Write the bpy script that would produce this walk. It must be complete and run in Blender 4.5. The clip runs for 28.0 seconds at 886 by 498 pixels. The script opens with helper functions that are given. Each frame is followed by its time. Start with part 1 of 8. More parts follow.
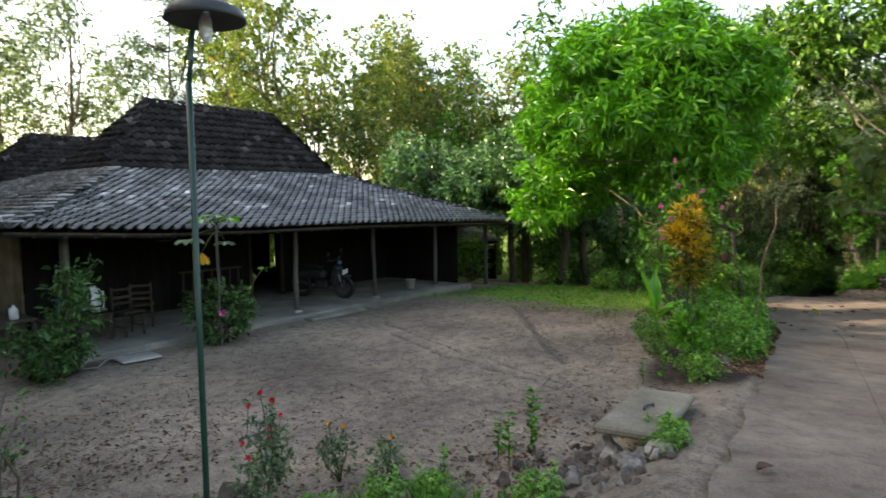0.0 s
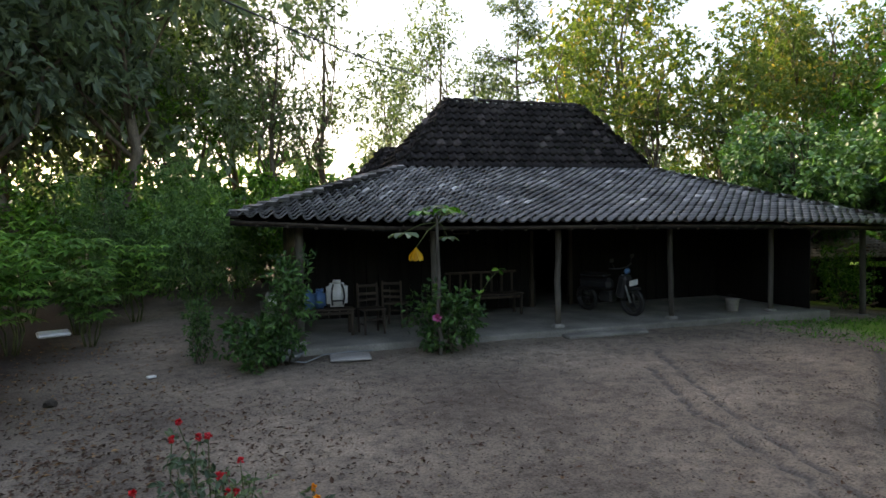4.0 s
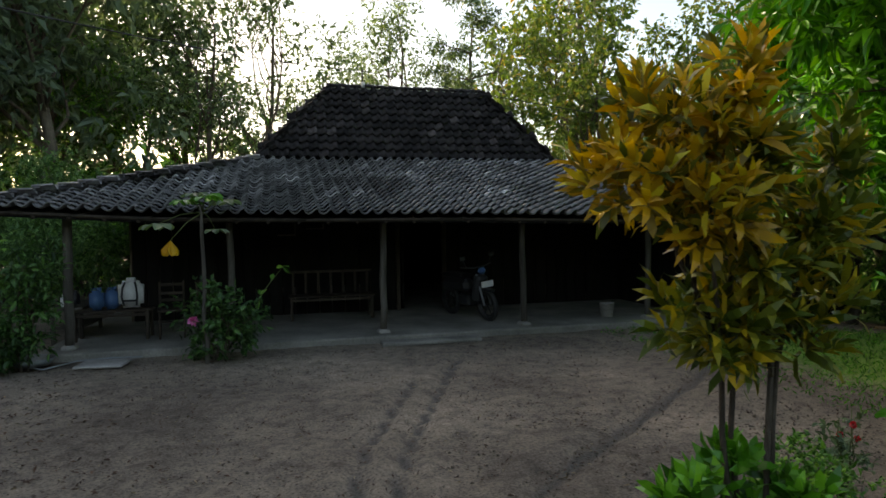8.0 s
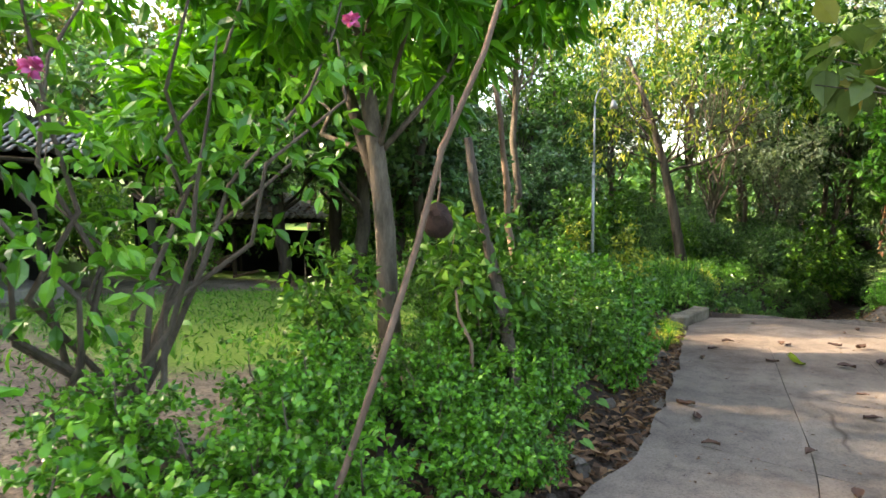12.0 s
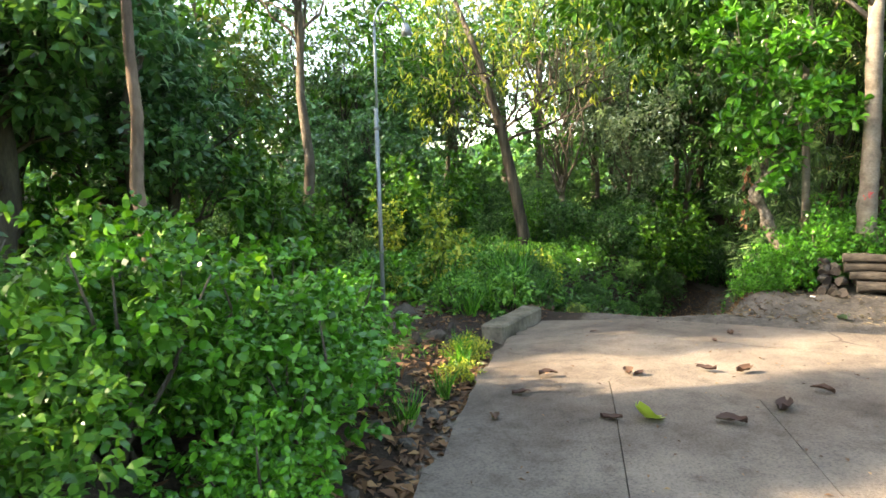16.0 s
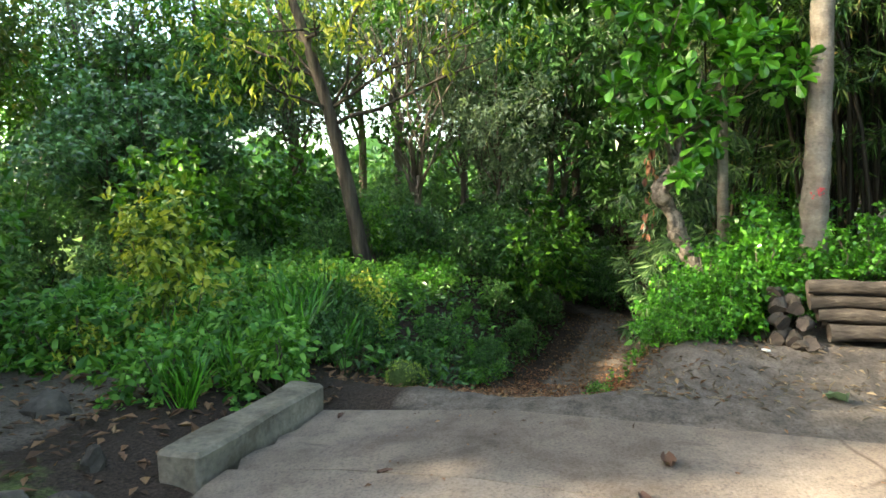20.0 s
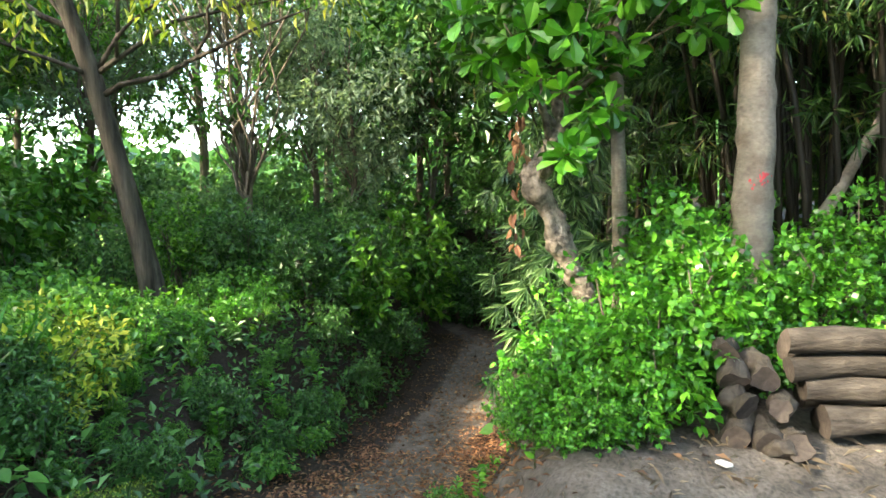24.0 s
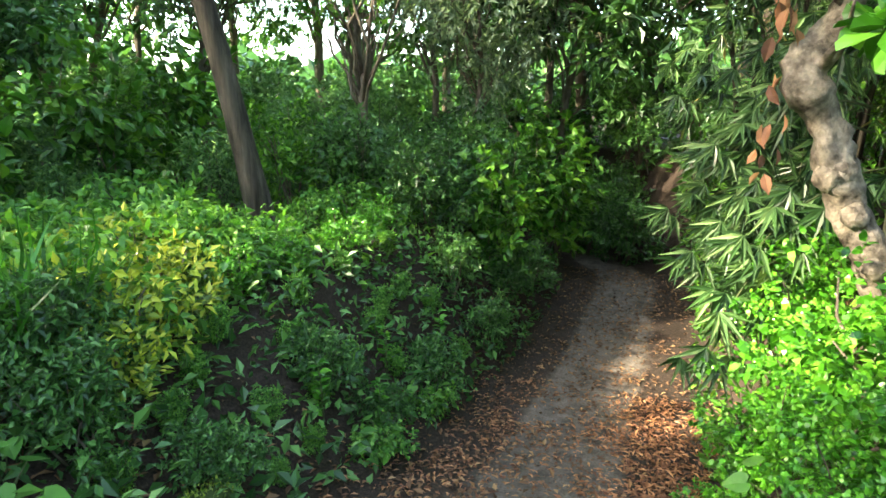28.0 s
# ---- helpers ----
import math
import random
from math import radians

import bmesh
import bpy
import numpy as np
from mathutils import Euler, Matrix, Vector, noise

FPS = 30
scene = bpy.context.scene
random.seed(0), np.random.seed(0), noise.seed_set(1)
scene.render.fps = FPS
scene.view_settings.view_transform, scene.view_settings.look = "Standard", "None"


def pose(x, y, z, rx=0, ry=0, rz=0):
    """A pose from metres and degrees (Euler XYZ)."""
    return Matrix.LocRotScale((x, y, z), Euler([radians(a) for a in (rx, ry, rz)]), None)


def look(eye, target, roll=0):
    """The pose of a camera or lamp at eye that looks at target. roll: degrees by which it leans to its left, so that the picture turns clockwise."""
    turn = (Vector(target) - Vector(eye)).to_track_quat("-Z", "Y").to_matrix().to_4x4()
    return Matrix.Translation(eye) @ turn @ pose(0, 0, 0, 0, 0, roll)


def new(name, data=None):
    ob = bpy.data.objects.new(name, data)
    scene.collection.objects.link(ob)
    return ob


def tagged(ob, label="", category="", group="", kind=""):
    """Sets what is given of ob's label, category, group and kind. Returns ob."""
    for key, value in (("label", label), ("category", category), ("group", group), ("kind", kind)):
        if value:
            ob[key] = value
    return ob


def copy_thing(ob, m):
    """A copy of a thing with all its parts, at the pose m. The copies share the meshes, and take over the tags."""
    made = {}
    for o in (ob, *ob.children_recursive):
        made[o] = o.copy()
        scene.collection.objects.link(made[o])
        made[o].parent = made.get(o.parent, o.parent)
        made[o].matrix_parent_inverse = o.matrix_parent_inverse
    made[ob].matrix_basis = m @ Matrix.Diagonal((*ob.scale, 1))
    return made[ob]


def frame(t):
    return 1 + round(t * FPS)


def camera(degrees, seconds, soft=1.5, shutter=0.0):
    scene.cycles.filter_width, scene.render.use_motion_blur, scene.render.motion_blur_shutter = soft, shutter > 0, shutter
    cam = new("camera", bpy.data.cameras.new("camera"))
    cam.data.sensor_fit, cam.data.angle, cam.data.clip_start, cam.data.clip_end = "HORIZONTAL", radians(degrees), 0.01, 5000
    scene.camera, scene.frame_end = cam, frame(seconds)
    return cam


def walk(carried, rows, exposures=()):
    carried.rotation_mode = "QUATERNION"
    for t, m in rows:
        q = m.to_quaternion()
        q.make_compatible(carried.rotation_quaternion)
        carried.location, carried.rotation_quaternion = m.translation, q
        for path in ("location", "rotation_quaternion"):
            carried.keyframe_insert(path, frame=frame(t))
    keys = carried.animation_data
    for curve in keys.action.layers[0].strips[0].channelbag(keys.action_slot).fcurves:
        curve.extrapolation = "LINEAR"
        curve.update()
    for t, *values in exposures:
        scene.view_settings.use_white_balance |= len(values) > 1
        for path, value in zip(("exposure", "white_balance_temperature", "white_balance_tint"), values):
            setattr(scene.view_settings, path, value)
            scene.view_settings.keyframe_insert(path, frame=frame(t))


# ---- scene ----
cam = camera(69.3, 28.0, soft=1.6, shutter=0.12)
PATH = [
    (0, (-0.689, 0.532, 2.492), (1.119, 1.945, 2.317), -0.8),
    (0.5, (-0.287, 0.661, 2.426), (1.111, 2.484, 2.321), -0.9),
    (1, (0.128, 0.652, 2.382), (1.281, 2.638, 2.278), -0.9),
    (1.5, (0.529, 0.689, 2.323), (1.536, 2.753, 2.209), -1.0),
    (2, (0.922, 0.697, 2.267), (1.833, 2.805, 2.147), -1.0),
    (2.5, (1.340, 0.814, 2.240), (2.144, 2.966, 2.127), -1.0),
    (3, (1.791, 0.903, 2.165), (2.525, 3.080, 2.062), -1.0),
    (3.5, (2.295, 0.997, 2.090), (2.997, 3.185, 1.993), -1.0),
    (5.5, (4.119, 1.216, 1.935), (4.762, 3.422, 1.843), -1.1),
    (6, (4.575, 1.291, 1.907), (5.199, 3.503, 1.816), -1.1),
    (6.5, (5.038, 1.318, 1.937), (5.655, 3.532, 1.834), -1.0),
    (7, (5.569, 1.379, 1.952), (6.171, 3.596, 1.840), -0.8),
    (7.5, (6.051, 1.332, 1.903), (6.647, 3.551, 1.804), -0.7),
    (8, (6.586, 1.262, 1.832), (7.159, 3.487, 1.746), -0.8),
    (8.5, (7.163, 1.180, 1.778), (7.712, 3.412, 1.702), -0.9),
    (9, (7.730, 1.096, 1.708), (8.247, 3.336, 1.642), -1.1),
    (9.5, (8.315, 1.092, 1.621), (8.892, 3.319, 1.579), -1.3),
    (10, (8.726, 1.083, 1.592), (9.615, 3.204, 1.498), -2.5),
    (10.5, (9.337, 1.193, 1.487), (10.504, 3.171, 1.372), -0.4),
    (11, (9.820, 1.263, 1.449), (11.275, 3.037, 1.298), -0.2),
    (11.5, (10.345, 1.293, 1.356), (12.005, 2.875, 1.178), -0.1),
    (12, (10.958, 1.386, 1.278), (12.683, 2.897, 1.097), -0.4),
    (12.5, (11.479, 1.518, 1.245), (13.257, 2.964, 1.056), -0.8),
    (13, (12.028, 1.638, 1.205), (13.884, 2.981, 1.009), -1.3),
    (13.5, (12.590, 1.747, 1.181), (14.505, 3.005, 0.974), -1.3),
    (15.5, (14.689, 2.164, 0.913), (16.661, 3.329, 0.696), -1.6),
    (16, (15.260, 2.272, 0.873), (17.235, 3.429, 0.649), -1.7),
    (16.5, (15.764, 2.426, 0.812), (17.751, 3.564, 0.591), -1.7),
    (17, (16.304, 2.555, 0.762), (18.295, 3.682, 0.538), -1.6),
    (17.5, (16.833, 2.697, 0.743), (18.835, 3.808, 0.520), -1.8),
    (18, (17.367, 2.782, 0.708), (19.378, 3.878, 0.483), -1.8),
    (18.5, (17.980, 2.870, 0.672), (19.995, 3.955, 0.446), -1.8),
    (19, (18.482, 2.924, 0.667), (20.559, 3.890, 0.448), -1.4),
    (19.5, (19.044, 3.026, 0.622), (21.155, 3.916, 0.423), -1.3),
    (20, (19.550, 3.089, 0.570), (21.706, 3.866, 0.377), -1.1),
    (20.5, (20.027, 3.175, 0.519), (22.194, 3.921, 0.329), -1.3),
    (22.5, (21.765, 3.402, 0.445), (23.965, 4.043, 0.245), -1.1),
    (23, (22.104, 3.379, 0.444), (24.354, 3.826, 0.270), -1.0),
    (23.5, (22.413, 3.260, 0.434), (24.671, 3.668, 0.258), -1.2),
    (24, (22.642, 3.100, 0.442), (24.902, 3.487, 0.258), -1.4),
    (24.5, (22.900, 3.007, 0.422), (25.162, 3.373, 0.229), -1.5),
    (25, (23.179, 2.975, 0.429), (25.444, 3.325, 0.230), -1.5),
    (25.5, (23.320, 3.045, 0.430), (25.563, 3.404, 0.074), -0.9),
    (26, (23.459, 3.317, 0.411), (25.623, 3.936, -0.061), -0.2),
    (26.5, (23.662, 3.530, 0.401), (25.797, 4.239, -0.081), 0.1),
    (27, (23.898, 3.701, 0.386), (26.027, 4.426, -0.091), 0.1),
    (27.5, (24.073, 3.843, 0.356), (26.197, 4.583, -0.120), 0.0),
    (28, (24.168, 3.866, 0.352), (26.289, 4.618, -0.122), -0.1),
]
EXPOSURES = [(0.0, 2.65, 8500, 12), (1.0, 2.15, 8400, 15), (3.0, 2.25, 8300, 16), (6.0, 2.0, 8400, 14), (7.0, 2.05, 8500, 12), (8.0, 1.6, 8600, 9), (9.0, 2.25, 8700, 8), (10.0, 3.05, 8300, 8), (11.0, 3.4, 8400, 9), (12.0, 3.58, 8200, 14), (13.0, 3.75, 8150, 9), (16.0, 3.8, 8000, 8), (17.0, 3.83, 8000, 9), (18.0, 3.8, 8000, 8), (19.0, 3.78, 7600, 9), (20.0, 3.58, 7400, 3), (23.0, 3.95, 7200, 4), (26.0, 4.2, 7300, 2), (28.0, 4.22, 7300, 2)]
walk(cam, [(t, look(eye, target, roll)) for t, eye, target, roll in PATH], EXPOSURES)

# ---- sky and sun ----
SUN_EL, SUN_AZ = radians(28), radians(-35)
world = bpy.data.worlds.new("sky")
scene.world = world
world.use_nodes = True
wn = world.node_tree.nodes
sky = wn.new("ShaderNodeTexSky")
sky.sky_type, sky.sun_disc = "NISHITA", False
sky.sun_elevation, sky.sun_rotation = SUN_EL, SUN_AZ
sky.dust_density, sky.air_density = 2.2, 1.0
wn["Background"].inputs["Strength"].default_value = 0.12
world.node_tree.links.new(sky.outputs[0], wn["Background"].inputs["Color"])
sun_lamp = bpy.data.lights.new("sun", "SUN")
sun_lamp.energy, sun_lamp.angle, sun_lamp.color = 2.0, radians(1.5), (1.0, 0.89, 0.74)
sun = new("sun", sun_lamp)
sun_way = Vector((math.sin(SUN_AZ) * math.cos(SUN_EL), math.cos(SUN_AZ) * math.cos(SUN_EL), math.sin(SUN_EL)))
sun.matrix_world = look(sun_way * 80, (0, 0, 0))

# ---- materials ----


def material(name, rough=0.8, metal=0.0, spec=0.3):
    m = bpy.data.materials.new(name)
    m.use_nodes = True
    b = m.node_tree.nodes["Principled BSDF"]
    b.inputs["Roughness"].default_value = rough
    b.inputs["Metallic"].default_value = metal
    b.inputs["Specular IOR Level"].default_value = spec
    return m, m.node_tree.nodes, m.node_tree.links, b


def coords(nodes, links, scale=(1, 1, 1), space="Object"):
    tc = nodes.new("ShaderNodeTexCoord")
    mp = nodes.new("ShaderNodeMapping")
    mp.inputs["Scale"].default_value = scale
    links.new(tc.outputs[space], mp.inputs[0])
    return mp.outputs[0]


def noise_of(nodes, links, vec, scale, detail=4.0, rough=0.6):
    n = nodes.new("ShaderNodeTexNoise")
    n.inputs["Scale"].default_value, n.inputs["Detail"].default_value, n.inputs["Roughness"].default_value = scale, detail, rough
    links.new(vec, n.inputs["Vector"])
    return n.outputs["Fac"]


def ramp_of(nodes, links, fac, stops):
    r = nodes.new("ShaderNodeValToRGB")
    while len(r.color_ramp.elements) < len(stops):
        r.color_ramp.elements.new(0.5)
    for e, (p, c) in zip(r.color_ramp.elements, stops):
        e.position, e.color = p, (*c, 1) if len(c) == 3 else c
    links.new(fac, r.inputs[0])
    return r.outputs[0]


def blend(nodes, links, fac, a, b, mode="MIX"):
    m = nodes.new("ShaderNodeMix")
    m.data_type, m.blend_type = "RGBA", mode
    for sock, v in ((m.inputs[0], fac), (m.inputs[6], a), (m.inputs[7], b)):
        if hasattr(v, "is_linked"):
            links.new(v, sock)
        elif isinstance(v, tuple):
            sock.default_value = (*v, 1)
        else:
            sock.default_value = v
    return m.outputs[2]


def bumped(nodes, links, bsdf, height, strength=0.4, distance=0.02):
    b = nodes.new("ShaderNodeBump")
    b.inputs["Strength"].default_value, b.inputs["Distance"].default_value = strength, distance
    links.new(height, b.inputs["Height"])
    links.new(b.outputs[0], bsdf.inputs["Normal"])


def surface(name, dark, light, scale=4.0, fine=40.0, rough=0.85, bump=0.4, spec=0.25, stretch=(1, 1, 1), metal=0.0, vary=0.25, space="Object", island=False):
    """A worn matt surface: broad stains, fine grain and relief."""
    m, n, l, b = material(name, rough, metal, spec)
    v = coords(n, l, stretch, space)
    broad, grain = noise_of(n, l, v, scale), noise_of(n, l, v, fine, 6)
    c = ramp_of(n, l, broad, [(0.3, dark), (0.72, light)])
    g = ramp_of(n, l, grain, [(0.25, (0.55, 0.55, 0.55)), (0.8, (1.25, 1.25, 1.25))])
    c = blend(n, l, 0.8, c, g, "MULTIPLY")
    info = n.new("ShaderNodeObjectInfo")
    each = ramp_of(n, l, info.outputs["Random"], [(0.0, (1 - vary,) * 3), (1.0, (1 + vary,) * 3)])
    c = blend(n, l, 1.0, c, each, "MULTIPLY")
    if island:
        geo = n.new("ShaderNodeNewGeometry")
        c = blend(n, l, 1.0, c, ramp_of(n, l, geo.outputs["Random Per Island"], [(0.0, (0.45, 0.45, 0.45)), (0.5, (0.9, 0.9, 0.9)), (0.95, (1.4, 1.38, 1.36)), (1.0, (3.0, 2.95, 2.9))]), "MULTIPLY")
    l.new(c, b.inputs["Base Color"])
    bumped(n, l, b, grain, bump)
    return m


def leaf_material(name, stops, rough=0.32, through_light=0.22, spec=0.3, shift=0.2):
    """Leaves: each one takes its own tint; light passes through them."""
    m, n, l, b = material(name, rough, 0.0, spec)
    geo, info = n.new("ShaderNodeNewGeometry"), n.new("ShaderNodeObjectInfo")
    c = ramp_of(n, l, geo.outputs["Random Per Island"], stops)
    each = ramp_of(n, l, info.outputs["Random"], [(0.0, (1 - shift, 1 - shift, 1 - shift * 0.7)), (1.0, (1 + shift, 1 + shift * 0.8, 1 + shift * 0.3))])
    c = blend(n, l, 1.0, c, each, "MULTIPLY")
    v = coords(n, l)
    c = blend(n, l, 0.5, c, ramp_of(n, l, noise_of(n, l, v, 9.0, 3), [(0.3, (0.7, 0.7, 0.7)), (0.75, (1.2, 1.2, 1.2))]), "MULTIPLY")
    l.new(c, b.inputs["Base Color"])
    t = n.new("ShaderNodeBsdfTranslucent")
    l.new(blend(n, l, 1.0, c, (1.25, 1.3, 0.55), "MULTIPLY"), t.inputs["Color"])
    mix = n.new("ShaderNodeMixShader")
    mix.inputs[0].default_value = through_light
    l.new(b.outputs[0], mix.inputs[1])
    l.new(t.outputs[0], mix.inputs[2])
    l.new(mix.outputs[0], n["Material Output"].inputs["Surface"])
    return m


def plain(name, colour, rough=0.5, metal=0.0, spec=0.4, vary=0.12):
    d = tuple(c * (1 - vary) for c in colour)
    e = tuple(min(1, c * (1 + vary)) for c in colour)
    return surface(name, d, e, 6, 60, rough, 0.1, spec, metal=metal, vary=0.05)


G1, G2, G3 = (0.02, 0.075, 0.009), (0.058, 0.18, 0.02), (0.17, 0.35, 0.045)
M_LEAF_DARK = leaf_material("leaf_dark", [(0.0, (0.014, 0.045, 0.012)), (0.5, (0.04, 0.115, 0.028)), (1.0, (0.11, 0.24, 0.065))], shift=0.15)
# distance haze is painted into this leaf colour as grey-green
M_LEAF_HAZED = leaf_material("leaf_haze_grey", [(0.0, (0.08, 0.13, 0.1)), (0.6, (0.19, 0.27, 0.2)), (1.0, (0.28, 0.37, 0.28))], through_light=0.5, rough=0.6)
M_LEAF_MID = leaf_material("leaf_mid", [(0.0, G1), (0.55, G2), (1.0, G3)])
M_LEAF_FRESH = leaf_material("leaf_fresh", [(0.0, (0.02, 0.09, 0.008)), (0.5, (0.052, 0.21, 0.014)), (1.0, (0.15, 0.4, 0.04))], shift=0.15, rough=0.3, spec=0.4)
M_FALLEN = leaf_material("leaf_fallen", [(0.0, (0.03, 0.016, 0.012)), (1.0, (0.1, 0.055, 0.038))], through_light=0.05, rough=0.8, shift=0.3)
M_RUST = leaf_material("leaf_rust", [(0.0, (0.07, 0.03, 0.018)), (0.6, (0.22, 0.1, 0.05)), (1.0, (0.42, 0.22, 0.11))], through_light=0.1, rough=0.75)
M_STRAW = leaf_material("straw", [(0.0, (0.08, 0.06, 0.042)), (1.0, (0.3, 0.24, 0.165))], through_light=0.05, rough=0.8)
M_LEAF_TEAK = leaf_material("leaf_teak", [(0.0, (0.07, 0.12, 0.035)), (0.75, (0.14, 0.215, 0.07)), (0.95, (0.26, 0.25, 0.08)), (1.0, (0.4, 0.27, 0.08))], through_light=0.5)
M_LEAF_MANGO = leaf_material("leaf_mango", [(0.0, (0.03, 0.15, 0.008)), (0.5, (0.065, 0.27, 0.016)), (1.0, (0.15, 0.42, 0.035))], spec=0.4, rough=0.34)
# greyish leaves; on the tall far trees the grey stands in for haze
M_LEAF_GREY = leaf_material("leaf_greyish", [(0.0, (0.04, 0.07, 0.042)), (0.6, (0.12, 0.185, 0.115)), (1.0, (0.21, 0.29, 0.185))], through_light=0.4)
M_LEAF_YELLOW = leaf_material("leaf_gold", [(0.0, (0.05, 0.075, 0.01)), (0.25, (0.16, 0.13, 0.012)), (0.5, (0.4, 0.22, 0.012)), (0.85, (0.6, 0.36, 0.02)), (1.0, (0.5, 0.46, 0.04))], shift=0.05, through_light=0.35)
M_LEAF_CASSAVA = leaf_material("leaf_cassava", [(0.0, (0.045, 0.13, 0.028)), (0.6, (0.1, 0.26, 0.055)), (1.0, (0.26, 0.48, 0.12))], through_light=0.35)
# pale green of two small trees; on grove shrubs it stands in for haze
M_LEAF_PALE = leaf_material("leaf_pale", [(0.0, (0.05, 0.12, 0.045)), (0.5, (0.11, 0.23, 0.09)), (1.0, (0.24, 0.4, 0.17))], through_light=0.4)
M_LEAF_BANK = leaf_material("leaf_bank", [(0.0, (0.03, 0.1, 0.02)), (0.5, (0.085, 0.24, 0.04)), (1.0, (0.24, 0.46, 0.1))], shift=0.15, rough=0.4, through_light=0.4)
M_LEAF_WILT = leaf_material("leaf_wilted", [(0.0, (0.55, 0.25, 0.01)), (1.0, (0.7, 0.42, 0.03))], shift=0.05, through_light=0.4)
M_LEAF_CROTON = leaf_material("leaf_croton", [(0.0, (0.03, 0.06, 0.008)), (0.45, (0.11, 0.14, 0.014)), (0.8, (0.3, 0.25, 0.02)), (1.0, (0.5, 0.32, 0.018))], shift=0.05)
# yellow-green leaves; on weeds and sapling the brightness stands in for sunlight
M_LEAF_SUNNY = leaf_material("leaf_yellow_green_sunlit", [(0.0, (0.04, 0.085, 0.012)), (0.5, (0.24, 0.34, 0.04)), (1.0, (0.62, 0.6, 0.1))], shift=0.1)
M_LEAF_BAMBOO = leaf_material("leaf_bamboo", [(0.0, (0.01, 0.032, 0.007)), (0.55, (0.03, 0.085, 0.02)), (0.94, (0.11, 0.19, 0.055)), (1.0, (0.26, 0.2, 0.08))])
M_LEAF_FAN = leaf_material("leaf_bamboo_fan", [(0.0, (0.016, 0.045, 0.013)), (0.5, (0.04, 0.095, 0.028)), (0.9, (0.1, 0.18, 0.06)), (1.0, (0.22, 0.33, 0.13))], through_light=0.12)
M_LEAF_JACK = leaf_material("leaf_glossy", [(0.0, (0.022, 0.07, 0.026)), (0.5, (0.06, 0.17, 0.055)), (1.0, (0.15, 0.31, 0.11))], rough=0.3, shift=0.15, spec=0.5)
M_LEAF_DRY = leaf_material("leaf_dry", [(0.0, (0.05, 0.028, 0.016)), (0.5, (0.14, 0.075, 0.04)), (0.9, (0.27, 0.15, 0.075)), (1.0, (0.38, 0.24, 0.12))], through_light=0.1, rough=0.8)
M_PINK = leaf_material("petal_pink", [(0.0, (0.5, 0.06, 0.26)), (1.0, (0.72, 0.2, 0.48))], shift=0.05)
M_RED = leaf_material("petal_red", [(0.0, (0.5, 0.01, 0.02)), (1.0, (0.75, 0.03, 0.05))], shift=0.05)
M_ORANGE = leaf_material("petal_orange", [(0.0, (0.8, 0.25, 0.01)), (1.0, (0.9, 0.4, 0.02))], shift=0.05)
M_BARK = surface("bark", (0.07, 0.055, 0.04), (0.19, 0.155, 0.12), 3, 22, 0.9, 0.9, stretch=(3, 3, 0.7))
M_BARK_PALE = surface("bark_pale", (0.11, 0.09, 0.068), (0.27, 0.235, 0.19), 3, 26, 0.85, 0.6, stretch=(1, 1, 1.6), vary=0.1)
M_BARK_MOTTLED = surface("bark_mottled", (0.03, 0.022, 0.015), (0.34, 0.28, 0.22), 11, 34, 0.95, 1.0, vary=0.1)
M_BARK_DARK = surface("bark_dark", (0.035, 0.028, 0.022), (0.11, 0.09, 0.07), 3, 22, 0.95, 0.9, stretch=(3, 3, 0.7))
M_BARK_TWO = surface("bark_two_toned", (0.014, 0.011, 0.008), (0.18, 0.145, 0.11), 1.6, 20, 0.9, 0.9, stretch=(5, 5, 0.35), vary=0.1)
M_HUSK = surface("dried_husk", (0.022, 0.012, 0.01), (0.07, 0.04, 0.03), 6, 40, 0.9, 0.8)
M_LEAF_MOSS = leaf_material("moss_tuft", [(0.0, (0.06, 0.11, 0.016)), (0.5, (0.2, 0.29, 0.04)), (1.0, (0.42, 0.5, 0.1))])
M_BARK_LOG = surface("log_bark", (0.022, 0.018, 0.015), (0.13, 0.108, 0.088), 7, 22, 0.95, 1.0, stretch=(2, 0.6, 2), vary=0.35)
M_WOVEN = surface("woven_bamboo", (0.1, 0.08, 0.055), (0.25, 0.2, 0.14), 3, 60, 0.9, 0.6)
M_PEBBLE = surface("pebble", (0.09, 0.072, 0.054), (0.25, 0.205, 0.16), 9, 40, 0.9, 0.3)
M_STEM = surface("green_stem", (0.05, 0.07, 0.025), (0.13, 0.15, 0.06), 8, 40)
# near-black culms: the deep shade of the clump is put into the colour
M_BAMBOO_SHADED = surface("bamboo_culm_shaded", (0.008, 0.007, 0.004), (0.03, 0.022, 0.012), 2, 30, 0.6, 0.15, stretch=(1, 1, 0.4))
M_STICK = surface("dead_wood", (0.1, 0.065, 0.045), (0.26, 0.18, 0.13), 3, 30, 0.9, 0.7, stretch=(1, 1, 0.3))
M_TILE = surface("roof_tile", (0.05, 0.049, 0.05), (0.33, 0.325, 0.33), 0.9, 16, 0.45, 0.5, 0.5, vary=0.35, island=True)
M_TILE_OLD = surface("roof_tile_old", (0.016, 0.013, 0.013), (0.05, 0.042, 0.042), 2.0, 14, 0.8, 0.5, 0.25, vary=0.1, island=True)
M_TILE_CAP = surface("ridge_tile", (0.016, 0.015, 0.015), (0.055, 0.05, 0.05), 2.0, 14, 0.75, 0.5, 0.3, vary=0.3)
M_TILE_RED = surface("roof_tile_red", (0.25, 0.2, 0.17), (0.52, 0.45, 0.4), 1.2, 16, 0.8, 0.5, vary=0.3)
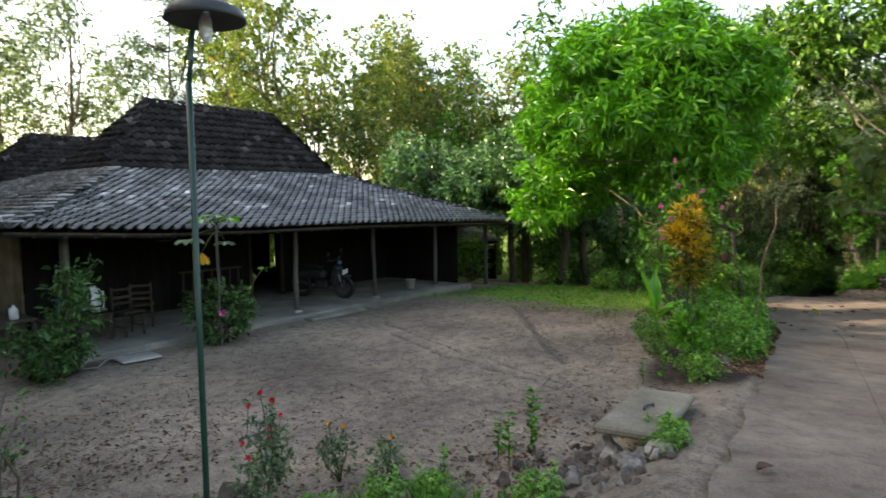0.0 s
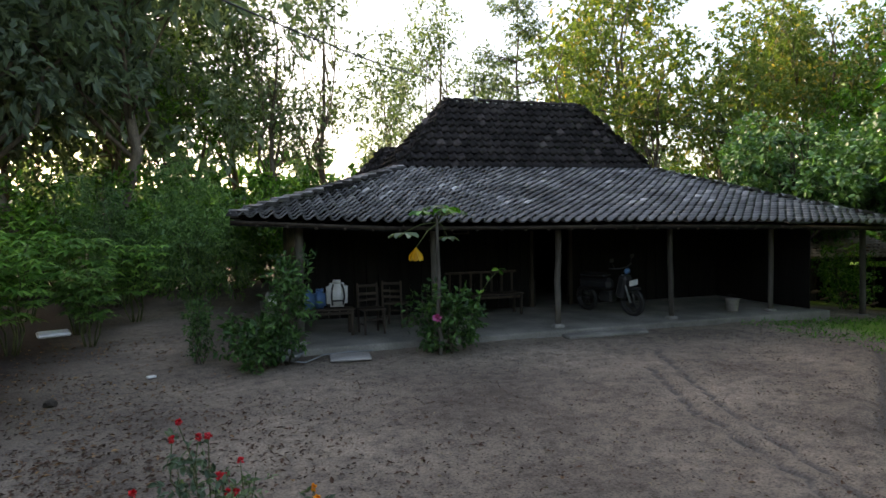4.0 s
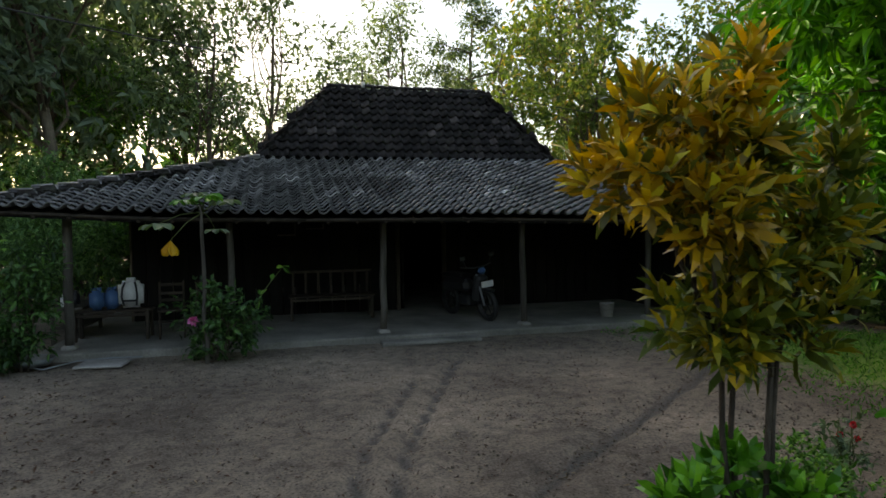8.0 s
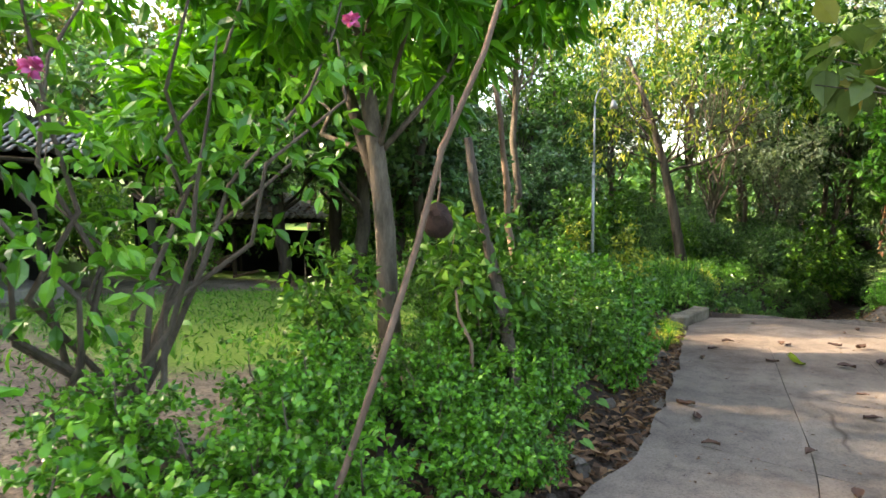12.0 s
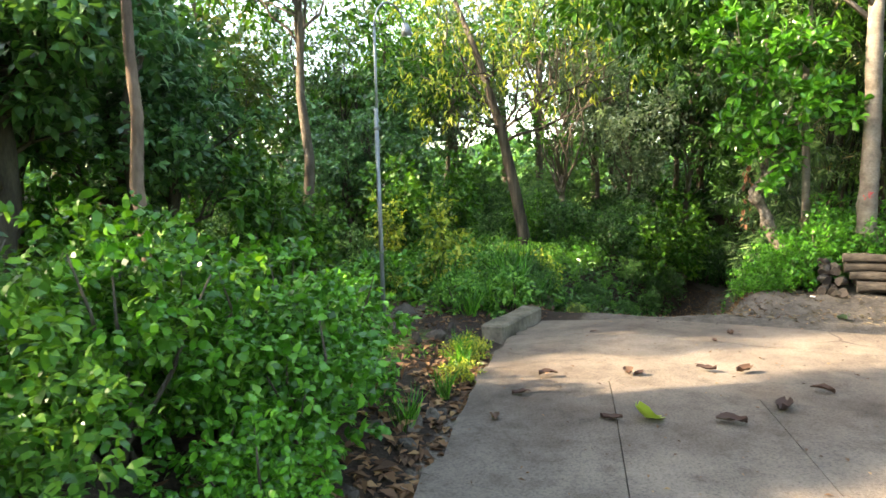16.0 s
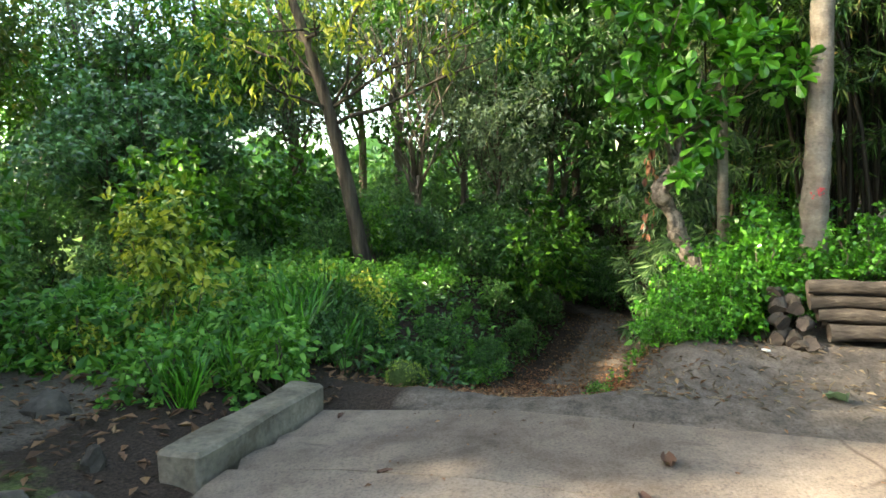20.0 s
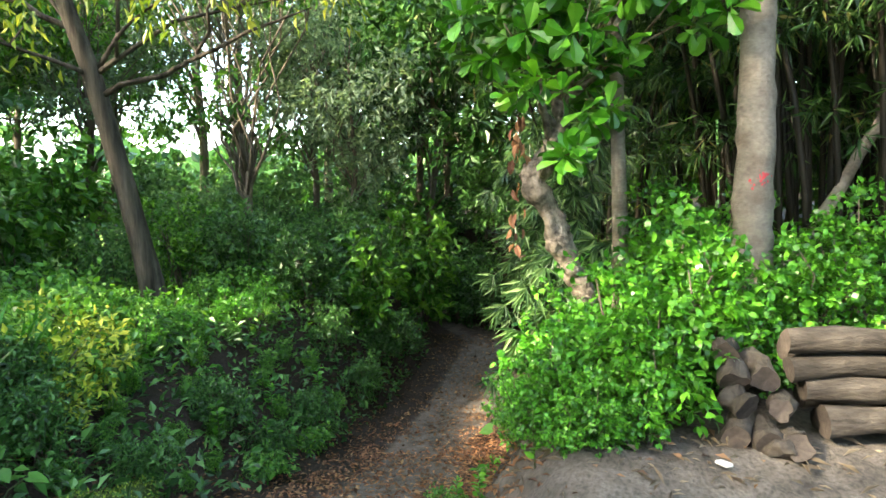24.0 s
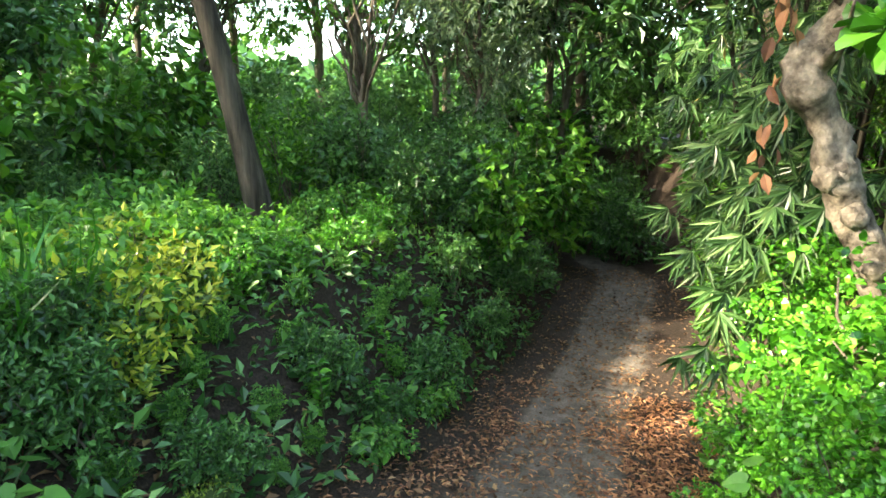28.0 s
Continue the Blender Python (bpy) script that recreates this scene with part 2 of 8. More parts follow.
M_TIMBER = surface("old_timber", (0.025, 0.019, 0.014), (0.075, 0.058, 0.044), 3, 30, 0.9, 0.7, stretch=(2, 2, 0.3))
M_POST = surface("grey_post_wood", (0.06, 0.052, 0.043), (0.15, 0.135, 0.115), 3, 30, 0.9, 0.6, stretch=(3, 3, 0.3))
# dark boards, blackened further so the colour carries the veranda's shade
M_BOARD_SHADED = surface("wall_board", (0.004, 0.0035, 0.003), (0.013, 0.011, 0.009), 2, 24, 0.9, 0.5, stretch=(3, 1, 0.3))
M_CEMENT = surface("old_cement", (0.2, 0.185, 0.165), (0.42, 0.4, 0.37), 1.3, 30, 0.9, 0.4)
M_FLOOR = surface("veranda_cement", (0.11, 0.105, 0.09), (0.27, 0.255, 0.225), 1.1, 30, 0.85, 0.3)
M_KHAKI = surface("weathered_cover", (0.09, 0.08, 0.056), (0.2, 0.18, 0.14), 1.8, 30, 0.9, 0.4)
M_KERB = surface("mossy_concrete", (0.07, 0.06, 0.04), (0.27, 0.23, 0.18), 2.6, 30, 0.95, 0.6)
M_ROCK = surface("rock", (0.042, 0.034, 0.027), (0.14, 0.115, 0.093), 3, 25, 0.9, 0.8, vary=0.4)
M_ROCK_PALE = surface("rock_pale", (0.1, 0.09, 0.08), (0.3, 0.27, 0.24), 3, 25, 0.9, 0.8, vary=0.4)
M_MOSS = surface("moss", (0.035, 0.06, 0.015), (0.12, 0.17, 0.04), 6, 60, 1.0, 1.0)
M_LOG_END = surface("cut_wood", (0.025, 0.02, 0.017), (0.085, 0.066, 0.054), 6, 40, 0.9, 0.5)
M_POLE = plain("green_paint", (0.008, 0.042, 0.03), 0.35)
M_GALV = plain("galvanised", (0.26, 0.28, 0.29), 0.5, 0.4)
M_DARK = plain("dark_metal", (0.03, 0.03, 0.032), 0.45)
M_WHITE = plain("white_plastic", (0.72, 0.71, 0.68), 0.45)
M_BLUE = plain("blue_plastic", (0.06, 0.14, 0.28), 0.4)
M_RUBBER = plain("black_rubber", (0.02, 0.02, 0.02), 0.6)
M_WOOD = surface("chair_wood", (0.025, 0.018, 0.013), (0.07, 0.052, 0.038), 3, 30, 0.7, 0.3, stretch=(2, 2, 0.4))
M_CABLE = plain("cable", (0.02, 0.02, 0.022), 0.6)
M_GLASS = plain("lamp_glass", (0.75, 0.78, 0.78), 0.1)
M_PAINT_RED = plain("red_mark", (0.5, 0.05, 0.06), 0.8)


def ground_material():
    m, n, l, b = material("earth", 0.95, 0.0, 0.15)
    v = coords(n, l)
    a, f, g = noise_of(n, l, v, 0.45, 5), noise_of(n, l, v, 6.0, 6), noise_of(n, l, v, 45.0, 5)
    soil = ramp_of(n, l, a, [(0.3, (0.1, 0.083, 0.068)), (0.5, (0.18, 0.149, 0.118)), (0.68, (0.27, 0.222, 0.173))])
    soil = blend(n, l, 0.8, soil, ramp_of(n, l, f, [(0.32, (0.5, 0.5, 0.52)), (0.5, (0.95, 0.95, 0.95)), (0.72, (1.3, 1.28, 1.25))]), "MULTIPLY")
    soil = blend(n, l, 0.9, soil, ramp_of(n, l, g, [(0.3, (0.4, 0.4, 0.4)), (0.52, (1.0, 1.0, 1.0)), (0.75, (1.35, 1.33, 1.3))]), "MULTIPLY")
    vor = n.new("ShaderNodeTexVoronoi")
    vor.inputs["Scale"].default_value = 13.0
    l.new(v, vor.inputs["Vector"])
    soil = blend(n, l, ramp_of(n, l, a, [(0.4, (0.15, 0.15, 0.15)), (0.65, (0.85, 0.85, 0.85))]), soil, blend(n, l, 1.0, soil, ramp_of(n, l, vor.outputs["Distance"], [(0.08, (0.25, 0.23, 0.23)), (0.2, (1.0, 1.0, 1.0))]), "MULTIPLY"))
    spots = n.new("ShaderNodeTexVoronoi")
    spots.inputs["Scale"].default_value = 31.0
    l.new(v, spots.inputs["Vector"])
    soil = blend(n, l, 0.8, soil, ramp_of(n, l, spots.outputs["Distance"], [(0.1, (0.3, 0.28, 0.28)), (0.22, (1.0, 1.0, 1.0)), (0.75, (1.25, 1.22, 1.2))]), "MULTIPLY")

    def mask(name, edge=0.5):
        at = n.new("ShaderNodeAttribute")
        at.attribute_name = name
        add = n.new("ShaderNodeMath")
        add.operation = "MULTIPLY_ADD"
        l.new(f, add.inputs[0])
        add.inputs[1].default_value = 0.6
        sub = n.new("ShaderNodeMath")
        sub.operation = "SUBTRACT"
        l.new(at.outputs["Fac"], sub.inputs[0])
        sub.inputs[1].default_value = 0.3
        l.new(sub.outputs[0], add.inputs[2])
        return ramp_of(n, l, add.outputs[0], [(edge - 0.18, (0, 0, 0)), (edge + 0.18, (1, 1, 1))])

    lawn = ramp_of(n, l, g, [(0.3, (0.07, 0.14, 0.025)), (0.7, (0.17, 0.27, 0.05))])
    litter = ramp_of(n, l, g, [(0.3, (0.014, 0.01, 0.008)), (0.6, (0.05, 0.035, 0.026)), (0.8, (0.12, 0.085, 0.062))])
    dark_soil = ramp_of(n, l, g, [(0.3, (0.05, 0.045, 0.04)), (0.7, (0.13, 0.12, 0.105))])
    tan = blend(n, l, 0.8, ramp_of(n, l, f, [(0.3, (0.06, 0.05, 0.041)), (0.7, (0.16, 0.135, 0.112))]), ramp_of(n, l, g, [(0.3, (0.4, 0.4, 0.4)), (0.52, (1, 1, 1)), (0.75, (1.4, 1.38, 1.35))]), "MULTIPLY")
    c = blend(n, l, mask("litter"), soil, litter)
    c = blend(n, l, mask("lawn"), c, lawn)
    c = blend(n, l, mask("trail"), c, tan)
    c = blend(n, l, mask("rut"), c, dark_soil)
    l.new(c, b.inputs["Base Color"])
    h = blend(n, l, 0.5, f, g)
    bumped(n, l, b, h, 0.9, 0.03)
    return m


M_GROUND = ground_material()


def road_material():
    """Old concrete: trodden dirt, stains, pits, hairline cracks."""
    m, n, l, b = material("road_concrete", 0.92, 0.0, 0.2)
    v = coords(n, l)
    broad, mid, fine = noise_of(n, l, v, 0.55, 6, 0.65), noise_of(n, l, v, 3.5, 6, 0.7), noise_of(n, l, v, 55.0, 5)
    c = ramp_of(n, l, broad, [(0.28, (0.085, 0.064, 0.05)), (0.5, (0.165, 0.132, 0.106)), (0.74, (0.26, 0.212, 0.17))])
    c = blend(n, l, 0.75, c, ramp_of(n, l, mid, [(0.3, (0.5, 0.48, 0.46)), (0.5, (0.95, 0.95, 0.95)), (0.75, (1.25, 1.24, 1.22))]), "MULTIPLY")
    c = blend(n, l, 0.8, c, ramp_of(n, l, fine, [(0.3, (0.5, 0.5, 0.5)), (0.5, (1.0, 1.0, 1.0)), (0.75, (1.3, 1.3, 1.3))]), "MULTIPLY")
    wob = blend(n, l, 0.5, v, noise_colour(n, l, v, 1.4), "ADD")
    vor = n.new("ShaderNodeTexVoronoi")
    vor.feature = "DISTANCE_TO_EDGE"
    vor.inputs["Scale"].default_value = 0.3
    l.new(wob, vor.inputs["Vector"])
    crack = ramp_of(n, l, vor.outputs["Distance"], [(0.0, (0.25, 0.22, 0.2)), (0.009, (1, 1, 1))])
    c = blend(n, l, ramp_of(n, l, noise_of(n, l, v, 0.8, 2), [(0.54, (0, 0, 0)), (0.66, (0.85, 0.85, 0.85))]), c, blend(n, l, 1.0, c, crack, "MULTIPLY"))
    l.new(c, b.inputs["Base Color"])
    bumped(n, l, b, blend(n, l, 0.5, fine, mid), 0.7, 0.015)
    return m


def noise_colour(nodes, links, vec, scale):
    t = nodes.new("ShaderNodeTexNoise")
    t.inputs["Scale"].default_value = scale
    links.new(vec, t.inputs["Vector"])
    return t.outputs["Color"]


M_ROAD = road_material()

# ---- mesh helpers ----


def mesh_of(name, verts, faces, mats, smooth=False, slots=None):
    me = bpy.data.meshes.new(name)
    me.from_pydata([tuple(v) for v in verts], [], [tuple(f) for f in faces])
    for m in mats if isinstance(mats, (list, tuple)) else [mats]:
        me.materials.append(m)
    if smooth:
        me.polygons.foreach_set("use_smooth", [True] * len(me.polygons))
    if slots is not None:
        me.polygons.foreach_set("material_index", slots)
    me.update()
    return me


def put(name, me, parent=None, label="", m=None, kind="", category=""):
    ob = new(name, me)
    ob.parent = parent
    if m is not None:
        ob.matrix_basis = m
    return tagged(ob, label, category, "", kind)


def part(name, bm, mat, parent, label="", m=None, smooth=False):
    me = bpy.data.meshes.new(name)
    bm.to_mesh(me)
    bm.free()
    me.materials.append(mat)
    if smooth:
        me.polygons.foreach_set("use_smooth", [True] * len(me.polygons))
    return put(name, me, parent, label, m)


def thing(name, label, category, m=None, group=""):
    ob = new(name)
    ob.empty_display_size = 0.1
    if m is not None:
        ob.matrix_basis = m
    return tagged(ob, label, category, group)


def box(sx, sy, sz, x=0.0, y=0.0, z=0.0, bevel=0.008, rx=0.0, ry=0.0, rz=0.0, bm=None):
    """A bevelled block, its base's centre at x, y, z."""
    bm = bm or bmesh.new()
    made = bmesh.ops.create_cube(bm, size=1.0)["verts"]
    bmesh.ops.scale(bm, vec=(sx, sy, sz), verts=made)
    bmesh.ops.translate(bm, vec=(0, 0, sz / 2), verts=made)
    if bevel:
        edges = list({e for v in made for e in v.link_edges})
        got = bmesh.ops.bevel(bm, geom=edges, offset=bevel, segments=1, affect="EDGES")
        made = list({v for f in got["faces"] for v in f.verts} | {v for v in made if v.is_valid})
    bmesh.ops.transform(bm, matrix=pose(x, y, z, rx, ry, rz), verts=made)
    return bm


def tube_data(points, radii, sides=8, rough=0.0, rng=None, cap=True):
    pts = [Vector(p) for p in points]
    verts, faces = [], []
    for i, p in enumerate(pts):
        d = (pts[min(i + 1, len(pts) - 1)] - pts[max(i - 1, 0)]).normalized()
        side = d.cross(Vector((0.31, 0.95, 0.07))).normalized()
        up = side.cross(d)
        for k in range(sides):
            a = 2 * math.pi * k / sides
            r = radii[i] * (1 + (rng.uniform(-rough, rough) if rng else 0))
            verts.append(p + r * (math.cos(a) * side + math.sin(a) * up))
    for i in range(len(pts) - 1):
        for k in range(sides):
            a, b = i * sides + k, i * sides + (k + 1) % sides
            faces.append((a, b, b + sides, a + sides))
    if cap:
        faces.append(tuple(range(sides - 1, -1, -1)))
        faces.append(tuple(range((len(pts) - 1) * sides, len(pts) * sides)))
    return verts, faces


def joined(pieces):
    verts, faces = [], []
    for v, f in pieces:
        o = len(verts)
        verts += v
        faces += [tuple(i + o for i in q) for q in f]
    return verts, faces


def tube(name, points, radii, mat, parent=None, sides=8, rough=0.0, seed=0, label="", m=None):
    radii = [radii] * len(points) if isinstance(radii, (int, float)) else radii
    v, f = tube_data(points, radii, sides, rough, random.Random(seed))
    return put(name, mesh_of(name, v, f, mat, True), parent, label, m)


def bent(a, b, n=6, wobble=0.05, seed=0):
    """A slightly crooked line from a to b."""
    r = random.Random(seed)
    a, b = Vector(a), Vector(b)
    k = (b - a).length * wobble
    return [a.lerp(b, i / n) + (Vector((r.uniform(-k, k), r.uniform(-k, k), r.uniform(-k, k) * 0.3)) if 0 < i < n else Vector()) for i in range(n + 1)]


# ---- the lie of the land ----
ROAD_X = [-30, -8, -0.7, 4.6, 8.3, 12, 14.7, 18, 20.4, 22.4, 23.4, 24.5, 26]
ROAD_Z = [2.2, 1.6, 0.98, 0.44, 0.13, -0.26, -0.55, -0.80, -0.83, -0.88, -0.92, -1.01, -1.05]
EDGE_X = [-30, -8, 3.5, 7.4, 13.6, 15.4, 17.8, 20, 21.8, 22.6, 24.4]
EDGE_Y = [-1.0, 0.6, 1.67, 2.2, 3.1, 3.3, 4.05, 4.77, 5.4, 5.66, 5.68]
YARD_X = [-60, 12.5, 15.7, 19, 22.6, 27, 60]
YARD_Z = [0.0, 0.0, -0.14, -0.5, -0.97, -1.12, -1.2]
PATH_X = [23.6, 24.2, 24.7, 25.3, 26.0, 27.2, 28.5, 30, 32.5, 38, 60]
PATH_Z = [-0.94, -0.99, -1.14, -1.38, -1.6, -1.95, -2.3, -2.62, -2.75, -2.7, -2.6]
MID_X = [24, 26.4, 28, 30, 32.5, 36.5, 40, 60]
MID_Y = [4.4, 4.6, 4.55, 4.6, 4.5, 4.5, 6.5, 20]


KX = np.linspace(-30, 26, 225)
for xs_, ys_ in ((EDGE_X, EDGE_Y), (ROAD_X, ROAD_Z)):
    ky = np.convolve(np.pad(np.interp(KX, xs_, ys_), 5, "edge"), np.ones(11) / 11, "valid")
    xs_[:], ys_[:] = KX.tolist(), ky.tolist()


def soft(a, b, v):
    t = np.clip((v - a) / (b - a), 0, 1)
    return t * t * (3 - 2 * t)


def dip(x, y):
    """How far the road falls off towards the kerb block."""
    return 0.15 * soft(4.2, 5.7, y) * soft(20.6, 22.2, x) * soft(26, 25, x)


def land(x, y):
    """Height of the ground (arrays or numbers)."""
    x, y = np.asarray(x, float), np.asarray(y, float)
    rz = np.interp(x, ROAD_X, ROAD_Z) - dip(x, y)
    ye, yd = np.interp(x, EDGE_X, EDGE_Y), np.interp(x, YARD_X, YARD_Z)
    left = rz + (yd - rz) * soft(0.05, 1.5, y - ye)
    right = rz + 0.5 * soft(5.2, 9.0, ye - y)
    h = np.where(y > ye, left, right)
    h = h - 0.06 * soft(0.6, 0.2, np.abs(y - ye - 0.35)) * soft(11, 13, x)
    h = h - 0.07 * soft(0.3, -0.1, y - ye) * soft(24.6, 24.0, x)
    # past the crest: a sunken lane between two banks
    mid, pz = np.interp(x, MID_X, MID_Y), np.interp(x, PATH_X, PATH_Z)
    d = y - mid
    lane = np.where(d > 0, pz + (yd - 0.05 - pz) * soft(0.95, 2.7, d), pz + (-0.86 + 0.31 * soft(26.4, 28.6, x) - pz) * soft(1.15, 2.3, -d))
    lane = np.where((d < 0) & (x < 27), np.maximum(lane, pz + (-0.86 - pz) * soft(0.7, 1.6, -d)), lane)
    rim = 24.0 + 0.55 * np.maximum(0, 4.3 - y)
    h = h + (lane - h) * soft(0.0, 0.9, x - np.minimum(rim, 25.2))
    far = np.hypot(x - 12, y - 8)
    return h + 0.02 * np.maximum(far - 35, 0)


def dist_to(x, y, pts):
    best = np.full(np.shape(x), 1e9)
    for (ax, ay), (bx, by) in zip(pts[:-1], pts[1:]):
        t = np.clip(((x - ax) * (bx - ax) + (y - ay) * (by - ay)) / ((bx - ax) ** 2 + (by - ay) ** 2), 0, 1)
        best = np.minimum(best, np.hypot(x - ax - t * (bx - ax), y - ay - t * (by - ay)))
    return best


# the last line is a darker, slightly sunken strip along the veranda edge
RUTS = [[(7.0, 4.3), (7.2, 5.06), (7.6, 6.45), (8.65, 9.0), (8.9, 9.6)], [(6.75, 4.4), (6.95, 5.1), (7.25, 6.5), (8.1, 8.6)], [(8.0, 5.0), (8.63, 5.62), (11.3, 7.74), (12.0, 8.4)], [(-1, 9.2), (3, 8.2), (7, 8.9), (11, 9.6)], [(3.4, 10.95), (9, 10.9), (14.2, 10.95)]]


def build_ground():
    fine_x, fine_y = np.arange(-3, 38, 0.14), np.arange(-2.5, 15, 0.14)
    xs = np.concatenate([np.linspace(-110, -12, 30), np.linspace(-11, -3.4, 18), fine_x, np.linspace(38.6, 60, 26), np.linspace(62, 130, 20)])
    ys = np.concatenate([np.linspace(-100, -12, 28), np.linspace(-11, -2.9, 16), fine_y, np.linspace(15.4, 40, 36), np.linspace(42, 120, 24)])
    gx, gy = np.meshgrid(xs, ys)
    h = land(gx, gy)
    rng = np.random.default_rng(3)
    near = (gx > -3) & (gx < 38) & (gy > -2.5) & (gy < 15)
    rough = 0.018 + 0.03 * soft(24.4, 26, gx)
    bump = sum(np.sin(gx * a + p) * np.sin(gy * b + q) for a, b, p, q in rng.uniform(0.8, 5, (9, 4)))
    h = h + bump * 0.007 + np.where(near, rng.normal(0, 1, gx.shape) * rough * 0.28, 0)
    rut = np.zeros_like(h)
    for k, line in enumerate(RUTS):
        d = dist_to(gx, gy, line)
        w = (0.1, 0.1, 0.14)[k] if k < 3 else 0.5
        depth = 0.05 if k < 3 else 0.02
        h = h - depth * soft(w, 0.02, d) + 0.02 * soft(0.14, 0.0, np.abs(d - w - 0.1)) * (k < 3)
        rut = np.maximum(rut, soft(w, 0.02, d) * (0.75 if k < 3 else 0.35))
    ye = np.interp(gx, EDGE_X, EDGE_Y)
    lawn = soft(11.5, 14.5, gx) * soft(5.2, 6.4, gy) * soft(11.6, 10.2, gy) * soft(24, 19, gx)
    lawn = np.maximum(lawn, 0.75 * soft(12.2, 15, gy) * soft(13, 16, gx))
    litter = np.maximum(soft(0.0, 0.25, gy - ye) * soft(1.9, 1.2, gy - ye) * soft(6, 9, gx), soft(16, 19, gx) * soft(4.5, 5.5, gy) * np.where(gx < 24, 0.5, 1.0))
    litter = np.maximum(litter, np.maximum(soft(25, 26.5, gx), 0.75 * soft(2.4, -1.4, gx)))
    litter = np.maximum(litter, np.maximum(soft(5.5, 7, ye - gy), soft(24, 32, np.hypot(gx - 12, gy - 8))))
    mid = np.interp(gx, MID_X, MID_Y)
    trail = soft(24.8, 26, gx) * soft(0.75, 0.25, np.abs(gy - mid))
    trail = np.maximum(trail, soft(23.8, 24.3, gx) * soft(27, 26, gx) * soft(5.4, 5.0, gy) * soft(-3, -1, gy))
    trail = np.maximum(trail, 0.3 * soft(16.5, 18, gx) * soft(0.9, 0.3, np.abs(gy - 7.7 - 0.2 * (gx - 19))) * soft(23, 21, gx))
    trail = np.maximum(trail, soft(1.4, 0.2, np.abs(gx - 1.2 - 0.1 * gy)) * soft(10, 12, gy) * 0.6)
    n, mrows = len(xs), len(ys)
    verts = np.stack([gx, gy, h], -1).reshape(-1, 3)
    a = (np.arange(mrows - 1)[:, None] * n + np.arange(n - 1)).ravel()
    me = bpy.data.meshes.new("ground")
    me.from_pydata(verts.tolist(), [], np.stack([a, a + 1, a + n + 1, a + n], -1).tolist())
    for key, val in (("lawn", lawn), ("litter", litter), ("trail", trail), ("rut", rut)):
        me.attributes.new(key, "FLOAT", "POINT").data.foreach_set("value", val.ravel().astype(np.float32))
    me.polygons.foreach_set("use_smooth", [True] * len(me.polygons))
    me.materials.append(M_GROUND)
    put("ground", me, None, "bare earth yard with lawn, ruts and a leaf-strewn lane", kind="structure")


build_ground()


def gz(x, y):
    return float(land(x, y))


# ---- the concrete road: bays with joints between them ----
def build_road():
    road = thing("road", "worn concrete village road, dusty and cracked", "road")
    tagged(road, kind="structure")
    rng = random.Random(5)
    cuts = [-12, -9, -6, -3.2, -0.4, 2.4, 5.2, 8.0, 10.8, 13.6, 15.9, 18.3, 20.6, 22.6, 23.9]
    for x0, x1 in zip(cuts[:-1], cuts[1:]):
        for lane in range(3 if x1 < 21 else 1):
            verts, faces, n = [], [], 9
            whole = x1 > 21
            x0b, x1b = x0 + 0.004, x1 - 0.004
            for i in range(n):
                x = x0b + (x1b - x0b) * i / (n - 1)
                e = float(np.interp(x, EDGE_X, EDGE_Y))
                hi, lo = (e, e - 1.196) if lane == 0 else (e - 1.204, e - 2.356) if lane == 1 else (e - 2.364, e - 5.2)
                lo = e - 5.2 if whole else lo
                z = float(np.interp(x, ROAD_X, ROAD_Z))
                jag = (0.05 * rng.uniform(-1, 1)) if lane == 0 else 0
                if x1 > 23 and i == n - 1 and lane < 2:
                    x += rng.uniform(-0.05, 0.05)
                m = 8
                for k in range(m):
                    y = lo + (hi + jag - lo) * k / (m - 1)
                    verts.append((x, y, z - float(dip(x, y)) + 0.008 * math.sin(2.1 * x + y) + rng.uniform(-0.003, 0.003)))
                verts += [(x, hi + jag, z - 0.32), (x, lo, z - 0.32)]
            s = 10
            for i in range(n - 1):
                for k in range(7):
                    a = i * s + k
                    faces.append((a, a + s, a + s + 1, a + 1))
                a = i * s
                faces += [(a + 7, a + s + 7, a + s + 8, a + 8), (a + 9, a + s + 9, a + s, a)]
            e = (n - 1) * s
            faces += [tuple(range(0, 8)) + (8, 9), tuple(e + k for k in reversed(range(8))) + (e + 9, e + 8)]
            put("paving_bay", mesh_of("paving_bay", verts, faces, M_ROAD, False), road)


build_road()

# ---- the house ----
EAVE_Y, BASE_Y, RIDGE_Y = 10.9, 15.47, 16.92
EAVE_X = [2.6, 4.9, 7.0, 9.4, 12.7, 15.9]
EAVE_Z = [2.13, 2.0, 1.96, 1.95, 1.88, 1.78]
BASE_Z, RIDGE_Z = 3.28, 5.15
HOUSE_L, HOUSE_R = 2.62, 15.9
BASE_L, BASE_R, TOP_L, TOP_R = 6.23, 12.95, 7.89, 11.63


def tile_shape():
    """One wavy clay tile, 0.235 wide and 0.27 long, lying along +y, its nose at y = 0."""
    prof = [(-0.118, 0.03), (-0.085, -0.004), (-0.045, -0.024), (0.0, -0.01), (0.04, 0.034), (0.082, 0.06), (0.112, 0.034)]
    verts, faces = [], []
    for y, dz in ((0.0, 0.066), (0.27, 0.0)):
        for x, z in prof:
            verts.append((x, y, z + dz))
    for y, dz in ((0.003, 0.04), (0.1, 0.012)):
        for x, z in prof:
            verts.append((x, y, z + dz))
    n = len(prof)
    for i in range(n - 1):
        faces.append((i, i + 1, i + 1 + n, i + n))
        faces.append((i + 2 * n, i + 1 + 2 * n, i + 1, i))
        faces.append((i + 3 * n, i + 1 + 3 * n, i + 1 + 2 * n, i + 2 * n))
    return verts, faces


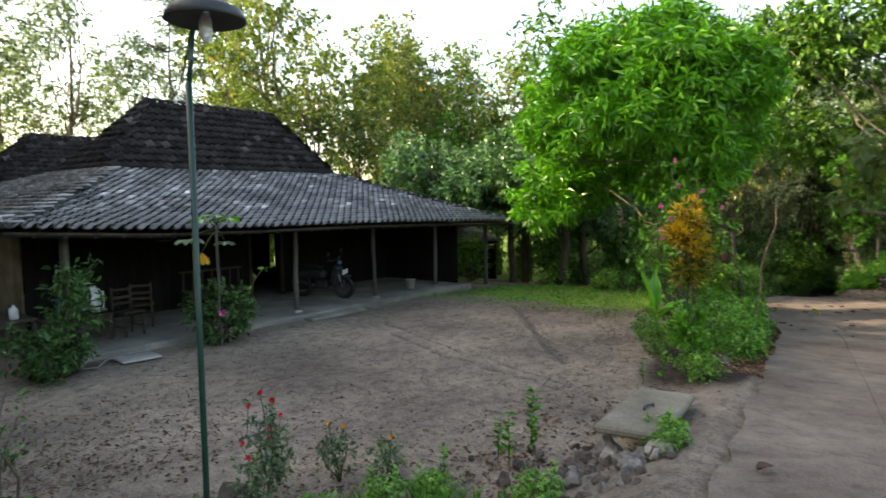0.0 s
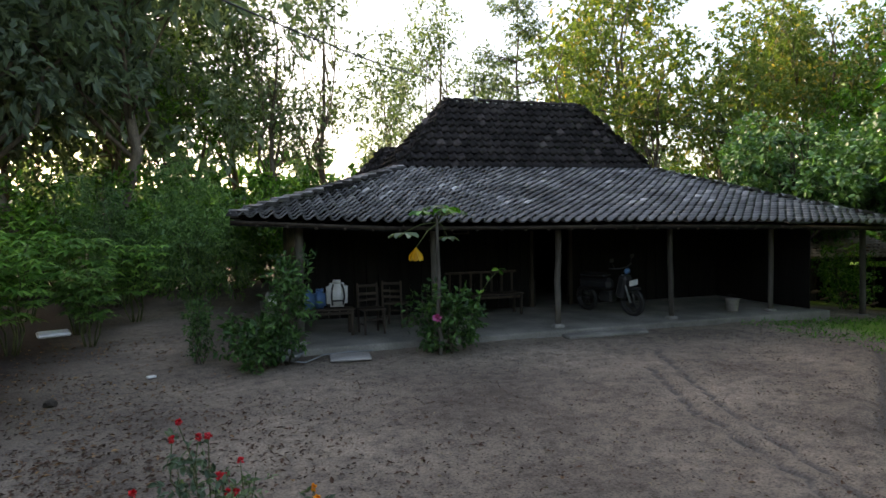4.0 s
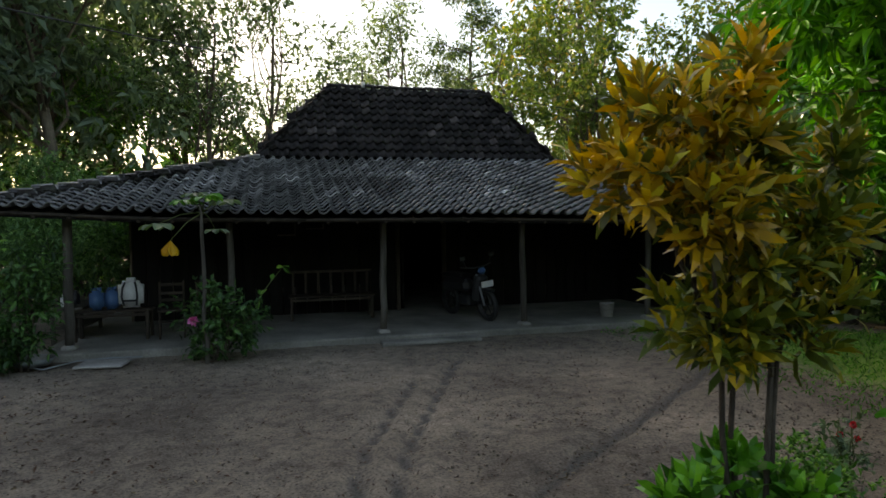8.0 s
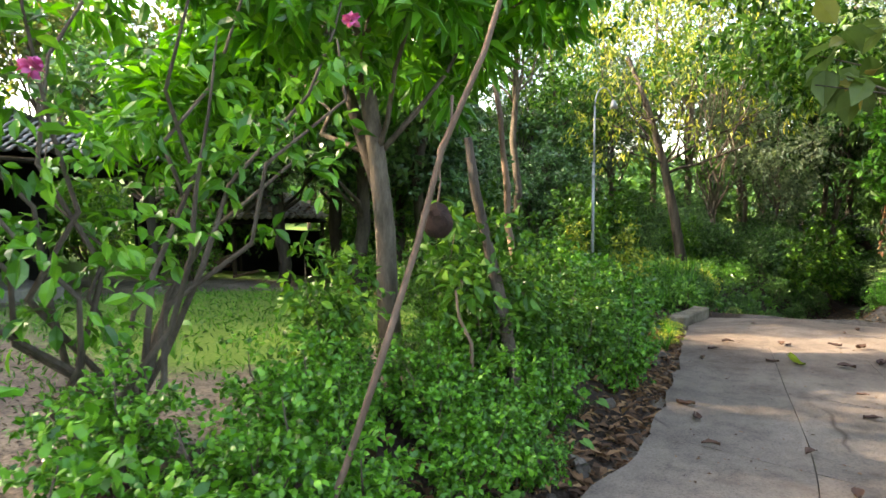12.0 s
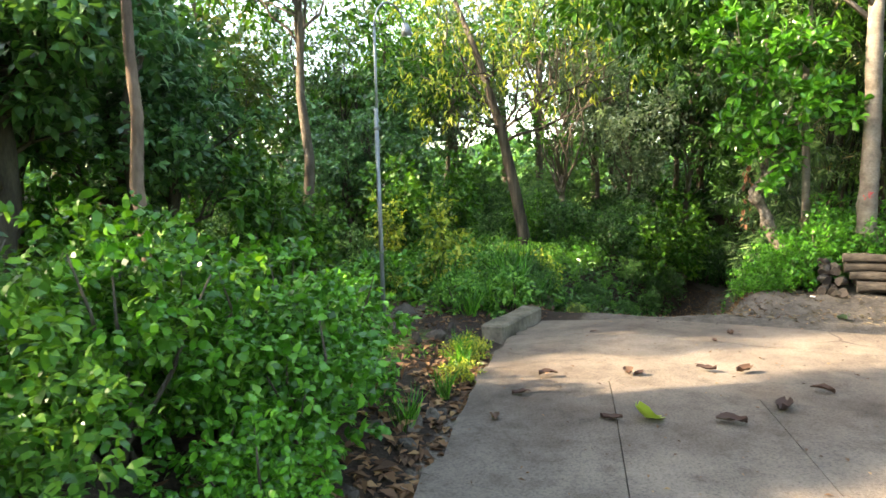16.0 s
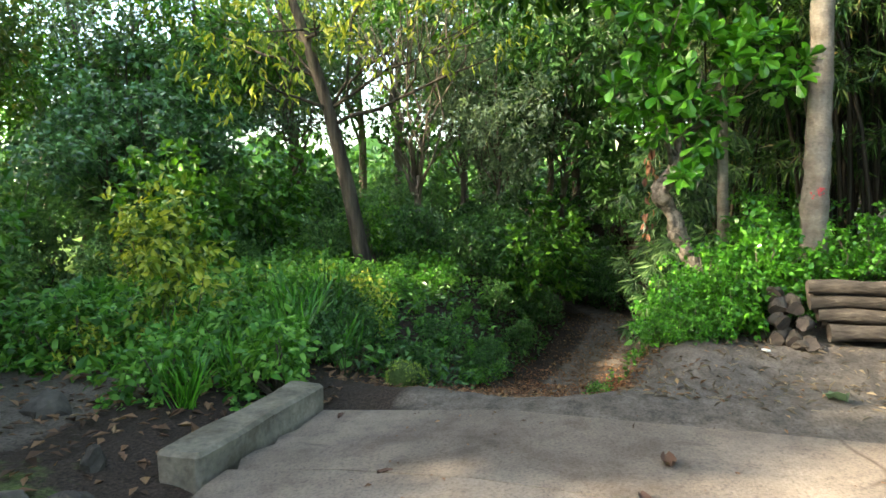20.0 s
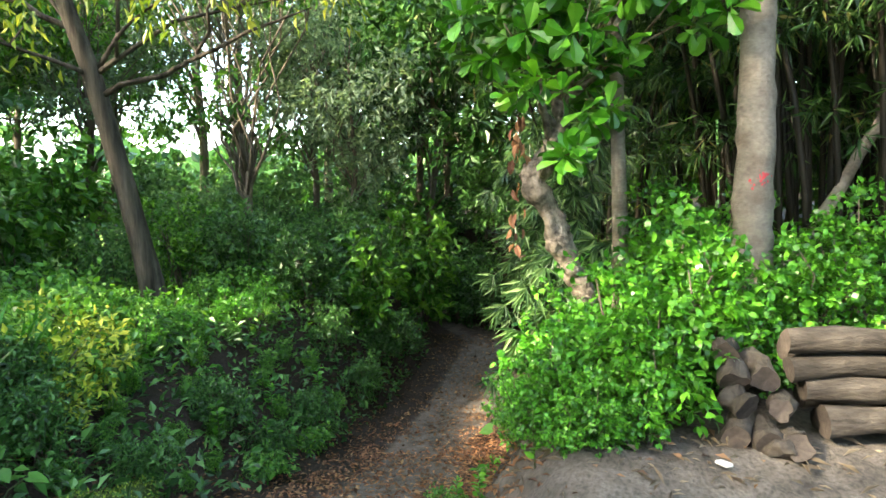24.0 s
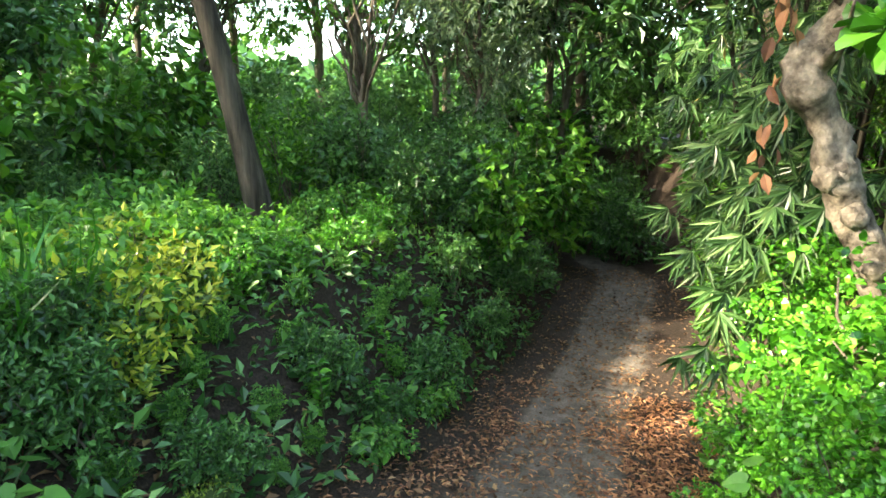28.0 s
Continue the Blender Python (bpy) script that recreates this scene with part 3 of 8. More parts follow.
TILE_V, TILE_F = tile_shape()
TILE_MESH = mesh_of("roof_tile", TILE_V, TILE_F, M_TILE, True)
TILE_ARR = np.array(TILE_V)


def tiled_slope(eave_a, eave_b, top_a, top_b, roof, eave_z=None, singles=0, seed=0, mat=None, sag=0.0, name="roof_tiles"):
    """Lays courses of tiles on a slope from its eave up to its head; the lowest ones are objects of their own."""
    r = random.Random(seed)
    ea, eb, ta, tb = (Vector(p) for p in (eave_a, eave_b, top_a, top_b))
    along = Vector((eb.x - ea.x, eb.y - ea.y, 0))
    length = along.length
    along.normalize()
    inward = Vector((-along.y, along.x, 0))
    depth = (ta - ea).dot(inward)
    rise = ta.z - (ea.z + eb.z) / 2
    slope_len = math.hypot(depth, rise)
    rows, cols = int(slope_len / 0.215), int(length / 0.205)
    sa, sb = (ta - ea).dot(along), (tb - ea).dot(along)
    verts, faces, count = [], [], 0
    for row in range(rows):
        v = row / rows
        lo, hi = sa * v, length + (sb - length) * v
        for col in range(cols):
            s = (col + 0.5) * length / cols
            if not lo - 0.1 <= s <= hi + 0.1:
                continue
            ez = eave_z(s) if eave_z else ea.z + (eb.z - ea.z) * s / length
            z = ez + (ta.z - ez) * v - sag * math.sin(math.pi * v)
            p = ea + along * s + inward * (depth * v)
            pitch = math.atan2(ta.z - ez, depth) - sag * math.pi / slope_len * math.cos(math.pi * v)
            turn = Matrix((( along.x, inward.x, 0), (along.y, inward.y, 0), (0, 0, 1))).to_4x4()
            m = Matrix.Translation((p.x, p.y, z + r.uniform(0, 0.012))) @ turn @ Euler((pitch + r.uniform(-0.03, 0.03), r.uniform(-0.03, 0.03), r.uniform(-0.03, 0.03))).to_matrix().to_4x4()
            if count < singles:
                put("roof_tile", TILE_MESH, roof, m=m)
            else:
                o = len(verts)
                mm = np.array(m)
                verts += (TILE_ARR @ mm[:3, :3].T + mm[:3, 3]).tolist()
                faces += [tuple(i + o for i in f) for f in TILE_F]
            count += 1
    ob = put(name, mesh_of(name, verts, faces, mat or M_TILE, True), roof)
    tagged(ob, kind="stuff")


def underside(pts, parent, mat, drop=0.05, name="roof_boarding"):
    v = [(x, y, z - drop) for x, y, z in pts] + [(x, y, z - drop - 0.03) for x, y, z in pts]
    n = len(pts)
    f = [tuple(range(n)), tuple(range(2 * n - 1, n - 1, -1))] + [(i, i + n, (i + 1) % n + n, (i + 1) % n) for i in range(n)]
    put(name, mesh_of(name, v, f, mat), parent)


def cap_row(a, b, parent, step=0.3, seed=0, mat=None, name="ridge_cap"):
    a, b = Vector(a), Vector(b)
    n = max(2, int((b - a).length / step))
    d = (b - a).normalized()
    side = d.cross(Vector((0, 0, 1))).normalized()
    up = side.cross(d)
    r = random.Random(seed)
    pieces = []
    for i in range(n):
        p, q = a.lerp(b, i / n), a.lerp(b, (i + 1.15) / n)
        verts, faces = [], []
        for c, rad, lift in ((p, 0.09, 0.02), (q, 0.075, 0.008)):
            lift += r.uniform(-0.012, 0.012)
            for k in range(7):
                t = math.pi * k / 6
                verts.append(c + side * (rad * math.cos(t)) + up * (rad * 0.75 * math.sin(t) + lift - 0.02))
        faces = [(k, k + 1, k + 8, k + 7) for k in range(6)] + [tuple(range(6, -1, -1))]
        pieces.append((verts, faces))
    for v, f in pieces:
        put(name, mesh_of(name, v, f, mat or M_TILE_CAP, True), parent)


def build_house():
    house = thing("house", "old timber house with steep dark tiled roof and open veranda", "house", pose(0, 0, 0))
    roof = put("roof", mesh_of("roof", *joined([tube_data([(BASE_L, BASE_Y + 0.15, BASE_Z - 0.16), (BASE_R, BASE_Y + 0.15, BASE_Z - 0.16)], [0.07, 0.07], 4)]), M_TIMBER), house, "dark weathered clay tile roof")
    back_y = 2 * RIDGE_Y - EAVE_Y
    base_back = 2 * RIDGE_Y - BASE_Y
    el = lambda s: float(np.interp(HOUSE_L + s, EAVE_X, EAVE_Z)) + 0.03
    front = (HOUSE_L, EAVE_Y, EAVE_Z[0]), (HOUSE_R, EAVE_Y, EAVE_Z[-1]), (BASE_L, BASE_Y, BASE_Z), (BASE_R, BASE_Y, BASE_Z)
    tiled_slope(*front, roof, el, 290, 1, sag=0.05)
    tiled_slope((HOUSE_L, back_y, 2.1), (HOUSE_L, EAVE_Y, EAVE_Z[0] + 0.03), (BASE_L, base_back, BASE_Z), (BASE_L, BASE_Y, BASE_Z), roof, None, 0, 2)
    tiled_slope((HOUSE_R, EAVE_Y, EAVE_Z[-1] + 0.03), (HOUSE_R, back_y, 1.8), (BASE_R, BASE_Y, BASE_Z), (BASE_R, base_back, BASE_Z), roof, None, 0, 3)
    tiled_slope((BASE_L, BASE_Y, BASE_Z + 0.02), (BASE_R, BASE_Y, BASE_Z + 0.02), (TOP_L, RIDGE_Y, RIDGE_Z), (TOP_R, RIDGE_Y, RIDGE_Z), roof, None, 0, 4, name="upper_roof_tiles", mat=M_TILE_OLD)
    tiled_slope((BASE_L, base_back, BASE_Z + 0.02), (BASE_L, BASE_Y, BASE_Z + 0.02), (TOP_L, RIDGE_Y + 0.02, RIDGE_Z), (TOP_L, RIDGE_Y, RIDGE_Z), roof, None, 0, 5, name="upper_roof_tiles", mat=M_TILE_OLD)
    tiled_slope((BASE_R, BASE_Y, BASE_Z + 0.02), (BASE_R, base_back, BASE_Z + 0.02), (TOP_R, RIDGE_Y, RIDGE_Z), (TOP_R, RIDGE_Y + 0.02, RIDGE_Z), roof, None, 0, 6, name="upper_roof_tiles", mat=M_TILE_OLD)
    eave = [(x, EAVE_Y + 0.06, float(np.interp(x, EAVE_X, EAVE_Z))) for x in EAVE_X]
    underside(eave + [(BASE_R, BASE_Y, BASE_Z), (BASE_L, BASE_Y, BASE_Z)], roof, M_BOARD_SHADED)
    underside([(HOUSE_L, back_y, 2.1), (HOUSE_L + 0.05, EAVE_Y + 0.1, EAVE_Z[0]), (BASE_L, BASE_Y, BASE_Z), (BASE_L, base_back, BASE_Z)], roof, M_BOARD_SHADED)
    underside([(HOUSE_R - 0.05, EAVE_Y + 0.1, EAVE_Z[-1]), (HOUSE_R, back_y, 1.8), (BASE_R, base_back, BASE_Z), (BASE_R, BASE_Y, BASE_Z)], roof, M_BOARD_SHADED)
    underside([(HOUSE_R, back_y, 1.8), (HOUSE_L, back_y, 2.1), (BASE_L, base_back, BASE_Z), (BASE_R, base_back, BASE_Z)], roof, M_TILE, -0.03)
    underside([(BASE_L, BASE_Y, BASE_Z), (BASE_R, BASE_Y, BASE_Z), (TOP_R, RIDGE_Y, RIDGE_Z), (TOP_L, RIDGE_Y, RIDGE_Z)], roof, M_BOARD_SHADED)
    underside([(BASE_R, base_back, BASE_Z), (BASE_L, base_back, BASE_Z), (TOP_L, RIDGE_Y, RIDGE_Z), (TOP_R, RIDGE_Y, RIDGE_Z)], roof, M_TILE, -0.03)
    underside([(BASE_L, base_back, BASE_Z), (BASE_L, BASE_Y, BASE_Z), (TOP_L, RIDGE_Y, RIDGE_Z)], roof, M_BOARD_SHADED)
    underside([(BASE_R, BASE_Y, BASE_Z), (BASE_R, base_back, BASE_Z), (TOP_R, RIDGE_Y, RIDGE_Z)], roof, M_BOARD_SHADED)
    for k, (a, b) in enumerate([((HOUSE_L, EAVE_Y, EAVE_Z[0] + 0.05), (BASE_L, BASE_Y, BASE_Z + 0.04)), ((HOUSE_R, EAVE_Y, EAVE_Z[-1] + 0.05), (BASE_R, BASE_Y, BASE_Z + 0.04)),
                                ((BASE_L, BASE_Y, BASE_Z + 0.05), (TOP_L, RIDGE_Y, RIDGE_Z + 0.04)), ((BASE_R, BASE_Y, BASE_Z + 0.05), (TOP_R, RIDGE_Y, RIDGE_Z + 0.04)),
                                ((TOP_L - 0.1, RIDGE_Y, RIDGE_Z + 0.06), (TOP_R + 0.1, RIDGE_Y, RIDGE_Z + 0.04)),
                                ((HOUSE_L, back_y, 2.15), (BASE_L, base_back, BASE_Z + 0.04)), ((HOUSE_R, back_y, 1.85), (BASE_R, base_back, BASE_Z + 0.04))]):
        cap_row(a, b, roof, seed=k)
    # finial with its small insulator
    tube("finial", [(8.66, RIDGE_Y, RIDGE_Z), (8.66, RIDGE_Y, RIDGE_Z + 0.48)], 0.022, M_DARK, roof, 6)
    tube("insulator", [(8.66, RIDGE_Y - 0.05, RIDGE_Z + 0.02), (8.66, RIDGE_Y - 0.06, RIDGE_Z + 0.16)], 0.05, M_WHITE, roof, 8, label="white porcelain insulator")
    # veranda floor
    bm = box(11.0, 9.2, 0.22, 8.75, 15.8, -0.12, 0.02)
    part("veranda_floor", bm, M_FLOOR, house, "worn grey cement veranda floor")
    part("veranda_step", box(1.6, 0.3, 0.07, 8.9, 11.05, -0.03, 0.02), M_FLOOR, house)
    # posts, each on its stone foot
    for k, (x, y, top) in enumerate([(3.62, 11.6, 2.1), (5.9, 11.55, 2.05), (8.22, 11.55, 2.1), (10.66, 11.55, 2.05), (13.05, 11.55, 2.0), (15.58, 11.58, 1.9)]):
        base = 0.1 if x < 14 else -0.16
        w = 0.055 if k not in (0, 5) else 0.07
        post = tube("post", bent((x, y, base), (x + 0.02 * (-1) ** k, y, top + 0.1), 5, 0.006, k), w, M_POST, house, 6, 0.08, k)
        part("post_foot", box(0.2, 0.2, 0.12, x, y, base - 0.06, 0.03), M_CEMENT, post)
    for x in (5.2, 8.6, 12.1):
        part("inner_pillar", box(0.15, 0.15, 2.9, x, 15.7, 0.1, 0.012), M_TIMBER, house)
    # beams and rafters under the eaves
    for a, b in zip(range(len(EAVE_X) - 1), range(1, len(EAVE_X))):
        p, q = (EAVE_X[a], 11.55, EAVE_Z[a] + 0.08), (EAVE_X[b], 11.55, EAVE_Z[b] + 0.08)
        tube("eave_beam", [p, q], 0.06, M_TIMBER, house, 4)
        tube("fascia", [(EAVE_X[a] + 0.002, EAVE_Y + 0.05, EAVE_Z[a] - 0.03), (EAVE_X[b], EAVE_Y + 0.05, EAVE_Z[b] - 0.03)], 0.028, M_TIMBER, house, 4)
    for i in range(30):
        x = HOUSE_L + 0.35 + i * 0.435
        z = float(np.interp(x, EAVE_X, EAVE_Z))
        tx = BASE_L + (BASE_R - BASE_L) * i / 29
        tube("rafter", [(x, EAVE_Y + 0.04, z - 0.07), (tx, BASE_Y, BASE_Z - 0.13)], 0.03, M_TIMBER, house, 4)
    # board wall with a dark open doorway
    r = random.Random(8)
    x = 3.95
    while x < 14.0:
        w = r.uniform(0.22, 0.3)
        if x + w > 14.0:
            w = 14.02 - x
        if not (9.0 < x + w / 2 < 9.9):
            part("wall_board", box(w - 0.012, 0.035, 2.6, x + w / 2, 14.3 + r.uniform(-0.006, 0.006), 0.1, 0.004), M_BOARD_SHADED, house)
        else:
            part("wall_board", box(w - 0.012, 0.035, 0.7, x + w / 2, 14.3, 2.0, 0.004), M_BOARD_SHADED, house)
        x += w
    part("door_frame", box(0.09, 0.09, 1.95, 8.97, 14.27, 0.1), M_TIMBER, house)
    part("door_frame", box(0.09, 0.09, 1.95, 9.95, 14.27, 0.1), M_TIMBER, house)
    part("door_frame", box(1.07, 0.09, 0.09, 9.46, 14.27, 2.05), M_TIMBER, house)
    part("door", box(0.85, 0.04, 1.85, 9.05, 14.75, 0.11, rz=95), M_BOARD_SHADED, house, "dark wooden door, standing open inwards")
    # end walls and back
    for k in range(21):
        part("wall_board", box(0.035, 0.39, min(1.85 + 0.11 * k, 2.5, 1.85 + 0.11 * (21 - k)), 14.08, 11.75 + 0.4 * k, 0.0, 0.004), M_BOARD_SHADED, house)
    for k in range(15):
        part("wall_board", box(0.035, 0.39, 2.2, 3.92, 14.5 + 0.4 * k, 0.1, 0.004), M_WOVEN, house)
    part("back_wall", box(10.2, 0.06, 2.2, 9.0, 20.3, 0.05), M_BOARD_SHADED, house)
    # two small pale ledges high on the wall
    for x, z in ((6.75, 1.66), (7.3, 1.78)):
        part("vent_frame", box(0.34, 0.06, 0.03, x, 14.24, z, 0.004), M_POST, house, "pale wooden ledge of a small wall opening")
        part("vent_frame", box(0.03, 0.05, 0.26, x + 0.17, 14.24, z, 0.004), M_POST, house)
    # loose bent gutter strip on the eave
    part("gutter_strip", box(0.55, 0.1, 0.035, 13.0, EAVE_Y - 0.08, 1.9, 0.006, ry=1.5), M_DARK, house, "loose dark strip at the eave")
    return house


build_house()

# ---- plants ----
LEAF_SIMPLE = (np.array([(0, 0, 0), (-0.5, 0.45, 0.12), (0, 1, -0.08), (0.5, 0.45, 0.12)]), [(0, 3, 2), (0, 2, 1)])
LEAF_OVAL = (np.array([(0, 0, 0), (-0.42, 0.28, 0.1), (-0.46, 0.62, 0.08), (0, 1, -0.14), (0.46, 0.62, 0.08), (0.42, 0.28, 0.1), (0, 0.5, 0)]),
             [(0, 6, 1), (1, 6, 2), (2, 6, 3), (3, 6, 4), (4, 6, 5), (5, 6, 0)])
LEAF_FOUR = (np.array([(0, 0, 0), (-0.42, 0.26, 0.07), (-0.4, 0.66, 0.05), (0, 1, -0.14), (0.4, 0.66, 0.05), (0.42, 0.26, 0.07)]), [(0, 5, 1), (1, 5, 4, 2), (2, 4, 3)])
LEAF_LANCE = (np.array([(0, 0, 0), (-0.5, 0.3, 0.015), (0, 1, -0.12), (0.5, 0.3, 0.015)]), [(0, 3, 2), (0, 2, 1)])
LEAF_BROAD = (np.array([(0, 0, 0), (-0.2, 0.25, 0.05), (-0.5, 0.68, 0.1), (-0.3, 0.95, 0.02), (0, 1, -0.1), (0.3, 0.95, 0.02), (0.5, 0.68, 0.1), (0.2, 0.25, 0.05), (0, 0.6, 0)]),
              [(0, 8, 1), (1, 8, 2), (2, 8, 3), (3, 8, 4), (4, 8, 5), (5, 8, 6), (6, 8, 7), (7, 8, 0)])
LEAF_HEART = (np.array([(0, 0.08, 0), (-0.3, -0.04, 0.06), (-0.5, 0.22, 0.08), (-0.42, 0.5, 0.06), (-0.2, 0.8, 0.0), (0, 1, -0.1), (0.2, 0.8, 0.0), (0.42, 0.5, 0.06), (0.5, 0.22, 0.08), (0.3, -0.04, 0.06), (0, 0.45, 0)]),
              [(i, 10, (i + 1) % 10) for i in range(10)])
LEAF_BLADE = (np.array([(-0.3, 0, 0), (0.3, 0, 0), (-0.5, 0.4, 0.02), (0.5, 0.4, 0.02), (-0.35, 0.75, -0.06), (0.35, 0.75, -0.06), (0, 1, -0.22)]),
              [(0, 1, 3, 2), (2, 3, 5, 4), (4, 5, 6)])


def unit(a):
    return a / np.maximum(np.linalg.norm(a, axis=-1, keepdims=True), 1e-9)


def leaves_data(pos, axis, size, ratio, shape, rng, flat=0.7, face=(0, 0, 1)):
    """Places one leaf per row: axis is the way it points, flat is how strongly its face turns up."""
    tv, tf = shape
    n = len(pos)
    axis = unit(axis)
    up = unit(np.array(face) * flat + rng.normal(0, 0.45, (n, 3)))
    side = unit(np.cross(axis, up))
    nor = np.cross(side, axis)
    size = np.broadcast_to(size, (n,))[:, None]
    verts = (pos[:, None, :] + size[:, :, None] * (tv[None, :, 0:1] * ratio * side[:, None, :] + tv[None, :, 1:2] * axis[:, None, :] + tv[None, :, 2:3] * nor[:, None, :]))
    k = len(tv)
    faces = [tuple(i * k + j for j in f) for i in range(n) for f in tf]
    return verts.reshape(-1, 3), faces


def twig_spots(rng, lobes, twigs, shell=0.5):
    lobes = np.array(lobes, float)
    w = (lobes[:, 3] * lobes[:, 4] * lobes[:, 5]) ** 0.67
    pick = rng.choice(len(lobes), twigs, p=w / w.sum())
    d = unit(rng.normal(0, 1, (twigs, 3)))
    f = rng.uniform(shell, 1.0, (twigs, 1)) ** 0.7
    p = lobes[pick, :3] + d * f * lobes[pick, 3:6]
    return p, d


def crown_data(seed, lobes, twigs, per, leaf, ratio=0.45, droop=0.3, shape=LEAF_SIMPLE, twig_len=0.3, shell=0.5, spread=0.9, flat=0.7):
    rng = np.random.default_rng(seed)
    p, d = twig_spots(rng, lobes, twigs, shell)
    ax = unit(d + rng.normal(0, 0.45, d.shape) + (0, 0, 0.15))
    pos = np.repeat(p, per, 0) + np.repeat(ax, per, 0) * rng.uniform(0, twig_len, (twigs * per, 1)) + rng.normal(0, twig_len * 0.14, (twigs * per, 3))
    la = np.repeat(ax, per, 0) * 0.6 + unit(rng.normal(0, 1, pos.shape)) * spread + (0, 0, -droop)
    return leaves_data(pos, la, leaf * rng.uniform(0.6, 1.25, len(pos)), ratio, shape, rng, flat)


def rosette_data(seed, lobes, tips, per, leaf, ratio=0.3, open_from=30.0, open_to=85.0, droop=0.2, shape=LEAF_SIMPLE, lift=0.5, shell=0.75, flat=0.6):
    """Leaves in whorls at the twig tips; open_from and open_to: degrees by which they spread from the twig."""
    rng = np.random.default_rng(seed)
    p, d = twig_spots(rng, lobes, tips, shell)
    ax = unit(d + rng.normal(0, 0.25, d.shape) + (0, 0, lift))
    a = unit(np.cross(ax, unit(rng.normal(0, 1, ax.shape))))
    b = np.cross(ax, a)
    phi = np.arange(per) * 2.4 + rng.uniform(0, 6.3, (tips, 1))
    th = np.radians(np.linspace(open_from, open_to, per))[None] + rng.normal(0, 0.15, (tips, per))
    la = ax[:, None] * np.cos(th)[..., None] + (a[:, None] * np.cos(phi)[..., None] + b[:, None] * np.sin(phi)[..., None]) * np.sin(th)[..., None] + (0, 0, -droop)
    pos = p[:, None] - ax[:, None] * (np.linspace(0, 0.5, per)[None, :, None] * leaf) + la * 0.06 * leaf
    n = tips * per
    return leaves_data(pos.reshape(n, 3), la.reshape(n, 3), leaf * rng.uniform(0.7, 1.2, n), ratio, shape, rng, flat)


def lobes_of(seed, n, centre, spread, size, flat=0.8):
    r = random.Random(seed)
    out = []
    for _ in range(n):
        d = Vector((r.gauss(0, 1), r.gauss(0, 1), r.gauss(0, 0.8))).normalized() * r.uniform(0.35, 1.0)
        s = size * r.uniform(0.65, 1.3)
        out.append((centre[0] + d.x * spread[0], centre[1] + d.y * spread[1], centre[2] + d.z * spread[2], s, s, s * flat))
    return out


def knotty(trunk, radii, sides, seed):
    """A trunk with swellings, hollows and rough bark."""
    k = np.linspace(0, len(trunk) - 1, len(trunk) * 7)
    line = [Vector([float(np.interp(q, range(len(trunk)), [p[i] for p in trunk])) for i in range(3)]) for q in k]
    for _ in range(2):
        line = [line[0]] + [(a + b + c) / 3 for a, b, c in zip(line, line[1:], line[2:])] + [line[-1]]
    v, f = tube_data(line, [float(np.interp(q, range(len(radii)), radii)) for q in k], sides)
    amp = 0.5 if seed == 71 else 0.16
    out = []
    for i, p in enumerate(v):
        c = line[min(i // sides, len(line) - 1)]
        out.append(p + (p - c) * amp * (noise.noise(p * 7 + Vector((seed, 0, 0))) + 0.7 * noise.noise(p * 19)))
    return out, f


def tree_thing(name, label, category, trunk, radii, lobes, crown, leaf_mat, bark_mat, seed=0, limbs=10, start=0.45, m=None, group="", sides=9):
    """A tree: a tapered trunk with limbs that reach into the leaf clumps, and a crown of single leaves."""
    r = random.Random(seed)
    root = thing(name, label, category, m, group)
    pts = [Vector(p) for p in trunk]
    pieces = [knotty(trunk, radii, sides, seed) if sides > 12 else tube_data(trunk, radii, sides, 0.09, r)]
    for k, lobe in enumerate(lobes[:limbs]):
        f = start + (1 - start) * r.random() * 0.95
        i = min(int(f * (len(pts) - 1)), len(pts) - 2)
        a = pts[i].lerp(pts[i + 1], f * (len(pts) - 1) - i)
        b = Vector(lobe[:3])
        if a.z > b.z:
            a = pts[max(0, i - 1)]
        rad = radii[i] * 0.42
        line = bent(a, b, 5, 0.07, seed * 31 + k)
        pieces.append(tube_data(line, [rad * (1 - 0.16 * j) for j in range(6)], 5))
        for q in range(2):
            c = b + Vector((r.uniform(-1, 1) * lobe[3], r.uniform(-1, 1) * lobe[4], r.uniform(-0.3, 0.9) * lobe[5]))
            pieces.append(tube_data([line[3], line[3].lerp(c, 0.55), c], [rad * 0.45, rad * 0.3, rad * 0.1], 4))
    v, f = joined(pieces)
    put("trunk", mesh_of("trunk", v, f, bark_mat, True), root)
    cv, cf = crown
    put("crown", mesh_of("crown", cv, cf, leaf_mat), root)
    return root


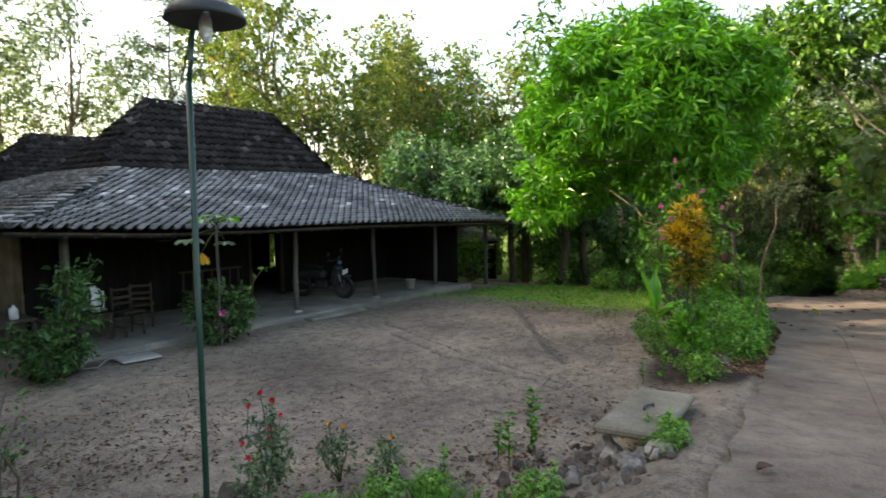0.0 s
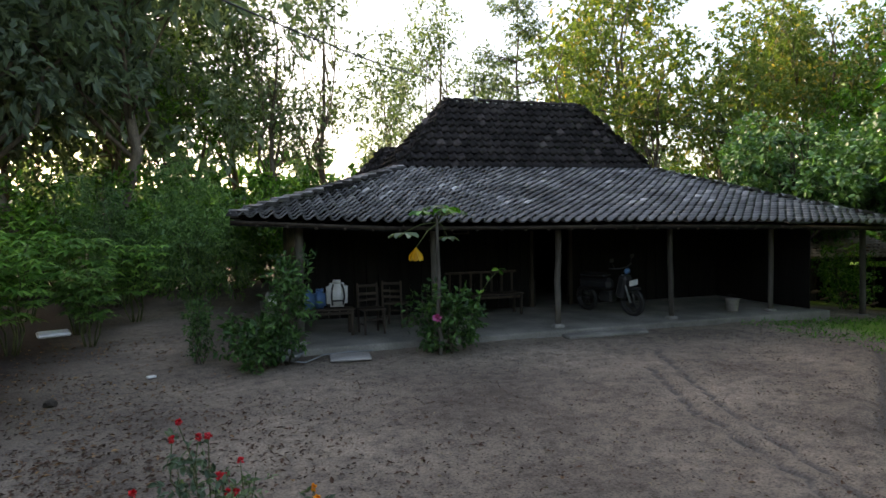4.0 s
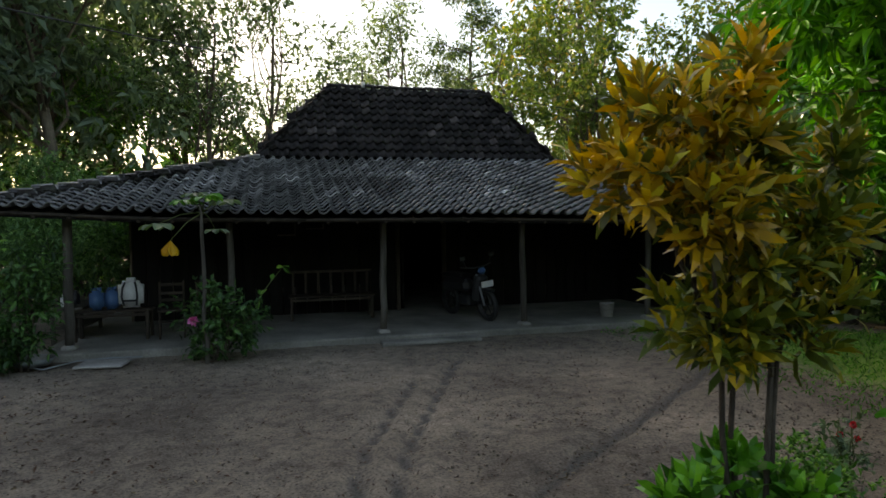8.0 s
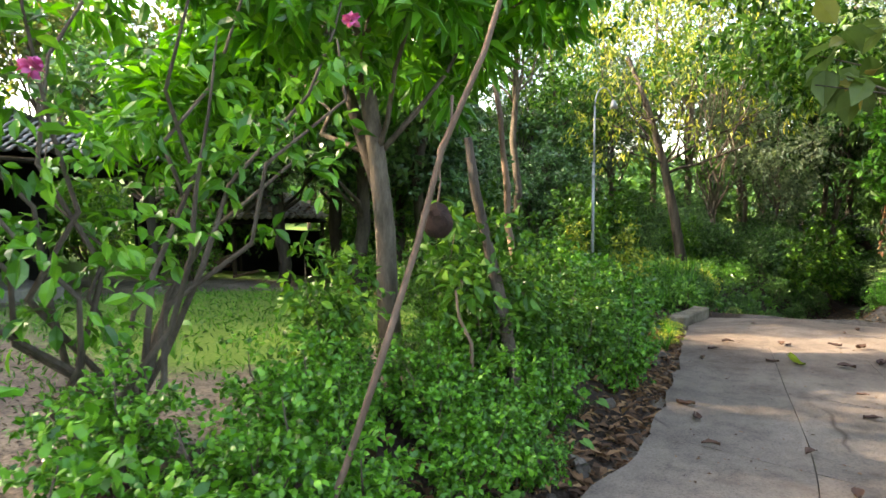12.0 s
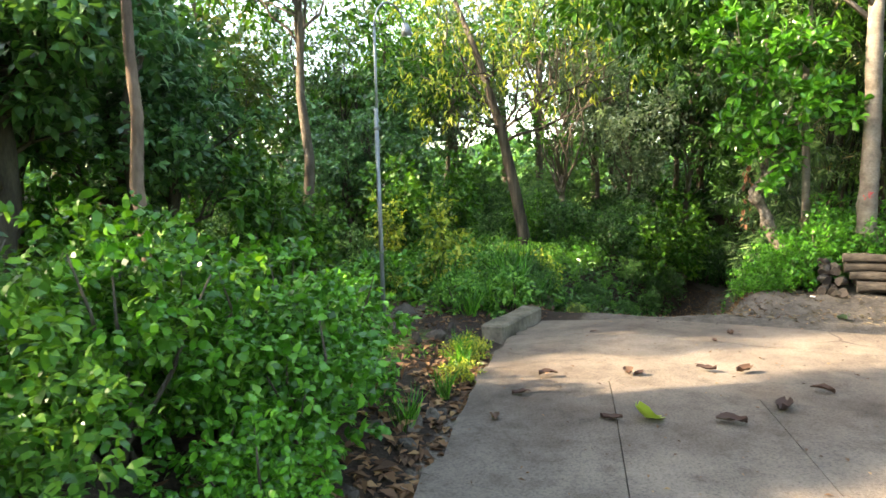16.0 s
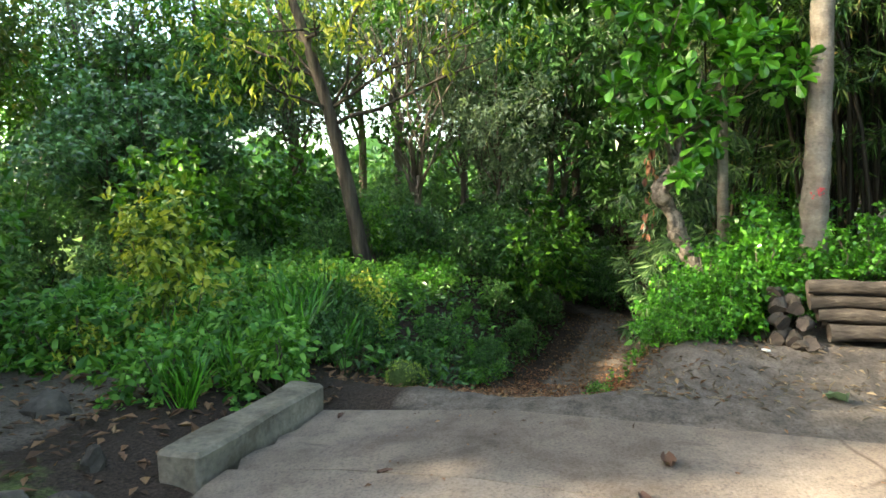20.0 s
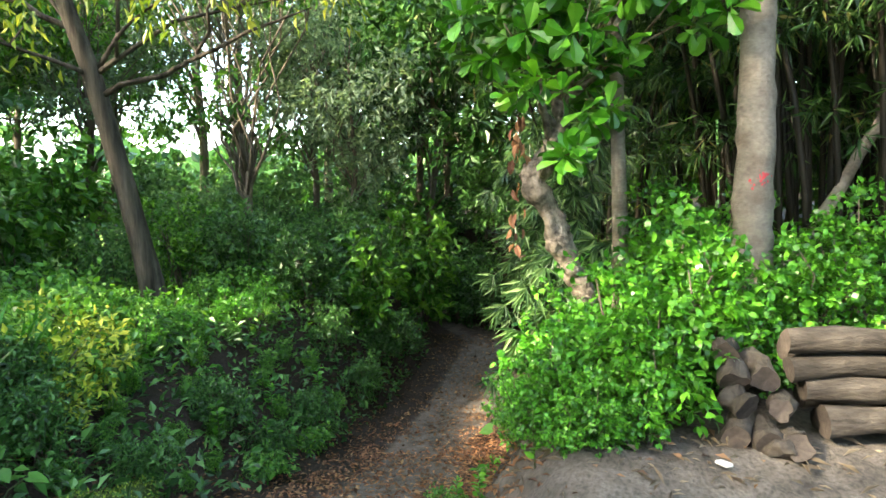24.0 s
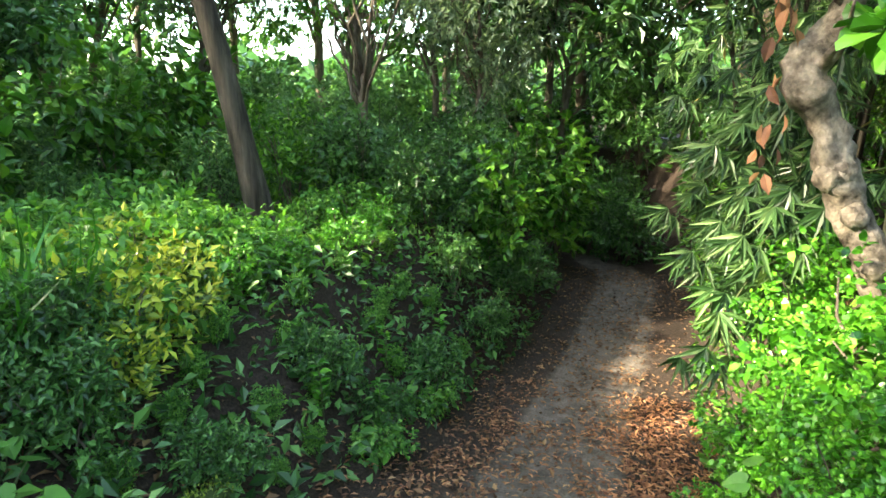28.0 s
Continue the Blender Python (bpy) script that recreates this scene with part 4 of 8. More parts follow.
def bush_thing(name, label, radius, height, twigs, per, leaf, mat, seed, ratio=0.5, shape=LEAF_OVAL, droop=0.15, stems=7, m=None, group="", category="bush", base=0.1, stem_mat=None, flat=0.8):
    r = random.Random(seed)
    root = thing(name, label, category, m, group)
    lobes = []
    for k in range(9):
        a, d = r.uniform(0, 6.3), radius * r.uniform(0.1, 0.72)
        z = height * r.uniform(0.3, 0.82)
        s = radius * r.uniform(0.28, 0.45)
        lobes.append((math.cos(a) * d, math.sin(a) * d, z, s, s, min(height - z, height * 0.26) + 0.05))
    lobes.append((0, 0, height * 0.35, radius * 0.62, radius * 0.62, height * 0.3))
    pieces = []
    for k in range(stems):
        l = lobes[k % len(lobes)]
        a = r.uniform(0, 6.3)
        pieces.append(tube_data(bent((math.cos(a) * base, math.sin(a) * base, -0.05), (l[0], l[1], l[2] + l[5] * 0.6), 4, 0.07, seed + k), [0.016, 0.014, 0.011, 0.008, 0.004], 5))
    v, f = joined(pieces)
    put("woody_frame", mesh_of("woody_frame", v, f, stem_mat or M_BARK, True), root)
    cv, cf = crown_data(seed, lobes, twigs, per, leaf, ratio, droop, shape, leaf * 1.6, 0.35, flat=flat)
    low = cv[:, 2] < 0.01
    cv[low, 2] = 0.01 + 0.02 * np.abs(cv[low, 0])
    put("foliage", mesh_of("foliage", cv, cf, mat), root)
    return root


def spot(x, y, turn=0.0, scale=1.0, dz=0.0, tilt=0.0):
    return pose(x, y, gz(x, y) + dz, tilt, 0, turn) @ Matrix.Scale(scale, 4)


# -- tall trees round the place: a few grown ones, then copies --


def tall_tree(seed, height, crown_from, width, lobes_n, leaf_mat, label, twigs=520, per=7, leaf=0.34, ratio=0.42, bark=None, droop=0.35, lobe=1.3, lean=0.4):
    r = random.Random(seed)
    top = Vector((r.uniform(-lean, lean), r.uniform(-lean, lean), height * 0.93))
    line = bent((0, 0, -0.3), top, 7, 0.025, seed)
    rad = [height * 0.013 * (1 - 0.125 * i) for i in range(8)]
    mid = (crown_from + height) / 2
    lobes = lobes_of(seed, lobes_n, (top.x * 0.7, top.y * 0.7, mid), (width, width, (height - crown_from) / 2), lobe)
    return tree_thing("tree", label, "tree", line, rad, lobes, crown_data(seed, lobes, twigs, per, leaf, ratio, droop, twig_len=0.55, shell=0.25), leaf_mat, bark or M_BARK, seed, limbs=len(lobes), start=max(0.25, crown_from / height - 0.1), group="forest trees", m=pose(0, 0, 0))


T_TEAK = tall_tree(11, 12.5, 3.5, 2.7, 17, M_LEAF_TEAK, "tall teak tree with yellowing leaves", twigs=400, leaf=0.26, ratio=0.6, lobe=0.85)
T_TEAK2 = tall_tree(12, 10.5, 3.0, 2.3, 13, M_LEAF_TEAK, "slender teak tree with patchy yellow leaves", twigs=330, leaf=0.27, ratio=0.6, lobe=0.95)
T_DARK = tall_tree(13, 13.0, 1.6, 3.5, 26, M_LEAF_DARK, "tall dark-leaved forest tree", twigs=560, leaf=0.42)
T_DARK2 = tall_tree(14, 10.0, 1.2, 3.0, 18, M_LEAF_HAZED, "dense forest tree with haze put into its grey-green leaves", twigs=820, leaf=0.28)
T_MID = tall_tree(15, 11.5, 2.5, 2.8, 16, M_LEAF_MID, "leafy green forest tree", twigs=600, leaf=0.26)
# the crown stays above the view, added to keep sun off the right bank
T_HIGH = tall_tree(17, 10.5, 5.2, 3.0, 18, M_LEAF_MID, "tall clean-stemmed tree, its unseen high crown added for shade", twigs=430, leaf=0.28, lobe=1.2)
T_GREY = tall_tree(16, 12.0, 3.5, 3.0, 15, M_LEAF_GREY, "open-crowned forest tree with small leaves greyed for haze", twigs=600, per=7, leaf=0.24, lobe=1.0)


def tiered_tree(seed, height):
    """A straight tree with branches in level tiers."""
    r = random.Random(seed)
    line = bent((0, 0, -0.3), (0.2, 0, height), 8, 0.008, seed)
    rad = [0.17 * (1 - 0.11 * i) for i in range(9)]
    root = thing("tree", "straight tall tree with branches in tiers", "tree", pose(0, 0, 0), "forest trees")
    pieces, lobes = [tube_data(line, rad, 8, 0.05, r)], []
    z = height * 0.3
    while z < height:
        reach = 3.3 * (1 - (z / height) ** 2 * 0.8)
        for k in range(4):
            a = r.uniform(0, 6.3)
            b = Vector((math.cos(a) * reach, math.sin(a) * reach, z + reach * 0.28))
            pieces.append(tube_data(bent((0.1, 0, z), b, 4, 0.04, seed + int(z * 9) + k), [0.05, 0.04, 0.03, 0.02, 0.01], 5))
            for f in (0.45, 0.7, 0.95):
                p = Vector((0.1, 0, z)).lerp(b, f)
                lobes.append((p.x, p.y, p.z, 0.75, 0.75, 0.3))
        z += height * 0.095
    v, f = joined(pieces)
    put("trunk", mesh_of("trunk", v, f, M_BARK, True), root)
    put("crown", mesh_of("crown", *crown_data(seed, lobes, 900, 7, 0.25, 0.35, 0.3, twig_len=0.4, shell=0.2), M_LEAF_GREY), root)
    return root


T_TIER = tiered_tree(21, 14.0)
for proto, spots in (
    (T_TIER, [(14.7, 28.0, 0, 0.86), (-4, 40, 60, 1.0), (27, 36, 20, 0.9)]),
    (T_HIGH, [(21.3, 10.9, 0, 1.05), (25.4, 11.4, 120, 0.95)]),
    (T_GREY, [(4.2, 28.5, 0, 1.0), (6.4, 31, 80, 1.15), (2.6, 34, 30, 1.3), (10.6, 36, 200, 0.95), (-0.5, 33, 140, 1.05), (18, 38, 10, 1.0), (-9, 30, 200, 1.1), (36, 22, 40, 0.8), (37, 14.5, 150, 0.75), (34, 17.5, 80, 0.8), (46, 10.5, 0, 1.4), (42, 13.0, 70, 1.25), (44, 6.5, 200, 1.1), (40.5, 9.8, 300, 0.75), (45, 16, 40, 1.4), (50, 13, 90, 1.5), (48, 3, 20, 1.0), (12.6, 33, 60, 1.1)]),
    (T_TEAK, [(19.2, 25.6, 0, 1.05), (21.0, 29.5, 80, 1.3), (30, 29, 240, 1.2), (24.0, 26.0, 120, 0.95), (26.3, 26.5, 210, 1.05), (29.5, 24.5, 300, 1.0), (27.5, 17.0, 40, 0.9), (27.6, 23.4, 150, 1.0), (31.0, 27.5, 60, 1.1)]),
    (T_TEAK2, [(17.0, 20.6, 30, 0.9), (22.8, 24.2, 100, 1.1), (14.8, 23.8, 200, 1.0), (30.5, 19.5, 170, 0.95), (23, 34, 10, 1.1)]),
    # most at negative y are added to block sky light behind the bamboo
    (T_DARK, [(39, 2.2, 50, 0.9), (33, -3.5, 10, 0.65), (30.2, -5.2, 100, 0.7), (36.5, -2.2, 200, 0.65), (44, -1, 20, 1.0), (31.5, -7.5, 30, 0.9), (36.5, -6.5, 160, 0.95), (41, -4.5, 250, 1.0), (26.5, -8.5, 90, 0.9), (41.5, 2.4, 10, 1.0), (46.5, 7.0, 70, 1.1), (50, 1.5, 180, 1.1), (48.5, 11.5, 280, 1.1), (22, -9.5, 200, 0.9), (31.5, -1.6, 40, 0.85), (34.2, -0.4, 130, 0.8), (29.2, -2.4, 250, 0.75), (32.8, -3.8, 0, 1.0), (27.2, -4.0, 90, 0.8), (41.0, 6.6, 60, 0.95), (44.0, 7.6, 20, 1.0)]),
    # the far-left ones are out of view, added to shade the yard
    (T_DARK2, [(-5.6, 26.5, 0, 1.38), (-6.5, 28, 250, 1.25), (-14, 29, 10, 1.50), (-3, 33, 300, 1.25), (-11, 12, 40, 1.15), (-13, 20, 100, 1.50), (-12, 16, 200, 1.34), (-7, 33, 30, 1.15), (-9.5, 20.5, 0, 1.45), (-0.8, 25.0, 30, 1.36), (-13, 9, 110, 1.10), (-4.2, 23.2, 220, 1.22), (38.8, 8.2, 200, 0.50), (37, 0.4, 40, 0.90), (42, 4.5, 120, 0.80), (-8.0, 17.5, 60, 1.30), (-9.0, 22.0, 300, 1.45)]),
    (T_MID, [(27.5, 20.0, 200, 1.0), (34.2, 16.0, 30, 0.95), (33.5, 19.5, 0, 0.8), (40, 16, 180, 1.0), (41, 20, 60, 1.0), (37, 17.6, 20, 0.9), (43.5, 18.5, 240, 1.1), (33, 25, 30, 1.0), (38, 26, 120, 1.0), (-14, 26, 60, 1.0), (-2.2, 29, 10, 1.1), (0.8, 31.5, 70, 1.0), (40, -4, 20, 1.0), (34, -3, 80, 0.95), (46, 2, 200, 1.0)]),
):
    first = True
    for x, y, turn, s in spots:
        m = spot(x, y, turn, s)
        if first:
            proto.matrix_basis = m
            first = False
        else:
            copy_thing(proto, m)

# far belt of woods that closes the view
def far_woods():
    rng = np.random.default_rng(9)
    vs, fs, o = [], [], 0
    lobes = []
    for k in range(230):
        a = k / 230 * 2 * math.pi + rng.uniform(-0.02, 0.02)
        d = rng.uniform(48, 66)
        x, y = 12 + math.cos(a) * d, 10 + math.sin(a) * d
        tall = 9.0 if 0.2 * math.pi < a < 0.85 * math.pi else 5.0 if a < 0.5 or a > 6.1 else 12.0
        for _ in range(3):
            s = rng.uniform(2.0, 3.4)
            lobes.append((x + rng.uniform(-2, 2), y + rng.uniform(-2, 2), gz(x, y) + rng.uniform(0.5, tall * 0.75), s, s, s))
    v, f = crown_data(5, lobes, 6500, 5, 1.1, 0.6, 0.3, twig_len=0.9, shell=0.3)
    put("far_woods", mesh_of("far_woods", v, f, M_LEAF_DARK), None, "dark belt of distant woodland", kind="stuff", category="woods")
    ring, n = [], 160
    for k in range(n):
        a = k / n * 2 * math.pi
        x, y = 12 + math.cos(a) * 72, 10 + math.sin(a) * 72
        ring += [(x, y, gz(x, y) - 3), (x, y, gz(x, y) + 6.0 + 1.6 * math.sin(k * 1.7) + rng.uniform(-0.7, 0.7))]
    put("backdrop", mesh_of("backdrop", ring, [(2 * k, (2 * k + 2) % (2 * n), (2 * k + 3) % (2 * n), 2 * k + 1) for k in range(n)], M_LEAF_DARK), None, "distant wooded rise", kind="structure")


far_woods()

# -- the great round mango tree beside the lawn --
MX, MY = 14.84, 5.4
mango_lobes = []
r = random.Random(41)
for k in range(64):
    a, t = r.uniform(0, 6.3), r.uniform(-0.85, 1.0)
    c = math.sqrt(max(0.05, 1 - t * t))
    mango_lobes.append((0.1 + 2.5 * c * math.cos(a), 1.2 - 0.45 * t + 2.5 * c * math.sin(a), 4.5 + 2.15 * t, 0.8, 0.8, 0.7))
mango_lobes += [(0.0, 3.9, 2.6, 0.8, 0.9, 0.8), (-0.6, 3.3, 2.4, 0.8, 0.9, 0.7), (0.6, 3.5, 3.1, 0.8, 0.9, 0.7)]
mango_crown = rosette_data(41, mango_lobes, 2700, 11, 0.3, 0.27, 40, 110, 0.55, LEAF_SIMPLE, 0.35, 0.4, 0.5)
mango = tree_thing("mango_tree", "great round mango tree with dense drooping green leaves", "tree",
                   [(0, 0, -0.2), (0.0, 0.03, 0.5), (0.02, 0.08, 1.1), (0.0, 0.15, 1.75), (0.05, 0.4, 2.8), (0.1, 0.8, 4.6)], [0.13, 0.095, 0.088, 0.08, 0.07, 0.04], mango_lobes, mango_crown, M_LEAF_MANGO, M_BARK, 41, limbs=14, start=0.72, m=spot(MX, MY))
tube("fork_limb", bent((0.0, 0.1, 1.35), (0.1, 1.0, 3.2), 5, 0.02, 4), [0.06, 0.06, 0.056, 0.052, 0.045, 0.04], M_BARK, mango, 9, 0.06, 4)

# -- trees of the lane --
LX, LY = 31.55, 9.15
lt_lobes = [(-0.6, 1.2, 5.2, 1.3, 1.3, 1.0), (0.2, 2.2, 6.4, 1.4, 1.4, 1.1), (-1.2, 0.2, 5.0, 1.1, 1.1, 0.9), (-0.8, -1.2, 4.6, 1.2, 1.2, 0.8), (-0.4, 3.0, 5.2, 1.2, 1.2, 1.0), (-1.4, 1.6, 4.0, 0.9, 0.9, 0.8), (0.6, -2.4, 5.2, 1.2, 1.2, 0.9), (-0.2, -0.4, 6.5, 1.3, 1.3, 1.0)]
# the second set of crown lobes is unseen canopy, added to shade the lane
lean = tree_thing("leaning_tree", "leaning lane tree with two-toned bark and hanging yellow-green leaves", "tree",
           [(0.05, -0.1, -0.3), (0, 0, 0.2), (-0.1, 0.1, 1.0), (-0.2, 0.24, 1.9), (-0.4, 0.5, 3.5), (-0.6, 0.95, 5.2), (-0.6, 1.7, 7.0)], [0.28, 0.19, 0.165, 0.155, 0.13, 0.1, 0.06], lt_lobes,
           crown_data(51, lt_lobes + lobes_of(52, 14, (-0.4, 0.5, 8.4), (3.6, 3.6, 1.0), 1.3), 560, 8, 0.22, 0.3, 0.9, twig_len=0.6, shell=0.2), M_LEAF_SUNNY, M_BARK_TWO, 51, limbs=8, start=0.55, m=spot(LX, LY))

tube("branch", bent((-0.36, 0.44, 3.2), (-0.5, -2.9, 4.2), 7, 0.03, 14), [0.05, 0.045, 0.04, 0.035, 0.03, 0.025, 0.018, 0.01], M_BARK_TWO, lean, 7)
tube("branch", bent((-0.5, -1.2, 3.7), (-1.1, -2.2, 5.0), 5, 0.03, 15), [0.028, 0.024, 0.02, 0.016, 0.012, 0.008], M_BARK_TWO, lean, 6)

RX, RY = 28.0, 1.52
# wide crown high above the view, added to close the sky over the lane
rt_lobes = lobes_of(61, 26, (0.4, 1.6, 8.6), (4.6, 4.6, 1.2), 1.4)
rt_lobes += [(1.4, 4.2, 4.9, 1.2, 1.2, 0.7), (0.5, 3.5, 5.3, 1.1, 1.1, 0.7), (2.5, 3.3, 4.8, 1.2, 1.2, 0.7), (2.3, 4.7, 5.5, 1.2, 1.2, 0.8), (0.3, 4.6, 5.8, 1.2, 1.2, 0.8), (3.4, 2.6, 5.4, 1.2, 1.2, 0.8), (3.3, 4.0, 5.0, 1.1, 1.1, 0.7)]
red_tree = tree_thing("pale_trunk_tree", "pale smooth-barked tree with a red paint mark on its trunk", "tree",
                      [(0.0, 0.0, -0.5), (0.02, 0.02, -0.05), (-0.03, 0.05, 0.4), (0.0, 0.02, 1.0), (0.02, 0.0, 1.9), (0.0, 0.02, 3.2), (0.1, -0.05, 5.0), (0, 0, 7.5)], [0.24, 0.165, 0.15, 0.14, 0.125, 0.12, 0.1, 0.05], rt_lobes,
                      crown_data(61, rt_lobes, 2000, 7, 0.3, 0.5, 0.4, twig_len=0.5), M_LEAF_MID, M_BARK_PALE, 61, limbs=12, start=0.7, m=pose(RX, RY, -0.22), sides=14)
r = random.Random(62)
pv, pf = [], []
for k in range(34):
    y, z = r.gauss(0.01, 0.03), r.gauss(0.74, 0.04)
    s = r.uniform(0.003, 0.011)
    o = len(pv)
    for a in range(6):
        yy, zz = y + s * math.cos(a * 1.05), z + s * 1.3 * math.sin(a * 1.05)
        pv.append((-math.sqrt(max(0.001, 0.153 ** 2 - (yy - 0.045) ** 2)) - 0.024, yy, zz))
    pf.append(tuple(range(o, o + 6)))
put("paint_mark", mesh_of("paint_mark", pv, pf, M_PAINT_RED), red_tree, "blot of red paint on pale bark", kind="stuff")

# the crooked burled tree with its big round leaves
CX, CY = 28.12, 2.72
cz = -0.75
cashew_lobes = [(-0.2, 0.25, 2.05, 0.45, 0.55, 0.4), (-0.1, 0.75, 2.6, 0.5, 0.5, 0.45), (-0.35, 0.05, 2.75, 0.5, 0.55, 0.5), (-0.1, -0.45, 2.95, 0.45, 0.5, 0.4), (-0.45, 0.3, 1.55, 0.28, 0.3, 0.2), (-0.2, 0.6, 3.4, 0.6, 0.6, 0.5), (0.1, -0.2, 3.8, 0.7, 0.7, 0.5), (-0.1, -0.8, 2.6, 0.35, 0.35, 0.3), (0.2, 0.9, 4.2, 0.7, 0.7, 0.5)]
tree_thing("cashew_tree", "crooked burled tree with big rounded bright leaves", "tree",
           [(0.05, -0.08, -0.25), (0, 0, 0.08), (-0.02, 0.16, 0.45), (-0.04, 0.3, 0.75), (-0.06, 0.42, 1.08), (-0.08, 0.53, 1.3), (-0.05, 0.42, 1.5), (0, 0.3, 1.75), (0.02, 0.33, 2.3), (0.05, 0.36, 3.2), (0.1, 0.4, 4.2)],
           [0.12, 0.095, 0.085, 0.1, 0.09, 0.11, 0.08, 0.06, 0.05, 0.04, 0.025], cashew_lobes, rosette_data(71, cashew_lobes, 190, 9, 0.19, 0.6, 35, 95, 0.0, LEAF_BROAD, 0.35, 0.35, 0.6), M_LEAF_FRESH, M_BARK_MOTTLED, 71, limbs=9, start=0.62, m=pose(CX, CY, cz), sides=18)
for k, (y, z, s) in enumerate([(0.34, 0.78, 0.1), (0.22, 0.58, 0.08), (0.5, 1.22, 0.11), (0.1, 0.3, 0.07)]):
    bm = bmesh.new()
    bmesh.ops.create_icosphere(bm, subdivisions=3, radius=s * 0.85)
    for v in bm.verts:
        v.co *= 1 + 0.35 * noise.noise(v.co * 14 + Vector((k, 0, 0))) + 0.22 * noise.noise(v.co * 38)
        v.co.x *= 0.8
    part("burl", bm, M_BARK_MOTTLED, bpy.data.objects["cashew_tree"], m=pose(-0.1, y, z), smooth=True)

thin_lobes = [(0, 0.1, 3.6, 0.9, 0.9, 0.6), (0.3, -0.6, 4.4, 0.9, 0.9, 0.6)]
tree_thing("thin_tree", "thin grey mottled trunk behind the burled tree", "tree", bent((0, 0, -0.7), (0.1, 0.02, 4.4), 6, 0.01, 3), [0.085, 0.075, 0.07, 0.065, 0.06, 0.05, 0.03], thin_lobes, crown_data(72, thin_lobes, 110, 7, 0.2, 0.5), M_LEAF_MID, M_BARK_PALE, 72, 2, 0.7, pose(29.0, 2.45, 0.0))
# the upper lobes are added out of view as shading canopy
fork_lobes = lobes_of(73, 8, (0, 0, 3.8), (1.4, 1.4, 1.0), 0.55) + lobes_of(74, 12, (0, 0, 7.4), (3.6, 3.6, 1.0), 1.2)
tree_thing("forked_tree", "slim forked tree with bare upswept limbs", "tree", bent((0, 0, -0.6), (0.1, 0, 2.4), 5, 0.02, 5), [0.13, 0.12, 0.11, 0.1, 0.09, 0.07], fork_lobes, crown_data(73, fork_lobes, 420, 6, 0.24, 0.5), M_LEAF_MID, M_BARK, 73, 20, 0.7, spot(35.7, 9.6))

# the dark broad-leaved trees behind the lamp post
jack_lobes = lobes_of(81, 18, (0, 0.2, 3.35), (2.0, 2.0, 1.4), 0.75)
jack = tree_thing("jackfruit_tree", "dark broad-leaved fruit tree with a straight trunk", "tree", bent((0, 0, -0.3), (0.1, 0.1, 4.1), 6, 0.015, 8), [0.15, 0.13, 0.12, 0.11, 0.09, 0.07, 0.04], jack_lobes,
                  rosette_data(81, jack_lobes, 720, 8, 0.19, 0.5, 35, 95, 0.15, LEAF_FOUR, 0.3, 0.3, 0.7), M_LEAF_JACK, M_BARK_DARK, 81, 16, 0.3, spot(19.4, 16.4), "fruit trees")
for x, y, t, s in [(29.6, 13.6, 100, 0.8), (22.4, 11.6, 140, 0.8), (30.4, 13.4, 60, 0.85), (32.5, 15.5, 0, 1.2), (24.9, 17.2, 200, 1.0), (18.7, 12.6, 200, 1.0), (17.2, 15.0, 160, 1.0), (19.3, 10.8, 20, 1.1), (20.6, 13.2, 250, 1.2), (21.9, 12.4, 10, 1.0)]:
    copy_thing(jack, spot(x, y, t, s))

# bamboo clumps on the steep bank
def bamboo_clump(seed, culms, height, m):
    r = random.Random(seed)
    root = thing("bamboo_clump", "tall bamboo clump with shade-blackened crowded culms and hanging sprays", "bamboo", m, "bamboo")
    lobes = []
    for k in range(culms):
        a, d = r.uniform(0, 6.3), r.uniform(0.1, 1.0)
        b = Vector((math.cos(a) * d, math.sin(a) * d, -0.3))
        lean = Vector((math.cos(a), math.sin(a), 0)) * r.uniform(0.3, 1.3)
        pts = [b + lean * (j / 7) ** 2 * 1.9 + Vector((0, 0, height * (j / 7) * (1 - 0.12 * (j / 7) ** 2))) for j in range(8)]
        v, f = tube_data(pts, [0.042 * (1 - 0.1 * j) for j in range(8)], 6)
        put("culm", mesh_of("culm", v, f, M_BAMBOO_SHADED, True), root)
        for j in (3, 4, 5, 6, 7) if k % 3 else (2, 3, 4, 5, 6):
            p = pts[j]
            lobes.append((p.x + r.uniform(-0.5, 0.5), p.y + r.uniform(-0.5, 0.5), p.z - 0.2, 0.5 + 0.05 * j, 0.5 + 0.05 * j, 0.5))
    # leaf colour is kept dark too, for the shade inside the clump
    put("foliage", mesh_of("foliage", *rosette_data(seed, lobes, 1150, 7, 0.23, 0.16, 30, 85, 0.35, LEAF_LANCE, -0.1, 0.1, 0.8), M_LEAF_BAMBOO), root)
    return root


bamboo = bamboo_clump(91, 15, 7.5, pose(31.4, 0.9, -0.6))
for x, y, z, t, s in [(33.5, 0.2, -0.6, 120, 1.1), (31.0, -0.9, -0.4, 220, 1.05), (35.8, 1.6, -0.8, 40, 1.05), (29.6, -1.6, -0.3, 80, 1.0), (33.6, 2.4, -1.1, 300, 0.9), (28.2, -3.2, -0.3, 10, 1.0), (30.3, 0.2, -0.4, 150, 0.95), (29.4, -0.2, -0.3, 260, 0.9), (32.2, -2.6, -0.4, 30, 1.15), (37.6, 0.6, -0.8, 200, 1.15)]:
    copy_thing(bamboo, pose(x, y, z, 0, 0, t) @ Matrix.Scale(s, 4))

